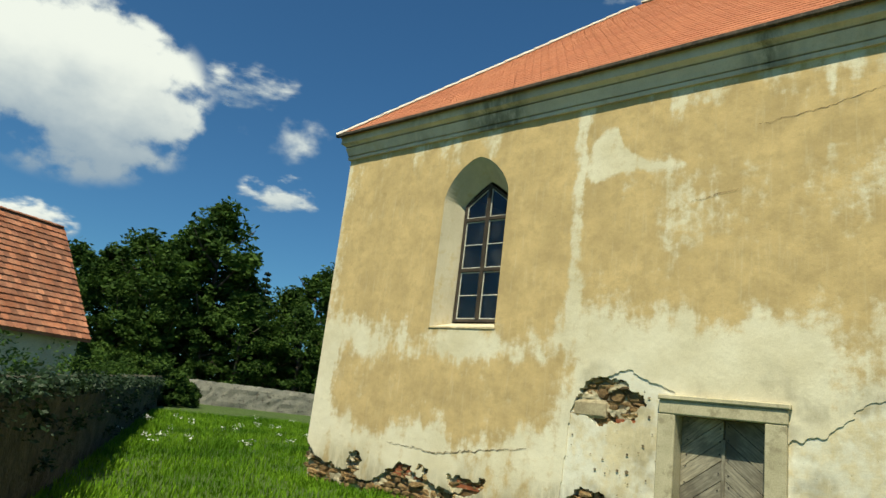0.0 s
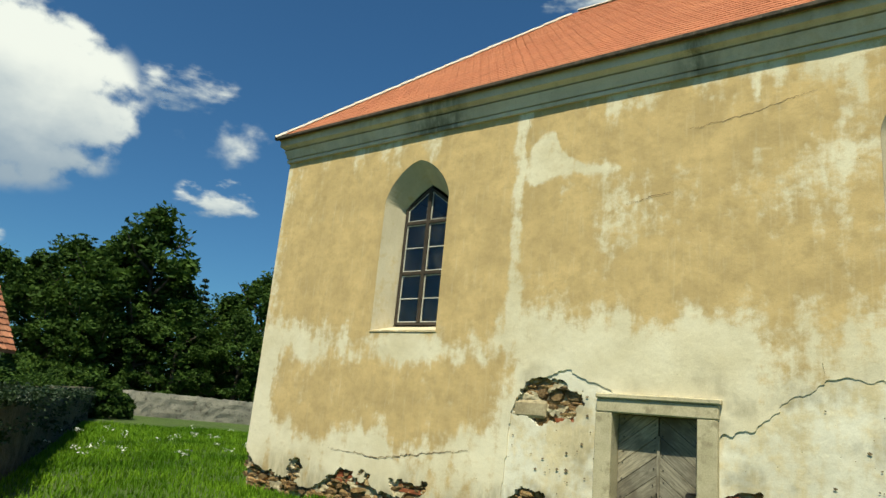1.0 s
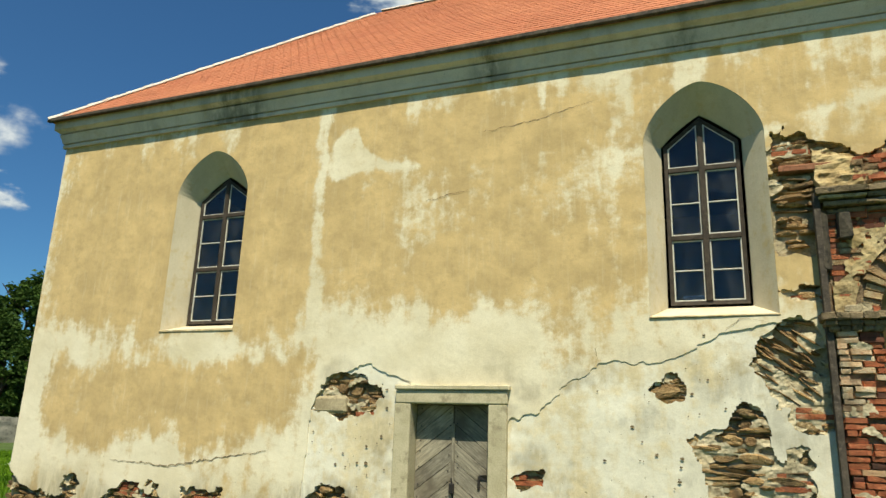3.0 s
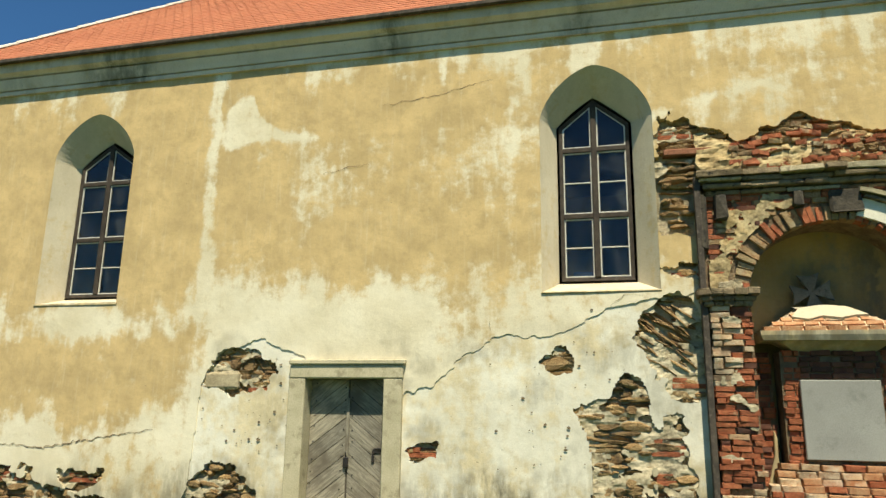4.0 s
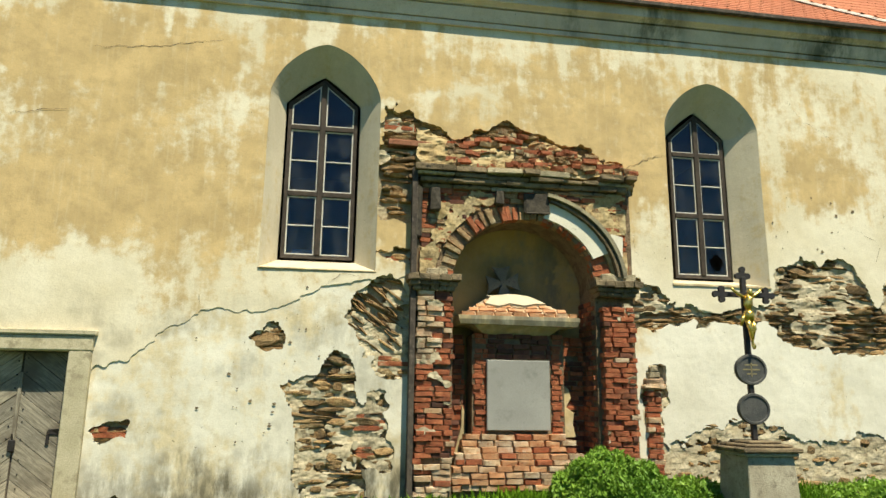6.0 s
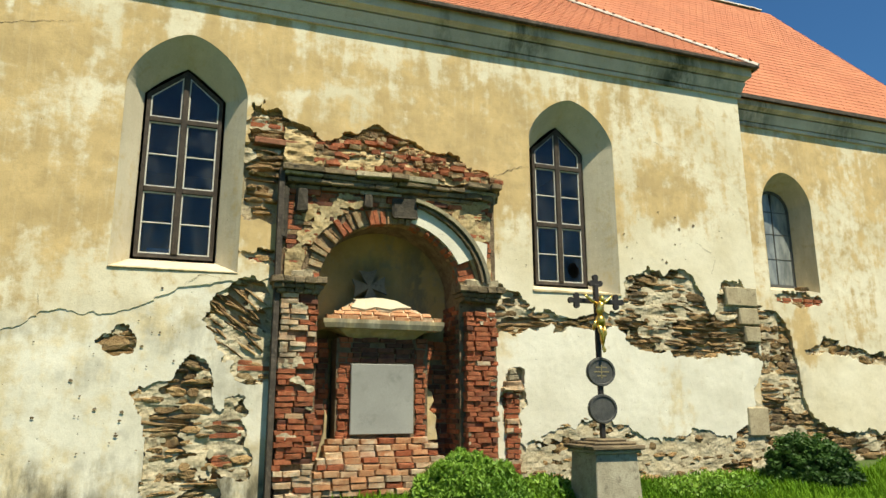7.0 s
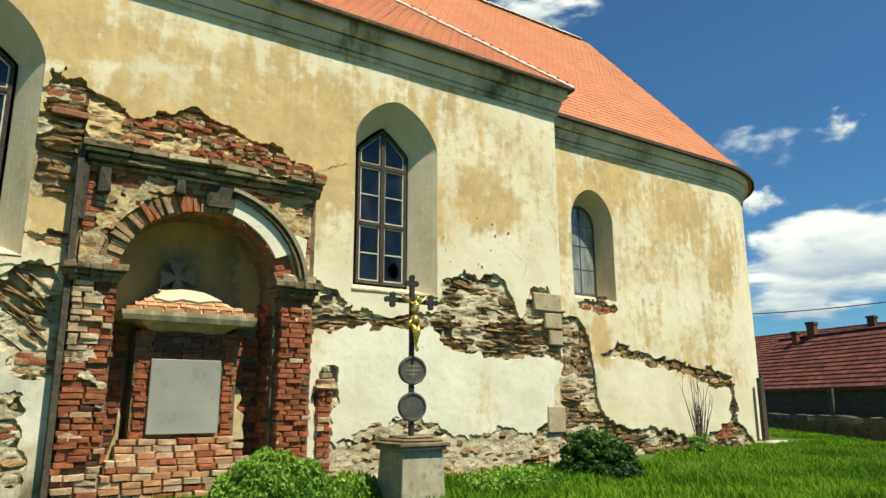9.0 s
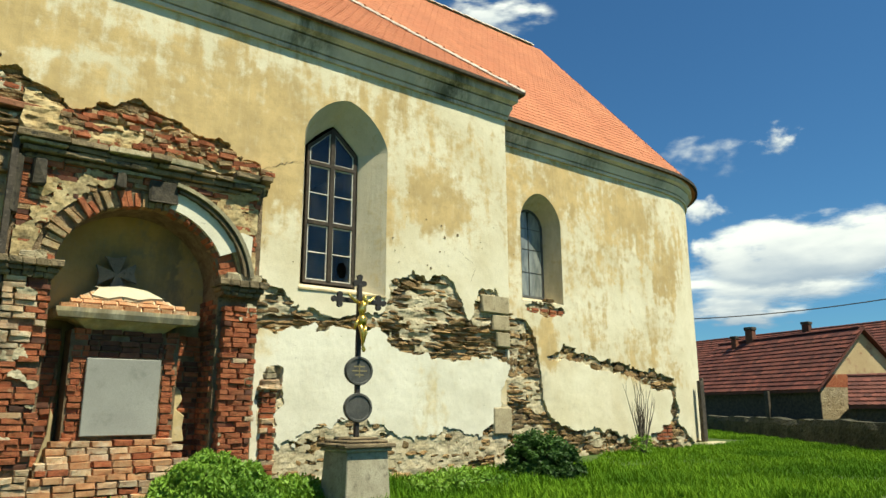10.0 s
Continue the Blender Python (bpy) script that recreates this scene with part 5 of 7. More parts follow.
def ring_outline(t0, t1, r0, r1, n=18, wob=0.0, seed=5):
    r = random.Random(seed)
    inner = [(NX + NA * r0 * math.cos(t), NS + NB * r0 * math.sin(t)) for t in np.linspace(t0, t1, n)]
    outer = [(NX + NA * (r1 + r.uniform(-wob, wob)) * math.cos(t), NS + NB * (r1 + r.uniform(-wob, wob)) * math.sin(t)) for t in np.linspace(t1, t0, n)]
    return inner + outer


flat_attrs(extrude("plaster_fragment", ring_outline(0.42, 1.32, 1.06, 1.30, wob=0.012), FACE - 0.10, FACE - 0.03, WHITE_LIME, arch_ring, "white plaster clinging to the arch"), 0.0, 0.0)
flat_attrs(extrude("plaster_fragment", [(4.55, 3.95), (4.72, 3.62), (4.80, 3.60), (4.82, 3.98), (4.66, 4.02)], FACE - 0.09, FACE - 0.02, WHITE_LIME, arch_ring), 0.0, 0.0)
extrude("arch_moulding", ring_outline(0.12, 1.30, 1.31, 1.345), FACE - 0.16, FACE, WORN_STONE, arch_ring, "dark projecting arch moulding")
extrude("arch_moulding", ring_outline(0.10, 1.35, 1.375, 1.43), FACE - 0.19, FACE, NICHE, arch_ring)

spandrel = thing("niche_spandrel", "weathered brickwork beside and above the arch", "brickwork", (0, 0, 0))
rs = random.Random(77)
z = 3.42
while z < 4.58:
    q = max(0.0, 1 - ((z - NS) / (NB * 1.27)) ** 2)
    hw = NA * 1.27 * math.sqrt(q)
    limed = lambda x, zz: BRICK_CRUSTED if rs.random() < (0.2 if x < 2.6 else 0.45) else (BRICK if rs.random() < 0.75 else BRICK_DARK)
    if hw > 0.05:
        if NX - hw - 2.0 > 0.08:
            brick_course(spandrel, 2.0, NX - hw, z, FACE - 0.06, limed, rs, 0.1)
        if 4.9 - NX - hw > 0.08:
            brick_course(spandrel, NX + hw + (0.14 if z > 3.6 else 0.0), 4.9, z, FACE - 0.06, limed, rs, 0.1)
    else:
        brick_course(spandrel, 2.0, 4.9, z, FACE - 0.06, limed, rs, 0.1)
    z += 0.067

def crust_keep(X, Z):
    ring = np.sqrt(((X - NX) / NA) ** 2 + (np.maximum(Z - NS, 0) / NB) ** 2)
    body = np.minimum(rect(X, Z, 2.0, 4.88, 3.36, 4.56), (ring - 1.26) * 0.9)
    thick_at = np.where(X > 3.3, 0.49, 0.55) - 0.06 * np.exp(-((ring - 1.36) / 0.1) ** 2) + 0.12 * np.exp(-((X - 2.2) ** 2 + (Z - 4.15) ** 2) / 0.12)
    return np.minimum(body, 0.35 * (fbm(X * 3.1, Z * 3.6, 711, 5) - thick_at))


crust = sheet("lime_crust", 1.95, 4.9, 3.3, 4.6, 0.022, crust_keep, nave_place, 0.07, CRUST, None, lambda X, Z: -0.07 + 0.05 * (fbm(X * 7, Z * 9, 720, 5) - 0.5))
crust.parent = spandrel
tagged(crust, "weathered lime crust over the brickwork", kind="stuff")

entab = thing("niche_cornice", "broken layered cornice slabs, black with weathering", "cornice", (0, 0, 0))
for z0, z1, o, x0, x1 in ((4.54, 4.60, 0.10, 2.02, 4.86), (4.605, 4.68, 0.15, 1.98, 4.9), (4.685, 4.74, 0.19, 1.94, 4.94), (4.745, 4.83, 0.26, 1.9, 5.0)):
    x = x0
    while x < x1:
        w = random.uniform(0.22, 0.6)
        w = min(w, x1 - x)
        if random.random() > 0.12 and w > 0.05:
            boxed("slab", (x, x + w - 0.008, FACE - o - random.uniform(-0.05, 0.03), FACE + 0.12, z0 + random.uniform(0, 0.008), z1 - random.uniform(0, 0.008)), WORN_STONE if random.random() < 0.75 else MORTAR, entab, 0.012, jitter=0.01)
        x += w
# black blocks: soot and the shadow hanging below the cornice, in one colour
for x, w, h in ((2.1, 0.16, 0.32), (3.02, 0.1, 0.2), (3.42, 0.34, 0.3), (1.9, 0.1, 0.7)):
    boxed("bracket", (x, x + w, FACE - 0.15, FACE - 0.03, 4.54 - h, 4.54), BLACKENED, entab, 0.02, "crumbling bracket, black for soot and the cornice's hanging shadow", 0.02)
crown = thing("broken_crown", "heap of broken brick and plaster over the niche", "ruined masonry", (0, 0, 0))
def crown_keep(X, Z):
    top = np.interp(X, (1.5, 1.9, 2.5, 3.2, 4.3, 5.15), (5.55, 5.5, 5.2, 5.5, 5.15, 4.9))
    return np.minimum(rect(X, Z, 1.95, 5.05, 4.80, 6), top - Z) + 0.14 * (fbm(X * 5, Z * 7, 410, 4) - 0.5)


crown_mass = sheet("mortar_mass", 1.9, 5.2, 4.75, 5.8, 0.03, crown_keep, nave_place, 0.25, CRUST, None,
                   lambda X, Z: 0.07 - 0.16 * smooth(5.5, 4.82, Z) - 0.16 * (fbm(X * 4, Z * 9, 420, 5) - 0.4))
crown_mass.parent = crown
rc = random.Random(91)
for k in range(190):
    x = rc.uniform(2.3, 5.0)
    top = np.interp(x, (1.5, 1.9, 2.5, 3.2, 4.3, 5.15), (5.55, 5.5, 5.2, 5.5, 5.15, 4.9))
    z = 4.86 + (top - 4.86) * rc.random() ** 1.2
    kind = BRICK if rc.random() < 0.5 else (BRICK_CRUSTED if rc.random() < 0.5 else STONE)
    lay(kind, "brick" if kind is not STONE else "stone", x, FACE + 0.115 - 0.15 * (1 - (z - 4.86) / 0.7) + rc.uniform(-0.03, 0.04), z, rc.uniform(0.08, 0.24), 0.2, rc.uniform(0.05, 0.075), crown, rc.gauss(0, 0.12), rc.gauss(0, 0.2), rc.gauss(0, 0.15))
tagged(boxed("timber", (1.55, 2.28, FACE - 0.02, FACE + 0.12, 5.13, 5.21), surface("red_brown_timber", (0.26, 0.10, 0.05), (0.34, 0.15, 0.08), (0.16, 0.07, 0.04), 10, 60), None, 0.01, jitter=0.006), "red-brown timber end built into the broken wall", "timber")
tagged(boxed("post", (1.875, 1.945, FACE - 0.16, FACE - 0.01, 0.35, 4.78), OLD_WOOD, None, 0.008, jitter=0.006), "dark upright board along the brick pier", "board")

recess = thing("niche_brickwork", "red brick back wall of the lower niche with steps", "brickwork", (0, 0, 0))
rr = random.Random(55)
# dark bricks mixed in at the recess sides: part of the shade is their colour
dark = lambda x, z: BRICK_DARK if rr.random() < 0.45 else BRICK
z = 0.66
while z < 2.62:
    if z > 1.3:
        brick_course(recess, 2.79, 2.98, z, 10.22, lambda x, zz: BRICK, rr, 0.12)
        brick_course(recess, 3.86, 4.02, z, 10.22, lambda x, zz: BRICK, rr, 0.12)
        # every brick above the tablet is a dark one
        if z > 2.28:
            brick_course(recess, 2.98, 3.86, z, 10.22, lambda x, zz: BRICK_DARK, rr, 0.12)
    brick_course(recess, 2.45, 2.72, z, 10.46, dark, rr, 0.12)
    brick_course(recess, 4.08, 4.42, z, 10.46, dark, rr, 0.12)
    z += 0.067
for z, x0, x1, y in ((1.29, 2.66, 4.12, 10.12), (1.21, 2.62, 4.14, 10.10), (1.135, 2.62, 4.16, 10.08), (1.06, 2.5, 4.24, 10.0), (0.985, 2.5, 4.28, 9.98), (0.91, 2.46, 4.34, 9.96), (0.83, 2.46, 4.38, 9.95), (0.755, 2.46, 4.4, 9.94), (0.68, 2.46, 4.4, 9.94)):
    brick_course(recess, x0, x1, z, y, lambda x, zz: BRICK_LIMED if rr.random() < 0.3 else (BRICK_HOOD if rr.random() < 0.65 else BRICK), rr, 0.16, h=0.069)
# brick flank of the niche behind the east pier; its dark bricks deepen the shadow there
z, k = 0.66, 0
while z < 3.1:
    y = 10.0 + (0.0 if k % 2 else 0.12)
    while y < 10.62:
        w = min(0.25, 10.66 - y)
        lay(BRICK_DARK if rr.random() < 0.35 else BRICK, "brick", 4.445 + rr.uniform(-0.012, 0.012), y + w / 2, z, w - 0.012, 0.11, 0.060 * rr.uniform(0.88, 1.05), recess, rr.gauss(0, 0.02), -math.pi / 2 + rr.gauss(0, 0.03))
        y += w
    z, k = z + 0.067, k + 1
boxed("recess_core", (2.44, 2.71, 10.49, 10.6, 0.3, 2.62), JOINT, recess, 0.0)
boxed("recess_core", (4.09, 4.43, 10.49, 10.6, 0.3, 2.62), JOINT, recess, 0.0)
boxed("recess_core", (2.77, 4.04, 10.25, 10.62, 0.3, 2.62), JOINT, recess, 0.0)
boxed("recess_core", (2.64, 4.12, 10.18, 10.4, 1.0, 1.26), JOINT, recess, 0.01)
boxed("recess_core", (2.5, 4.3, 10.03, 10.4, 0.3, 1.03), JOINT, recess, 0.01)
for pts, yy in (([(4.03, 1.27), (4.25, 1.28), (4.21, 1.45), (4.23, 1.6), (4.12, 1.68), (4.19, 1.8), (4.16, 1.92), (4.08, 1.98), (4.03, 1.9)], 10.41), ([(2.58, 1.02), (2.72, 1.0), (2.7, 1.4), (2.71, 1.6), (2.67, 1.7), (2.66, 1.4), (2.58, 1.1)], 10.43)):
    flat_attrs(extrude("plaster_fragment", pts, yy, yy + 0.05, LIME, recess, "lime plaster scrap", 0.008), 0.8, 0.4)
tagged(boxed("stone_tablet", (2.955, 3.815, 10.165, 10.218, 1.375, 2.285), SLATE, None, 0.008), "blank grey stone tablet set in the niche", "tablet")


def hood():
    h = thing("niche_hood", "brick hood with sloping plastered top over the tablet", "hood", (0, 0, 0))
    bm = bmesh.new()
    rows = [[(2.56, 9.99, 2.735), (4.15, 9.99, 2.735), (4.15, 10.5, 2.735), (2.56, 10.5, 2.735)],
            [(2.53, 9.965, 2.80), (4.19, 9.965, 2.80), (4.19, 10.5, 2.80), (2.53, 10.5, 2.80)],
            [(2.53, 9.965, 2.85), (4.19, 9.965, 2.85), (4.19, 10.5, 2.85), (2.53, 10.5, 2.85)]]
    vv = [[bm.verts.new(Vector(p) + Vector((random.uniform(-1, 1), random.uniform(-1, 1), random.uniform(-1, 1))) * 0.006) for p in row] for row in rows]
    for a, b in zip(vv, vv[1:]):
        for i in range(4):
            bm.faces.new((a[i], a[(i + 1) % 4], b[(i + 1) % 4], b[i]))
    bm.faces.new(vv[0][::-1]), bm.faces.new(vv[-1])
    flat_attrs(part("slab", bm, LIME, h, "plastered under-slab"), 0.5, 0.75)
    bm = bmesh.new()
    b4 = [bm.verts.new(p) for p in ((2.56, 9.99, 2.85), (4.16, 9.99, 2.85), (4.16, 10.5, 2.85), (2.56, 10.5, 2.85))]
    t4 = [bm.verts.new(p) for p in ((3.05, 10.24, 3.12), (3.6, 10.24, 3.12), (3.6, 10.5, 3.18), (3.05, 10.5, 3.18))]
    for i in range(4):
        bm.faces.new((b4[i], b4[(i + 1) % 4], t4[(i + 1) % 4], t4[i]))
    bm.faces.new(t4)
    part("top", bm, BRICK_LIMED, h, "sloping limed brick top")
    r = random.Random(9)
    for k in range(4):
        t = k / 4.6
        z, y = 2.885 + 0.245 * max(0, t - 0.06), 9.985 + 0.25 * t
        x, x1 = 2.57 + 0.5 * t, 4.16 - 0.6 * t
        while x < x1 - 0.05:
            w = min(r.uniform(0.12, 0.27), x1 - x)
            lay(BRICK_HOOD if r.random() < (0.8, 0.9, 0.75, 0.4, 0.1)[k] else BRICK_LIMED, "brick", x + w / 2, y + 0.05, z - 0.012, w - 0.01, 0.10, 0.062, h, r.uniform(-0.03, 0.03), 0.0, 0.0 if k == 0 else -0.8)
            x += w
    bm = bmesh.new()
    edge = [(2.92, 10.14, 3.02), (3.10, 10.10, 2.985), (3.26, 10.14, 3.03), (3.45, 10.11, 3.0), (3.62, 10.145, 3.035), (3.76, 10.15, 3.04)]
    low = [bm.verts.new((x, y - 0.03, z + 0.012)) for x, y, z in edge]
    top = [bm.verts.new((3.02 + 0.6 * k / 5, 10.235 + 0.008 * (k % 2), 3.13 + 0.055 * math.sin(math.pi * (k + 0.4) / 5.8))) for k in range(6)]
    rear = [bm.verts.new((3.0 + 0.64 * k / 5, 10.5, 3.20)) for k in range(6)]
    for a, b in ((low, top), (top, rear)):
        for k in range(5):
            bm.faces.new((a[k], a[k + 1], b[k + 1], b[k]))
    rim = [bm.verts.new((v.co.x, v.co.y + 0.03, v.co.z - 0.05)) for v in low]
    for k in range(5):
        bm.faces.new((rim[k], rim[k + 1], low[k + 1], low[k]))
    flat_attrs(part("plaster_cap", bm, LIME, h, "cream plaster left on the crest"), 0.2, 0.15)
    bm = bmesh.new()
    lo = [bm.verts.new(p) for p in ((2.98, 10.28, 2.6), (3.8, 10.28, 2.6), (3.8, 10.5, 2.6), (2.98, 10.5, 2.6))]
    hi = [bm.verts.new(p) for p in ((2.75, 10.06, 2.736), (3.98, 10.06, 2.736), (3.98, 10.5, 2.736), (2.75, 10.5, 2.736))]
    for i in range(4):
        bm.faces.new((lo[i], lo[(i + 1) % 4], hi[(i + 1) % 4], hi[i]))
    bm.faces.new(lo[::-1])
    flat_attrs(part("corbel", bm, LIME, h, "plaster corbel"), 0.5, 0.5)


hood()


def maltese():
    bm = bmesh.new()
    for k in range(4):
        a = k * math.pi / 2 + 0.12
        pts = [(0.03, -0.03), (0.24, -0.13), (0.21, 0.0), (0.24, 0.13), (0.03, 0.03)]
        vs = [bm.verts.new((x * math.cos(a) - z * math.sin(a), 0, x * math.sin(a) + z * math.cos(a))) for x, z in pts]
        f = bm.faces.new(vs)
        ex = bmesh.ops.extrude_face_region(bm, geom=[f])
        bmesh.ops.translate(bm, verts=[v for v in ex["geom"] if isinstance(v, bmesh.types.BMVert)], vec=(0, -0.05, 0))
    box(bm, -0.035, 0.035, -0.05, 0.0, -0.035, 0.035)
    bmesh.ops.recalc_face_normals(bm, faces=bm.faces)
    ob = part("stone_cross", bm, surface("cross_stone", (0.13, 0.125, 0.10), (0.18, 0.165, 0.13), (0.07, 0.065, 0.05), 6, 60), None)
    ob.location = (3.27, 10.56, 3.38)
    tagged(ob, "grey stone cross with flared arms on the niche wall", "cross")


maltese()
stub = thing("pilaster_stub", "narrow stump of a brick pilaster with broken cap", "brickwork", (0, 0, 0))
r = random.Random(4)
z = 0.66
while z < 1.95:
    brick_course(stub, 5.09, 5.31, z, FACE - 0.03, lambda x, zz: BRICK if r.random() < 0.8 else BRICK_LIMED, r, 0.12, gaps=0.0)
    z += 0.067
for k, (x0, x1, z0, z1) in enumerate(((5.04, 5.36, 1.93, 1.99), (5.07, 5.33, 1.995, 2.07), (5.12, 5.28, 2.075, 2.15), (5.15, 5.26, 2.155, 2.24))):
    boxed("cap_stone", (x0, x1, FACE - 0.08 + 0.01 * k, FACE + 0.06, z0, z1), BRICK_LIMED if k < 2 else MORTAR, stub, 0.015, jitter=0.012)
# small chips and pits in the plaster are broken-out scars
scar = bmesh.new()
rp = random.Random(17)
for k in range(130):
    cx, cz = rp.choice(((-4.3, 1.6), (-4.1, 1.3), (-4.2, 1.8), (-3.8, 1.5), (7.6, 4.2), (5.3, 3.9), (-1.4, 1.6), (-0.3, 1.9), (0.2, 2.2), (0.7, 2.8), (8.0, 4.5), (9.0, 4.4), (-3.9, 2.0), (0.1, 1.4)))
    x, z2 = cx + rp.gauss(0, 0.42), cz + rp.gauss(0, 0.32)
    if float(np.minimum(-openings(np.array([x]), np.array([z2])), -losses(np.array([x]), np.array([z2])))[0]) < 0.06 or x > 1.85 and x < 5:
        continue
    yy = FACE + (0.004 if float(lower_coat(np.array([x]), np.array([z2]))[0]) > 0.03 else -0.006)
    m = rp.randint(5, 7)
    rad = rp.choice((0.005, 0.008, 0.012, 0.016, 0.028)) * rp.uniform(0.7, 1.2)
    vs = [scar.verts.new((x + rad * rp.uniform(0.6, 1.2) * math.cos(6.283 * i / m), yy - 0.002, z2 + rad * rp.uniform(0.4, 1.0) * math.sin(6.283 * i / m))) for i in range(m)]
    c = scar.verts.new((x, yy - 0.001, z2))
    for i in range(m):
        scar.faces.new((vs[i], vs[(i + 1) % m], c))
sc = part("plaster_scars", scar, WORN_STONE, lower)
tagged(sc, kind="stuff")


# ------------------------------------------------------------ wayside cross
def wayside_cross():
    X0, Y0, S = 5.80, 8.7, 0.907
    t = thing("wayside_cross", "iron crucifix with two round plaques on a stone pedestal", "crucifix", (X0, Y0, 0.161))
    t.scale = (S, S, S)
    bm = bmesh.new()
    lo, hi = 0.355, 0.315
    for z, w in ((0.3, lo), (1.12, hi)):
        for x, y in ((-w, -w), (w, -w), (w, w), (-w, w)):
            bm.verts.new((x, y, z))
    bm.verts.ensure_lookup_table()
    v = list(bm.verts)
    for i in range(4):
        bm.faces.new((v[i], v[(i + 1) % 4], v[4 + (i + 1) % 4], v[4 + i]))
    bm.faces.new(v[4:])
    bmesh.ops.bevel(bm, geom=list(bm.edges), offset=0.012, segments=1, affect='EDGES')
    part("pedestal", bm, PEDESTAL, t, "tapered stone pedestal")
    for nm, z0, z1, w in (("cap_moulding", 1.12, 1.165, 0.36), ("cap", 1.167, 1.225, 0.40), ("cap_step", 1.227, 1.265, 0.32), ("cap_step", 1.267, 1.30, 0.23)):
        boxed(nm, (-w, w, -w, w, z0, z1), WORN_STONE if nm != "cap_moulding" else PEDESTAL, t, 0.014, "", 0.004)
    boxed("shaft", (-0.035, 0.035, -0.03, 0.03, 1.30, 3.42), IRON, t, 0.008, "black iron upright")
    boxed("crossbar", (-0.27, 0.27, -0.028, 0.028, 3.14, 3.21), IRON, t, 0.008)
    for cx, cz, dx, dz in ((-0.29, 3.175, -1, 0), (0.29, 3.175, 1, 0), (0.0, 3.40, 0, 1)):
        bm = bmesh.new()
        plate = []
        for k in range(44):
            a = 6.2832 * k / 44
            c, q = math.cos(a), math.sin(a)
            rad = 0.0
            for mu, mv, lobe in ((0.0, 0.0, 0.055), (0.085, 0.0, 0.045), (0.0, 0.07, 0.042), (0.0, -0.07, 0.042)):
                b = mu * c + mv * q
                under = b * b - mu * mu - mv * mv + lobe * lobe
                if under > 0:
                    rad = max(rad, b + math.sqrt(under))
            u, v = 0.03 + rad * c, rad * q
            plate.append(bm.verts.new((cx + u * dx + v * dz, -0.022, cz + u * dz + v * dx)))
        face = bm.faces.new(plate)
        ex = bmesh.ops.extrude_face_region(bm, geom=[face])
        bmesh.ops.translate(bm, verts=[w for w in ex["geom"] if isinstance(w, bmesh.types.BMVert)], vec=(0, 0.044, 0))
        bmesh.ops.recalc_face_normals(bm, faces=bm.faces)
        part("finial", bm, IRON, t, "leaf-shaped iron finial")
    for z in (2.19, 1.69):
        bm = bmesh.new()
        prof = ((0.0, -0.045), (0.15, -0.045), (0.158, -0.06), (0.18, -0.06), (0.19, -0.03), (0.18, 0.01), (0.0, 0.02))
        n = 32
        rings = [[bm.verts.new((rad * 1.19 * math.cos(6.2832 * i / n), y, z + rad * 1.06 * math.sin(6.2832 * i / n))) for i in range(n)] for rad, y in prof[1:-1]]
        for a, b in zip(rings, rings[1:]):
            for i in range(n):
                bm.faces.new((a[i], a[(i + 1) % n], b[(i + 1) % n], b[i]))
        bm.faces.new(rings[0]), bm.faces.new(rings[-1][::-1])
        bmesh.ops.recalc_face_normals(bm, faces=bm.faces)
        pl = part("plaque", bm, CAST_IRON, t, "round dark cast-iron plaque")
        if z > 2:
            for k, (w, zz) in enumerate(((0.09, 0.06), (0.12, 0.0), (0.07, -0.055))):
                boxed("inscription_line", (-w, w, -0.049, -0.044, z + zz - 0.009, z + zz + 0.009), surface("faded_gold_line", (0.24, 0.20, 0.11), (0.30, 0.25, 0.13), (0.18, 0.16, 0.1), 20), pl)
            boxed("inscription_line", (-0.008, 0.008, -0.049, -0.044, z - 0.09, z + 0.09), bpy.data.materials["faded_gold_line"], pl)
    return t


wayside_cross()


def limb(bm, pts, seg=8):
    """A round limb through (x, y, z, radius)."""
    rings = []
    for k, (x, y, z, rad) in enumerate(pts):
        a = Vector(pts[max(k - 1, 0)][:3])
        b = Vector(pts[min(k + 1, len(pts) - 1)][:3])
        q = (b - a).to_track_quat('Z', 'Y')
        rings.append([bm.verts.new(Vector((x, y, z)) + q @ Vector((rad * math.cos(6.2832 * i / seg), rad * math.sin(6.2832 * i / seg), 0))) for i in range(seg)])
    for a, b in zip(rings, rings[1:]):
        for i in range(seg):
            bm.faces.new((a[i], a[(i + 1) % seg], b[(i + 1) % seg], b[i]))
    bm.faces.new(rings[0][::-1]), bm.faces.new(rings[-1])


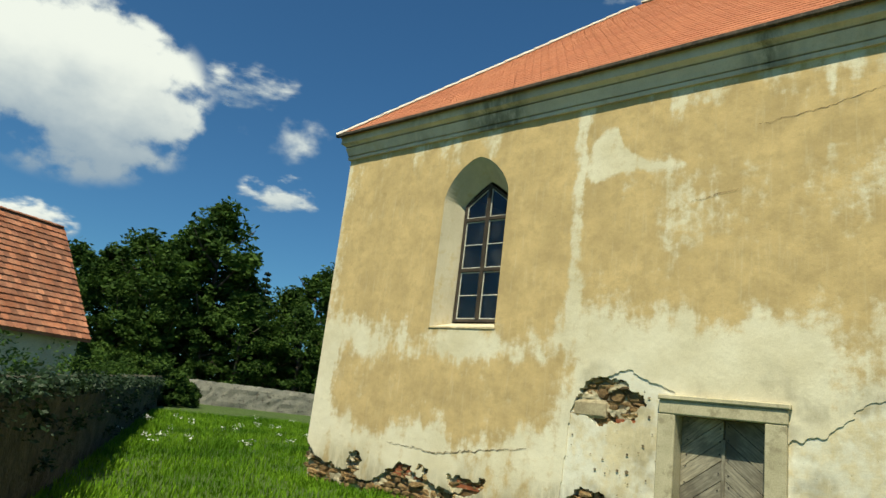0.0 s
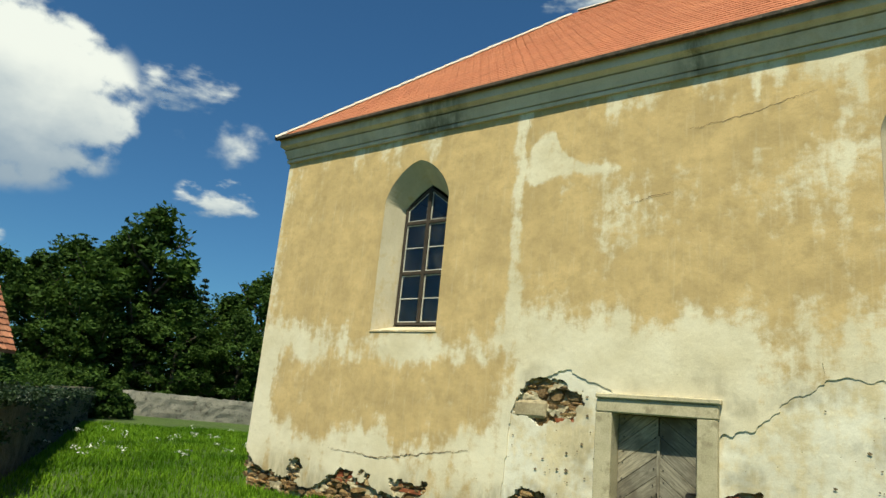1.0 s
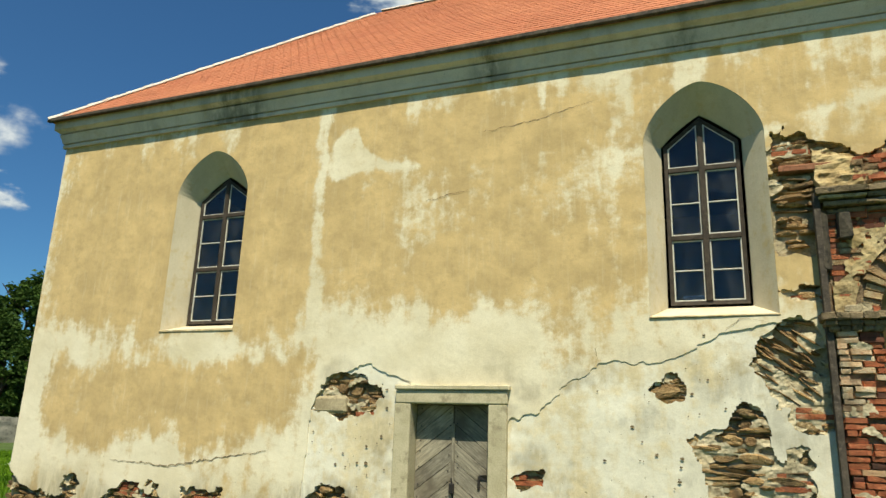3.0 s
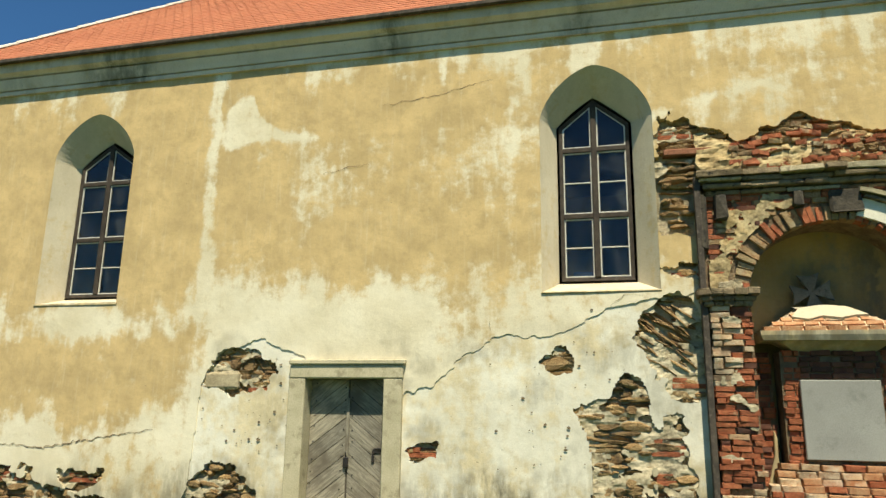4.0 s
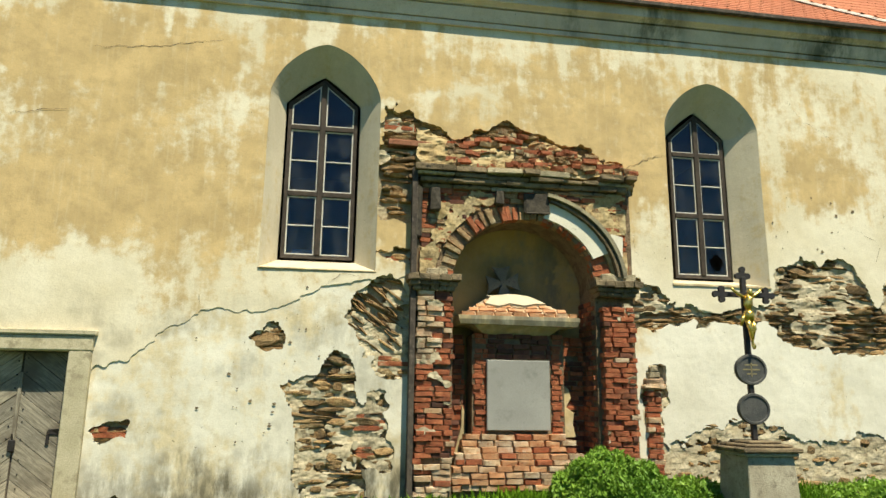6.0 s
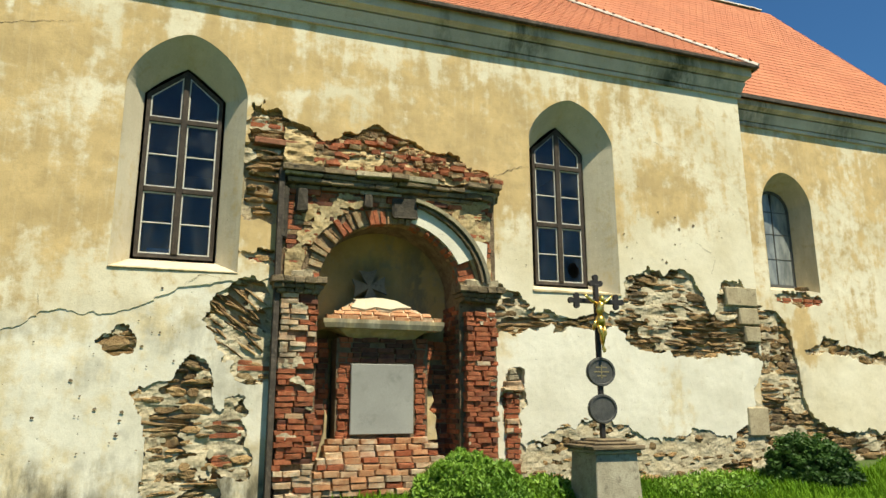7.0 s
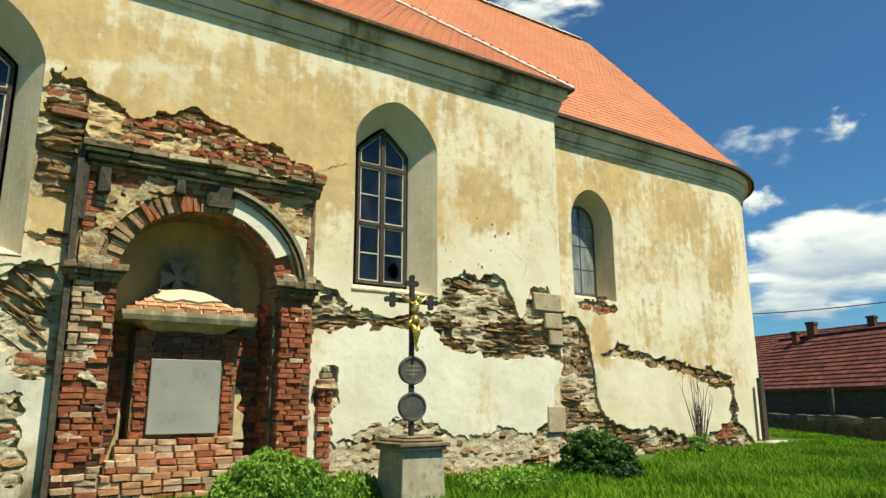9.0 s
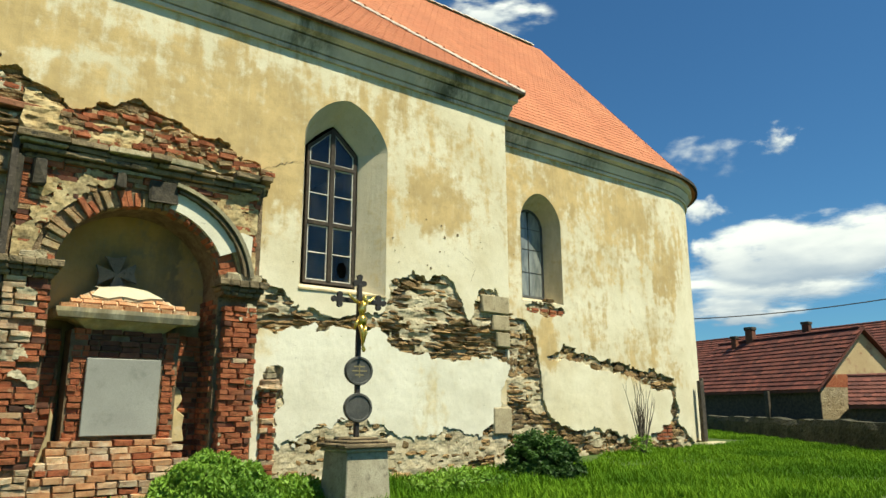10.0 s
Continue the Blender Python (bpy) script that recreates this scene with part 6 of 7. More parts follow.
def gilt_figure():
    bm = bmesh.new()
    limb(bm, [(0.0, 0, 2.98, 0.05), (0.0, 0, 3.06, 0.062), (0.005, 0, 3.15, 0.066), (0.0, 0, 3.2, 0.035)], 10)
    limb(bm, [(0.0, 0.0, 2.86, 0.065), (0.0, 0, 2.93, 0.07), (0.0, 0, 2.99, 0.052)], 10)
    bmesh.ops.create_icosphere(bm, subdivisions=2, radius=0.045, matrix=Matrix.LocRotScale((0.025, -0.02, 3.225), None, (0.85, 0.9, 1.15)))
    for s in (-1, 1):
        limb(bm, [(0.05 * s, 0, 3.16, 0.026), (0.12 * s, 0.005, 3.2, 0.022), (0.19 * s, 0.015, 3.255, 0.018), (0.225 * s, 0.02, 3.29, 0.014)])
    limb(bm, [(-0.025, 0, 2.88, 0.042), (-0.012, -0.04, 2.74, 0.034), (0.005, -0.02, 2.62, 0.025), (0.012, -0.02, 2.53, 0.02), (0.012, -0.05, 2.49, 0.022)])
    limb(bm, [(0.03, 0, 2.88, 0.042), (0.03, -0.045, 2.74, 0.034), (0.015, -0.02, 2.62, 0.025), (0.02, -0.02, 2.54, 0.02), (0.02, -0.05, 2.51, 0.02)])
    limb(bm, [(-0.06, 0, 2.93, 0.02), (-0.10, 0, 2.86, 0.03), (-0.12, 0, 2.78, 0.012)])
    bmesh.ops.recalc_face_normals(bm, faces=bm.faces)
    for f in bm.faces:
        f.smooth = True
    ob = part("gilded_figure", bm, GOLD)
    ob.location = (5.80, 8.7 - 0.078, 0.134)
    ob.scale = (0.907, 0.907, 0.907)
    tagged(ob, "small gilded metal statue fixed to the iron cross", "statue")


gilt_figure()


# ------------------------------------------------------------ plants
def leaf_cloud(name, centres, per, size, material, parent, seed, flat=0.6, droop=0.0):
    """Many small leaves round the clump centres (x, y, z, radius), as one mesh."""
    rng = np.random.default_rng(seed)
    C = np.array(centres, float)
    k = np.repeat(np.arange(len(C)), per)
    d = rng.normal(size=(len(k), 3))
    d /= np.linalg.norm(d, axis=1)[:, None]
    rad = C[k, 3] * rng.random(len(k)) ** 0.45
    P = C[k, :3] + d * rad[:, None] * np.array([1, 1, flat])
    a = rng.normal(size=(len(k), 3))
    a[:, 2] = a[:, 2] * 0.5 - droop
    a /= np.linalg.norm(a, axis=1)[:, None]
    b = np.cross(a, rng.normal(size=(len(k), 3)) + d * 0.5)
    b /= np.linalg.norm(b, axis=1)[:, None]
    s = size * (0.6 + 0.8 * rng.random(len(k)))[:, None]
    V = np.stack([P - a * s, P - b * s * 0.45, P + a * s, P + b * s * 0.45], 1).reshape(-1, 3)
    F = np.arange(len(V)).reshape(-1, 4)
    return raw(name, V.tolist(), F.tolist(), material, parent)


def broad_tree(height, spread, seed, label, slim=1.0):
    r = random.Random(seed)
    t = thing("tree", label, "tree", (0, 0, 0), "trees behind the churchyard wall")
    bm = bmesh.new()
    limb(bm, [(0, 0, -0.3, 0.24), (0.05, 0, height * 0.2, 0.2), (0.15, 0.1, height * 0.5, 0.13), (0.1, 0.05, height * 0.85, 0.04)])
    centres = []
    for k in range(9):
        a = 2.4 * k
        z = height * (0.22 + 0.065 * k)
        L = spread * (0.9 - 0.35 * k / 9)
        tip = (L * math.cos(a), L * math.sin(a), z + height * 0.16)
        limb(bm, [(0.1, 0.05, z, 0.09), (tip[0] * 0.5, tip[1] * 0.5, z + height * 0.06, 0.06), (*tip, 0.02)], 6)
    part("trunk", bm, BARK, t, "grey-brown trunk and limbs")
    n = 95
    for k in range(n):
        u = r.random()
        z = height * (0.12 + 0.86 * u)
        w = spread * (math.sin(math.pi * min(1, 0.18 + 0.80 * u)) ** 0.7) * (1.0 if u < 0.75 else 0.75)
        a, q = r.uniform(0, 6.283), math.sqrt(r.uniform(0.15, 1))
        centres.append((w * q * math.cos(a), w * q * math.sin(a), z + r.uniform(-0.3, 0.3), r.uniform(0.45, 0.95) * spread / 3.2))
    leaf_cloud("crown", centres, 85, 0.17, LEAF, t, seed, 0.7)
    return t


def spruce(height, seed):
    r = random.Random(seed)
    t = thing("spruce_tree", "dark pointed spruce behind the hedge trees", "tree", (0, 0, 0), "trees behind the churchyard wall")
    bm = bmesh.new()
    limb(bm, [(0, 0, -0.3, 0.2), (0, 0, height * 0.5, 0.12), (0, 0, height, 0.02)])
    part("trunk", bm, BARK, t)
    c = []
    z = height * 0.1
    while z < height:
        w = (1 - z / height) * height * 0.22 + 0.05
        m = max(3, int(9 * (1 - z / height) + 3))
        for k in range(m):
            a = 6.283 * k / m + r.uniform(-0.3, 0.3)
            for q in (0.35, 0.7, 1.0):
                c.append((w * q * math.cos(a), w * q * math.sin(a), z - 0.22 * q * w, 0.16 + 0.22 * (1 - z / height)))
        z += height * 0.042
    leaf_cloud("crown", c, 22, 0.12, NEEDLE, t, seed, 0.6, 0.3)
    return t


def at_az(az, dist, eye=(0.77, 0.82)):
    n = math.hypot(az, 1)
    return eye[0] + az / n * dist, eye[1] + dist / n


protos = [broad_tree(10, 3.6, 3, "leafy broad-crowned tree, dark green"), broad_tree(10, 2.9, 8, "leafy tree with an uneven open crown"), broad_tree(10, 3.3, 21, "dense dark green deciduous tree")]
spruce_proto = spruce(10, 6)
spots = ((-3.3, 58, 8.5, 0), (-2.75, 56, 8.0, 2), (-2.48, 57, 8.2, 1), (-2.25, 58, 9.6, 0), (-2.08, 56, 9.2, 2), (-1.93, 58, 10.2, 1), (-1.80, 57, 12.0, 1), (-1.66, 58, 8.8, 2), (-1.42, 58, 7.6, 0), (-1.30, 59, 9.4, 2), (-1.17, 58, 9.8, 0), (-1.02, 60, 10.5, 1), (-2.35, 55, 6.2, 2), (-2.0, 55, 6.6, 0), (-1.78, 55, 5.4, 2), (-1.6, 55, 6.6, 0), (-1.47, 55, 5.2, 1), (-1.35, 55, 6.3, 2), (-1.2, 55, 6.5, 0))
placed = set()
for k, (az, dist, hgt, kind) in enumerate(spots):
    x, y = at_az(az, dist)
    m = pose(x, y, float(ground_z(x, y)) - 0.2, 0, 0, (k * 67) % 360)
    s = 1.27 * hgt / 10.0
    ob = protos[kind]
    if kind not in placed:
        placed.add(kind)
        new_ob = ob
    else:
        new_ob = copy_thing(ob, m)
    new_ob.matrix_basis = m @ Matrix.Diagonal((max(s, 0.72), max(s, 0.72), s, 1))
for k, (az, dist, hgt) in enumerate(((-1.53, 60, 11.4), (-1.565, 63, 10.0), (-1.41, 62, 10.4))):
    x, y = at_az(az, dist)
    ob = spruce_proto if k == 0 else copy_thing(spruce_proto, pose(0, 0, 0))
    ob.matrix_basis = pose(x, y, 0.0, 0, 0, 50 * k) @ Matrix.Diagonal((hgt / 10, hgt / 10, hgt / 10, 1))


def shrub(name, x, y, w, h, material, label, seed, per=55, size=0.035, droop=0.0):
    g = float(ground_z(x, y))
    t = thing(name, label, "bush", (x, y, g))
    r = random.Random(seed)
    bm = bmesh.new()
    for k in range(9):
        a = 0.7 * k
        limb(bm, [(0.03 * math.cos(a), 0.03 * math.sin(a), -0.05, 0.012), (0.25 * w * math.cos(a), 0.25 * w * math.sin(a), h * 0.45, 0.008), (0.4 * w * math.cos(a), 0.4 * w * math.sin(a), h * 0.75, 0.004)], 5)
    tagged(part("stem_tangle", bm, BARK, t), kind="stuff")
    c = []
    for k in range(170):
        a, q = r.uniform(0, 6.283), math.sqrt(r.random())
        top = h * math.sqrt(max(0.05, 1 - q ** 2.4)) * r.uniform(0.86, 1.04)
        z = top * (r.random() ** 0.5)
        c.append((w / 2 * q * math.cos(a), w / 2 * q * math.sin(a), max(0.05, z), 0.11 * max(1.0, w / 1.8)))
    leaf_cloud("foliage", c, per, size, material, t, seed, 0.9, droop)
    return t


shrub("bush", 4.22, 9.2, 1.35, 0.62, BUSH_LEAF, "bright green low bush against the niche foot", 41, 210, 0.028, -1.1)
shrub("bush", 9.35, 9.0, 1.2, 0.72, BOX_LEAF, "rounded dark green box bush beside the cross", 42, 75)
shrub("bush", 7.6, 8.9, 1.5, 0.24, BUSH_LEAF, "low green herbs at the wall foot", 43, 24, 0.034, -1.0)
shrub("bush", 5.3, 9.3, 0.8, 0.28, BUSH_LEAF, "low green herbs at the wall foot", 44, 28, 0.034, -1.0)


# dark scrub before the far churchyard wall
for k, (az, w, h) in enumerate(((-2.5, 5.0, 2.7), (-2.3, 4.5, 2.4), (-2.14, 4.5, 2.6), (-2.0, 4.0, 2.1), (-1.9, 3.0, 1.7))):
    hx, hy = at_az(az, 41 - 1.5 * (k % 2))
    shrub("scrub_bush", hx, hy, w, h, LEAF, "dark green scrub growing against the churchyard wall", 71 + k, 60, 0.13)


def bare_shrub():
    x, y = 13.75, 10.35
    t = thing("bare_shrub", "thin leafless shrub growing at the choir wall", "bush", (x, y, float(ground_z(x, y))))
    r = random.Random(8)
    bm = bmesh.new()
    for k in range(24):
        a, L = r.uniform(-0.42, 0.42), r.uniform(0.8, 1.6)
        b = r.uniform(-0.2, 0.2)
        p = [(0.05 * a, b * 0.1, 0, 0.014), (a * L * 0.45, b * 0.3, L * 0.5, 0.01), (a * L * 0.7 + 0.05 * math.sin(k), b * 0.5, L * 0.8, 0.006), (a * L * 0.75 + 0.08 * math.sin(2 * k), b * 0.5, L, 0.003)]
        limb(bm, p, 5)
        for m in range(3):
            q = p[1 + m % 2]
            limb(bm, [(q[0], q[1], q[2], 0.005), (q[0] + r.uniform(-0.18, 0.18), q[1], q[2] + r.uniform(0.15, 0.35), 0.002)], 4)
    tagged(part("twig_tangle", bm, BARK, t, "grey bare twigs"), kind="stuff")
    leaf_cloud("foliage", [(r.uniform(-0.3, 0.3), r.uniform(-0.15, 0.1), r.uniform(0.05, 0.4), 0.12) for k in range(14)], 25, 0.035, BUSH_LEAF, t, 3)


bare_shrub()


def grass(name, count, xr, yr, seed, hmin, hmax, label, skip):
    rng = np.random.default_rng(seed)
    x, y = rng.uniform(*xr, count), rng.uniform(*yr, count)
    keep = skip(x, y)
    clump = fbm(x * 1.3, y * 1.3, seed, 3)
    keep &= rng.random(count) < 0.35 + clump
    x, y, clump = x[keep], y[keep], clump[keep]
    n = len(x)
    h = (hmin + (hmax - hmin) * rng.random(n)) * (0.5 + clump)
    a, lean = rng.uniform(0, 6.283, n), rng.uniform(0.1, 0.7, n) * h
    w = 0.006 + 0.006 * rng.random(n)
    z = ground_z(x, y) - 0.02
    dx, dy = np.cos(a), np.sin(a)
    b = np.stack([x, y, z], 1)
    side = np.stack([-dy * w, dx * w, 0 * w], 1)
    mid = b + np.stack([dx * lean * 0.35, dy * lean * 0.35, h * 0.6], 1)
    tip = b + np.stack([dx * lean, dy * lean, h], 1)
    V = np.stack([b - side, b + side, mid + side * 0.8, mid - side * 0.8, tip], 1).reshape(-1, 3)
    j = np.arange(n) * 5
    F = np.stack([j, j + 1, j + 2, j + 3], 1).tolist() + np.stack([j + 3, j + 2, j + 4], 1).tolist()
    ob = raw(name, V.tolist(), F, GRASS)
    return tagged(ob, label, "grass", kind="stuff")


outside = lambda x, y: ~((x > WALL_W) & (x < WALL_E) & (y > FACE - 0.02)) & ~((x >= WALL_E) & (x < APSE_X + APSE_R) & (y > CHOIR_Y - 0.05))
grass("meadow_grass", 130000, (-28, -7.0), (3.5, 22), 1, 0.07, 0.19, "long green meadow grass", lambda x, y: outside(x, y) & (0.5 * (x + 5.0) + 0.87 * (y - 1.7) > 0.3))
grass("meadow_grass", 170000, (9.0, 24), (5.0, 16), 2, 0.05, 0.13, "mown green grass in front of the apse", lambda x, y: outside(x, y) & (y < 0.6 * x + 3))
grass("meadow_grass", 60000, (3.0, 11), (5.5, 10), 4, 0.06, 0.2, "rough grass before the cross", outside)
grass("wall_foot_grass", 9000, (-11.5, 10.5), (9.3, 10.0), 3, 0.05, 0.15, "grass along the wall foot", outside)
rngf = np.random.default_rng(77)
fl = [(x, y, float(ground_z(x, y)) + rngf.uniform(0.2, 0.5), 0.12) for x, y in zip(rngf.uniform(-21, -12, 60), rngf.uniform(8, 17, 60))]
tagged(leaf_cloud("meadow_flowers", fl, 9, 0.03, BLOSSOM, None, 5), "scattered white meadow flowers", "flowers", kind="stuff")


# ------------------------------------------------------------ churchyard walls and houses
def stone_wall(name, a, b, ha, hb, thick, material, label, wob=0.05):
    """A low wall from a to b with an uneven top; ha and hb are the heights of its top over datum."""
    a, b = Vector((*a, 0)), Vector((*b, 0))
    d = (b - a)
    n = int(d.length / 0.3)
    nrm = Vector((-d.y, d.x, 0)).normalized()
    rows = 7
    verts, faces = [], []
    for i in range(n + 1):
        t = i / n
        c = a + d * t
        g = float(ground_z(c.x, c.y)) - 0.3
        top = ha + (hb - ha) * t + 0.07 * noise.noise((t * 40, 1, 1)) + 0.05 * noise.noise((t * 150, 3, 1))
        for side in (-1, 1):
            for k in range(rows):
                z = g + (top - g) * k / (rows - 1)
                o = thick / 2 + wob * noise.noise((c.x * 2.1, c.y * 2.1 + 20 * side, z * 3.3)) - (0.05 if k == rows - 1 else 0)
                p = c + nrm * side * o
                verts.append((p.x, p.y, z))
    m = 2 * rows
    for i in range(n):
        for s in range(2):
            for k in range(rows - 1):
                q = i * m + s * rows + k
                faces.append((q, q + 1, q + 1 + m, q + m) if s else (q, q + m, q + 1 + m, q + 1))
        faces.append((i * m + rows - 1, (i + 1) * m + rows - 1, (i + 1) * m + 2 * rows - 1, i * m + 2 * rows - 1))
    return tagged(raw(name, verts, faces, material), label, "churchyard wall", kind="structure")


LW0, LW1 = (-5.0, 1.7), (-39.3, 21.3)
stone_wall("churchyard_wall", LW0, LW1, 1.72, 1.95, 0.5, SHADED_FIELDSTONE, "old overgrown fieldstone churchyard wall, its shade darkened into the colour")
stone_wall("churchyard_wall", (-42.5, 19.5), (-36, 38.0), 1.97, 1.97, 0.5, CHURCHYARD, "low grey rendered churchyard wall below the trees")
stone_wall("churchyard_wall", (12.0, -3.0), (28.0, 22.2), 1.25, 1.5, 0.4, SHADED_FIELDSTONE, "low stone wall edging the grass, shade in its dark colour")


def gable_house(name, label, a, b, half, eave_z, ridge_z, base_z, wall_mat, roof_mat, over=0.35, seed=1, row=0.33, tile_w=0.3, chimneys=()):
    """A house with its front eave from a to b, seen from the left of that line; half: half its depth."""
    A, B = Vector((*a, 0)), Vector((*b, 0))
    along = (B - A).normalized()
    L = (B - A).length
    back_v = Vector((-along.y, along.x, 0))
    if back_v.dot(A) < 0:
        back_v = -back_v
    h = thing(name, label, "house", (0, 0, 0))
    P = lambda u, v, z: tuple(A + along * u + back_v * v + Vector((0, 0, z)))
    v = [P(0, over, base_z), P(L, over, base_z), P(L, 2 * half - over, base_z), P(0, 2 * half - over, base_z)]
    v += [P(0, over, eave_z + 0.1), P(L, over, eave_z + 0.1), P(L, 2 * half - over, eave_z + 0.1), P(0, 2 * half - over, eave_z + 0.1), P(0, half, ridge_z - 0.15), P(L, half, ridge_z - 0.15)]
    raw("wall", v, [(0, 1, 5, 4), (2, 3, 7, 6), (1, 2, 6, 9, 5), (3, 0, 4, 8, 7)], wall_mat, h)
    o = 0.25
    rise = ridge_z - eave_z
    for s, nm in ((0, "roof"), (1, "roof")):
        vv = 0 if s == 0 else 2 * half
        q = [P(-o, vv, eave_z), P(L + o, vv, eave_z), P(L + o, half, ridge_z), P(-o, half, ridge_z)]
        q += [(x, y, z - 0.12) for x, y, z in q]
        raw("roof", q, [(0, 1, 2, 3), (7, 6, 5, 4), (0, 4, 5, 1), (1, 5, 6, 2), (2, 6, 7, 3), (3, 7, 4, 0)], roof_mat, h)
    upv = (back_v * half + Vector((0, 0, rise)))
    sl = upv.length
    tile_rows("roof_tiles", A + along * -o + Vector((0, 0, eave_z + 0.01)), along, upv.normalized(), sl, tile_w, row, roof_mat, h, lambda t: 0.0, lambda t: L + 2 * o, 0.045, seed)
    ridge_line("ridge_tiles", P(-o, half, ridge_z), P(L + o, half, ridge_z), h, 0.4, 0.12, roof_mat)
    for u, vv, w, hh in chimneys:
        c = new("chimney")
        c.parent = h
        cz = ridge_z - abs(vv - half) * rise / half
        p = Vector(P(u, vv, 0))
        boxed("stack", (p.x - w, p.x + w, p.y - w, p.y + w, cz - 0.4, cz + hh), BRICK_DARK, c, 0.02)
        boxed("chimney_cap", (p.x - w * 1.2, p.x + w * 1.2, p.y - w * 1.2, p.y + w * 1.2, cz + hh, cz + hh + 0.18), OLD_WOOD, c, 0.02)
    return h, P, L


hb, P, L = gable_house("barn", "low barn with a dark red tiled roof and patched gable", (38.7, 26.0), (35.6, 16.8), 3.4, 2.5, 5.55, 0.3, OLD_WOOD, DARK_TILE, seed=5, chimneys=((2.4, 3.4, 0.22, 0.6), (1.5, 3.0, 0.16, 0.5)))
q = [P(L + 0.004, 0.9, 3.2), P(L + 0.004, 5.9, 3.2), P(L + 0.004, 3.4, 5.3)]
raw("gable_plaster", [(x, y, z) for x, y, z in q], [(0, 1, 2)], GABLE_OCHRE, hb)
q = [P(L + 0.006, 0.4, 2.62), P(L + 0.006, 6.4, 2.62), P(L + 0.006, 5.86, 3.24), P(L + 0.006, 0.95, 3.24)]
raw("brick_band", q, [(0, 1, 2, 3)], BRICK, hb)
q = [P(L + 0.006, 0.37, 0.3), P(L + 0.006, 6.43, 0.3), P(L + 0.006, 6.4, 2.616), P(L + 0.006, 0.4, 2.616)]
raw("gable_stonework", q, [(0, 1, 2, 3)], surface("gable_stone", (0.33, 0.25, 0.14), (0.44, 0.35, 0.21), (0.13, 0.095, 0.055), 3.5, 12, 0.95, bump=1.0, dist=0.05), hb)
boxed("post", (35.9, 36.1, 19.2, 19.4, 0.6, 2.5), OLD_WOOD, hb)
gable_house("shed", "shed with a low dull red roof beside the barn", (34.0, 14.4), (37.0, 6.0), 2.2, 1.75, 3.1, 0.2, OLD_WOOD, DARK_TILE, seed=6)
gable_house("farmhouse", "farmhouse roof rising behind the barn", (52.0, 40.0), (47.0, 14.0), 4.5, 3.8, 7.2, 0.3, HOUSE_WALL, DARK_TILE, seed=7, chimneys=((14.5, 4.2, 0.25, 0.6),))
ax, ay = at_az(-2.56, 36)
bx, by = at_az(-3.75, 33.2)
gable_house("cottage", "cottage with a steep worn orange tile roof and cream walls", (bx, by), (ax, ay), 3.6, 1.97 + 0.032 * 36, 1.97 + 0.168 * 38.5, 0.0, HOUSE_WALL, OLD_TILE, seed=9, over=0.5)


# ------------------------------------------------------------ downpipe end, cable
xp, yp, _ = choir_place(STRAIGHT + 0.95, 0, -0.16)
dp = thing("leaning_boards", "dark boards standing upright against the apse foot", "boards", (float(xp), float(yp), float(ground_z(xp, yp))))
boxed("board", (-0.06, 0.06, -0.05, 0.05, -0.1, 1.55), OLD_WOOD, dp, 0.01)
boxed("board", (0.08, 0.15, -0.02, 0.06, -0.1, 1.62), OLD_WOOD, dp, 0.01)
fs = boxed("foot_stone", (float(xp) - 0.25, float(xp) + 0.6, float(yp) - 0.25, float(yp) + 0.2, float(ground_z(xp, yp)) - 0.1, float(ground_z(xp, yp)) + 0.1), SANDSTONE, None, 0.05, jitter=0.02)
tagged(fs, "pale flat stone lying at the apse foot", "stone")
cu = bpy.data.curves.new("cable", 'CURVE')
cu.dimensions, cu.bevel_depth = '3D', 0.02
sp = cu.splines.new('POLY')
sp.points.add(24)
pa, pb = Vector((1.06 + 0.80 * 32, 0.89 + 0.60 * 32, 1.675 + 0.118 * 32)), Vector((1.06 + 0.95 * 30, 0.89 + 0.30 * 30, 1.675 + 0.131 * 30))
for k in range(25):
    t = k / 24
    p = pa.lerp(pb, t)
    sp.points[k].co = (p.x, p.y, p.z - 0.25 * (1 - (2 * t - 1) ** 2), 1)
cu.materials.append(OLD_WOOD)
tagged(new("overhead_cable", cu), "thin dark overhead cable against the sky", "cable")


# ivy and weeds on the shaded churchyard wall
ri = random.Random(61)
ivy = []
for k in range(260):
    t = ri.random() ** 1.4
    x, y = LW0[0] + (LW1[0] - LW0[0]) * t, LW0[1] + (LW1[1] - LW0[1]) * t
    z = ri.choice((1.68, 1.72, ri.uniform(0.5, 1.6)))
    ivy.append((x + 0.14, y + 0.25, z, ri.uniform(0.12, 0.3)))
tagged(leaf_cloud("wall_ivy", ivy, 40, 0.045, NEEDLE, None, 62, 0.8), "dark ivy and weeds over the shaded wall", "ivy", kind="stuff")
weeds = []
for k in range(60):
    t = ri.uniform(0.1, 1.0)
    x, y = LW0[0] + (LW1[0] - LW0[0]) * t, LW0[1] + (LW1[1] - LW0[1]) * t
    weeds.append((x - 0.5, y - 0.9, ri.uniform(1.5, 2.2), ri.uniform(0.2, 0.4)))
tagged(leaf_cloud("tall_weeds", weeds, 60, 0.05, LEAF, None, 63, 1.3), "tall pale weeds behind the churchyard wall", "weeds", kind="stuff")


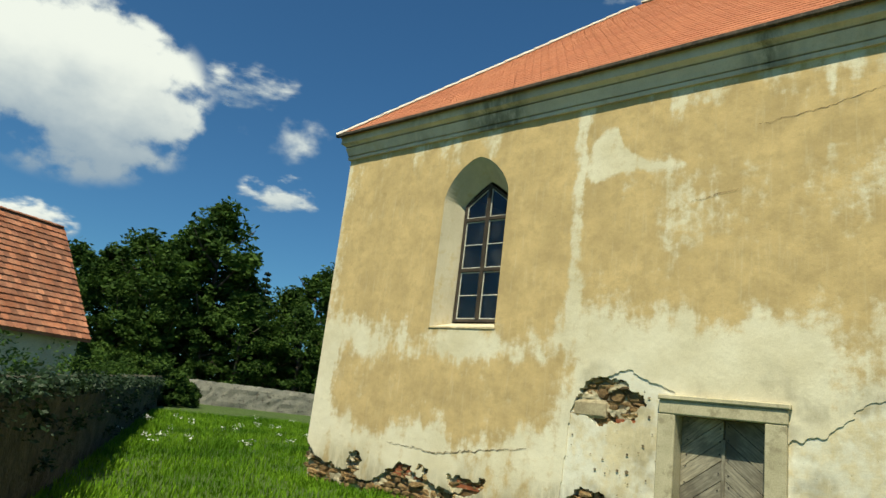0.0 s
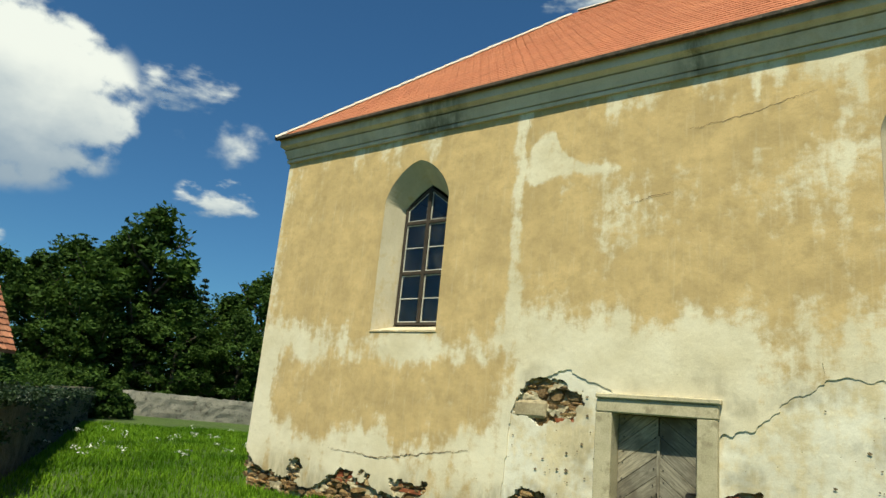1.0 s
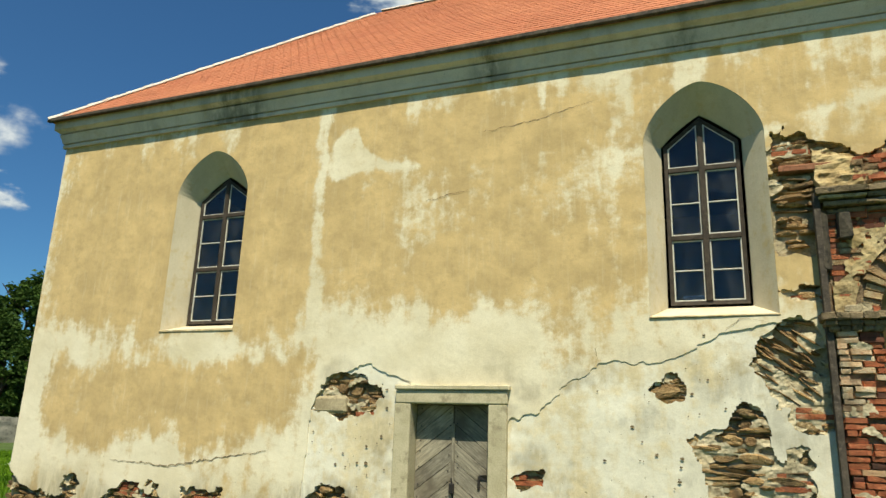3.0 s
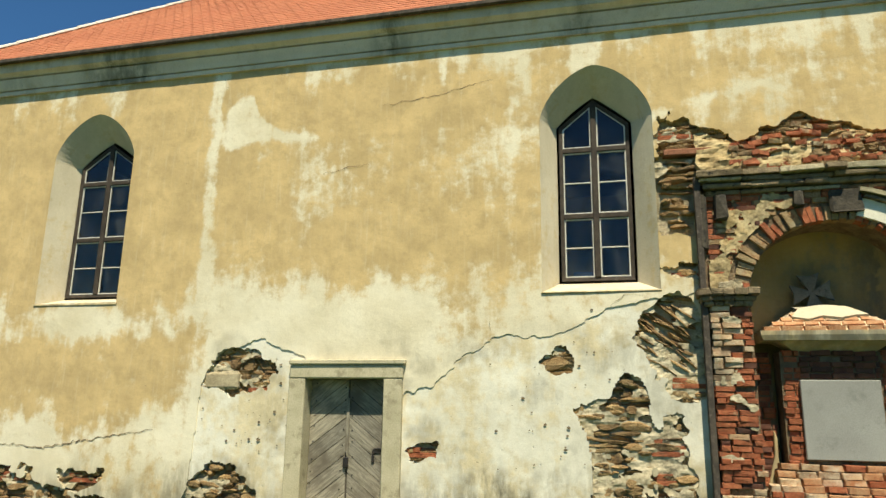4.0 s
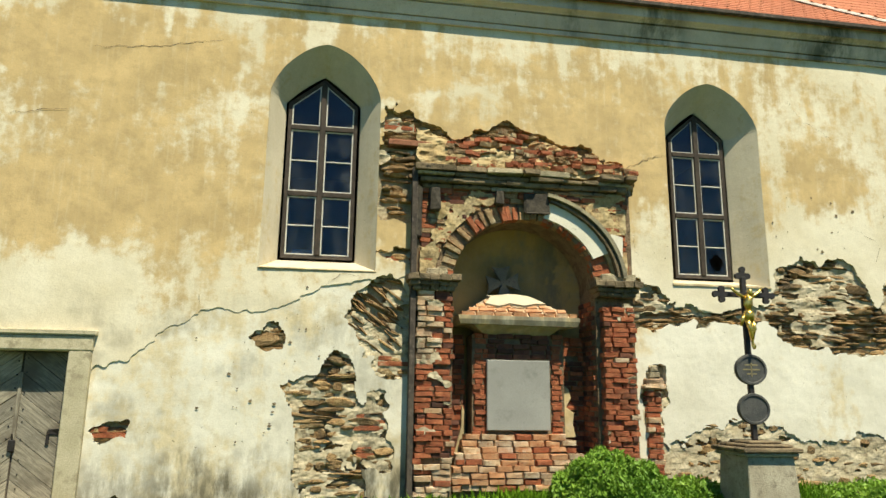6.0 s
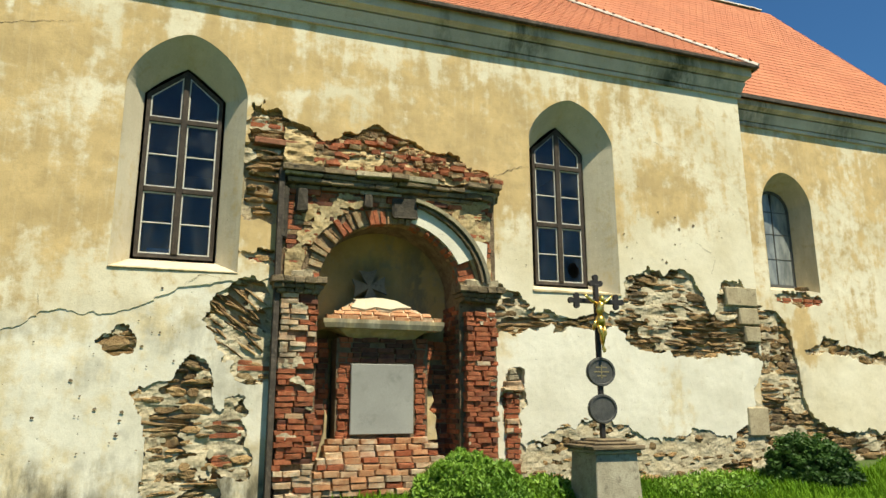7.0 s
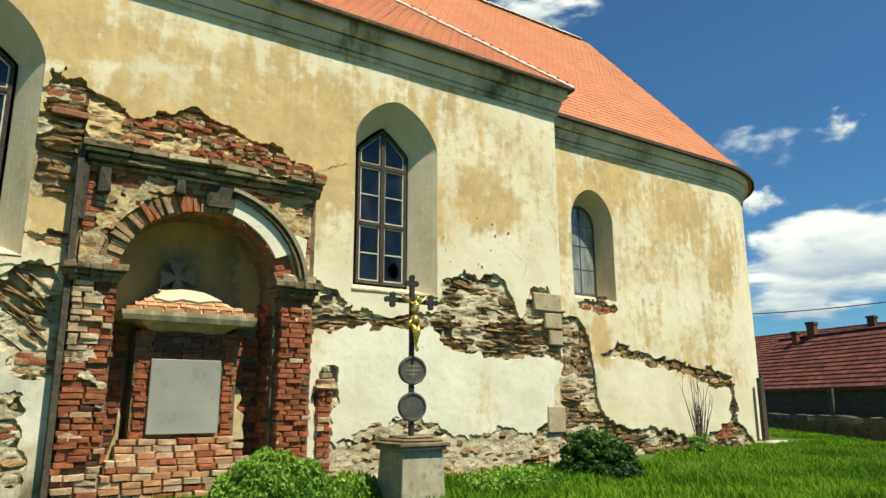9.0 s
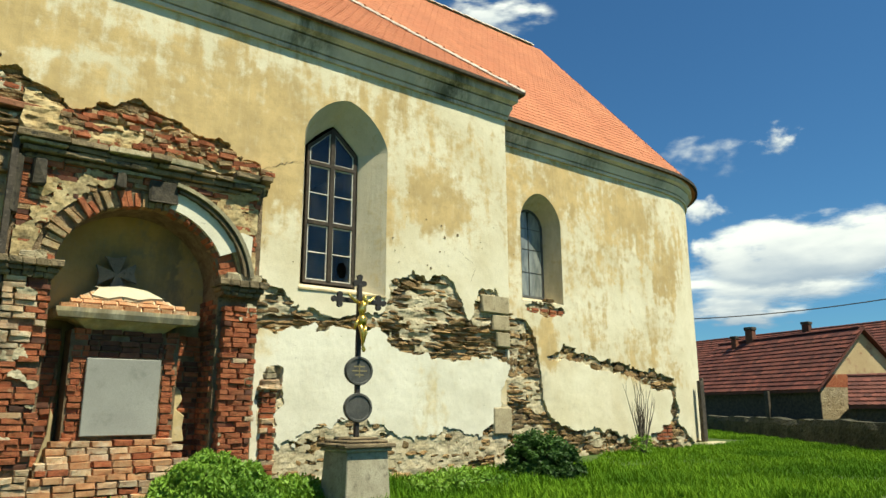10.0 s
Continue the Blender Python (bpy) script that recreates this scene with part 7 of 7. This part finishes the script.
def crack(pts, width, seed, y):
    """A fine jagged crack in the plaster between the given corners."""
    r = random.Random(seed)
    line = []
    for (x0, z0), (x1, z1) in zip(pts, pts[1:]):
        n = max(3, int(math.hypot(x1 - x0, z1 - z0) / 0.05))
        for i in range(n):
            t = i / n
            line.append((x0 + (x1 - x0) * t + r.gauss(0, 0.012), z0 + (z1 - z0) * t + r.gauss(0, 0.012)))
    line.append(pts[-1])
    bm = bmesh.new()
    prev = None
    for i, (x, z) in enumerate(line):
        w = width * (0.35 + 0.65 * math.sin(math.pi * (i + 0.5) / len(line))) * r.uniform(0.4, 1.2) / 2
        a, b = bm.verts.new((x - w * 0.6, y, z + w)), bm.verts.new((x + w * 0.6, y, z - w))
        if prev:
            bm.faces.new((prev[0], prev[1], b, a))
        prev = (a, b)
    return part("crack", bm, WORN_STONE, upper)


for k, (pts, w) in enumerate(((((0.8, 3.2), (1.0, 3.34), (1.25, 3.3)), 0.012), (((-3.2, 5.2), (-2.8, 5.28), (-2.5, 5.3)), 0.012), (((-2.3, 6.2), (-1.5, 6.28), (-0.7, 6.45)), 0.014), (((-0.75, 3.0), (-0.72, 2.86)), 0.02),
                             (((-8.6, 1.3), (-7.4, 1.25), (-6.4, 1.42), (-5.6, 1.55)), 0.03), (((7.5, 6.4), (7.8, 6.0), (8.3, 5.7)), 0.012), (((8.55, 4.3), (8.9, 4.1), (8.8, 3.8)), 0.014), (((4.9, 5.0), (5.3, 5.2), (5.58, 5.25)), 0.02),
                             (((-4.95, 6.97), (-4.9, 6.7)), 0.015), (((5.0, 4.1), (5.05, 3.8), (5.2, 3.6)), 0.014))):
    crack(pts, w * 0.55, 500 + k, FACE - 0.0075)


# ------------------------------------------------------------ clouds, far off
def cloud_material(seed, density, wisp):
    m = bpy.data.materials.new("cloud")
    m.use_nodes = True
    nt = m.node_tree
    nt.nodes.clear()
    N = nt.nodes.new
    co = N("ShaderNodeTexCoord").outputs["Object"]
    nz = N("ShaderNodeTexNoise")
    nz.noise_dimensions = '4D'
    nz.inputs["W"].default_value, nz.inputs["Scale"].default_value, nz.inputs["Detail"].default_value, nz.inputs["Roughness"].default_value = seed * 3.7, 1.7, 8, 0.52
    nt.links.new(co, nz.inputs["Vector"])
    ln = N("ShaderNodeVectorMath")
    ln.operation = 'LENGTH'
    nt.links.new(co, ln.inputs[0])

    def mth(op, a, b):
        q = N("ShaderNodeMath")
        q.operation = op
        for s, v in zip(q.inputs, (a, b)):
            if isinstance(v, float):
                s.default_value = v
            else:
                nt.links.new(v, s)
        return q.outputs[0]

    def rng(v, a, b, lo, hi):
        q = N("ShaderNodeMapRange")
        q.interpolation_type = 'SMOOTHSTEP'
        nt.links.new(v, q.inputs[0])
        for i, x in zip((1, 2, 3, 4), (a, b, lo, hi)):
            q.inputs[i].default_value = x
        return q.outputs[0]
    body = mth('ADD', mth('MULTIPLY', mth('SUBTRACT', nz.outputs["Fac"], 0.5), 2.6), mth('SUBTRACT', density, mth('MULTIPLY', ln.outputs["Value"], 0.95)))
    alpha = mth('MULTIPLY', rng(body, 0.0, wisp, 0.0, 1.0), rng(ln.outputs["Value"], 0.8, 0.99, 1.0, 0.0))
    sep = N("ShaderNodeSeparateXYZ")
    nt.links.new(co, sep.inputs[0])
    shade = rng(mth('ADD', mth('MULTIPLY', sep.outputs[1], 0.7), mth('MULTIPLY', nz.outputs["Fac"], 1.0)), 0.0, 0.85, 0.0, 1.0)
    mx = N("ShaderNodeMix")
    mx.data_type = 'RGBA'
    nt.links.new(shade, mx.inputs[0])
    mx.inputs[6].default_value, mx.inputs[7].default_value = (0.26, 0.33, 0.44, 1), (0.72, 0.74, 0.76, 1)
    em, tr, ms = N("ShaderNodeEmission"), N("ShaderNodeBsdfTransparent"), N("ShaderNodeMixShader")
    nt.links.new(mx.outputs[2], em.inputs["Color"])
    nt.links.new(alpha, ms.inputs[0]), nt.links.new(tr.outputs[0], ms.inputs[1]), nt.links.new(em.outputs[0], ms.inputs[2])
    nt.links.new(ms.outputs[0], N("ShaderNodeOutputMaterial").inputs[0])
    return m


def cloud(k, way, wide, high, density=0.62, wisp=0.5):
    """A cloud in the backdrop of the sky, far off; wide and high in thousandths of its distance."""
    D = 1300.0 + 70.0 * k
    d = Vector(way).normalized()
    bm = bmesh.new()
    bmesh.ops.create_grid(bm, x_segments=1, y_segments=1, size=1.0)
    ob = part("backdrop_cloud", bm, cloud_material(k + 1, density, wisp))
    ob.matrix_world = look(d * D, (0, 0, 0)) @ Matrix.Diagonal((wide * D / 2000, high * D / 2000, 1, 1))
    ob.visible_shadow = False
    tagged(ob, "white fair-weather cloud far off in the sky", "cloud", kind="structure")


for k, row in enumerate((((-0.900, 0.28, 0.335), 345, 260, 0.9, 0.3), ((-0.806, 0.446, 0.389), 170, 80, 0.62, 0.8), ((-0.785, 0.513, 0.335), 190, 130, 0.45, 1.0), ((-0.806, 0.532, 0.261), 140, 70, 0.7, 0.6),
                         ((-0.949, 0.268, 0.167), 130, 60, 0.9, 0.5), ((-0.393, 0.727, 0.562), 160, 70, 0.7, 0.6), ((0.569, 0.647, 0.515), 220, 80, 0.75, 0.6), ((0.905, 0.38, 0.196), 350, 130, 0.88, 0.4),
                         ((0.878, 0.455, 0.150), 420, 90, 0.8, 0.6), ((0.852, 0.406, 0.331), 90, 60, 0.6, 0.8), ((0.818, 0.483, 0.322), 170, 90, 0.45, 1.0), ((0.827, 0.5, 0.258), 100, 70, 0.65, 0.7),
                         ((0.839, 0.506, 0.199), 110, 70, 0.8, 0.6), ((0.864, 0.487, 0.124), 200, 60, 0.85, 0.5), ((0.96, 0.24, 0.13), 260, 80, 0.7, 0.6))):
    cloud(k, *row)
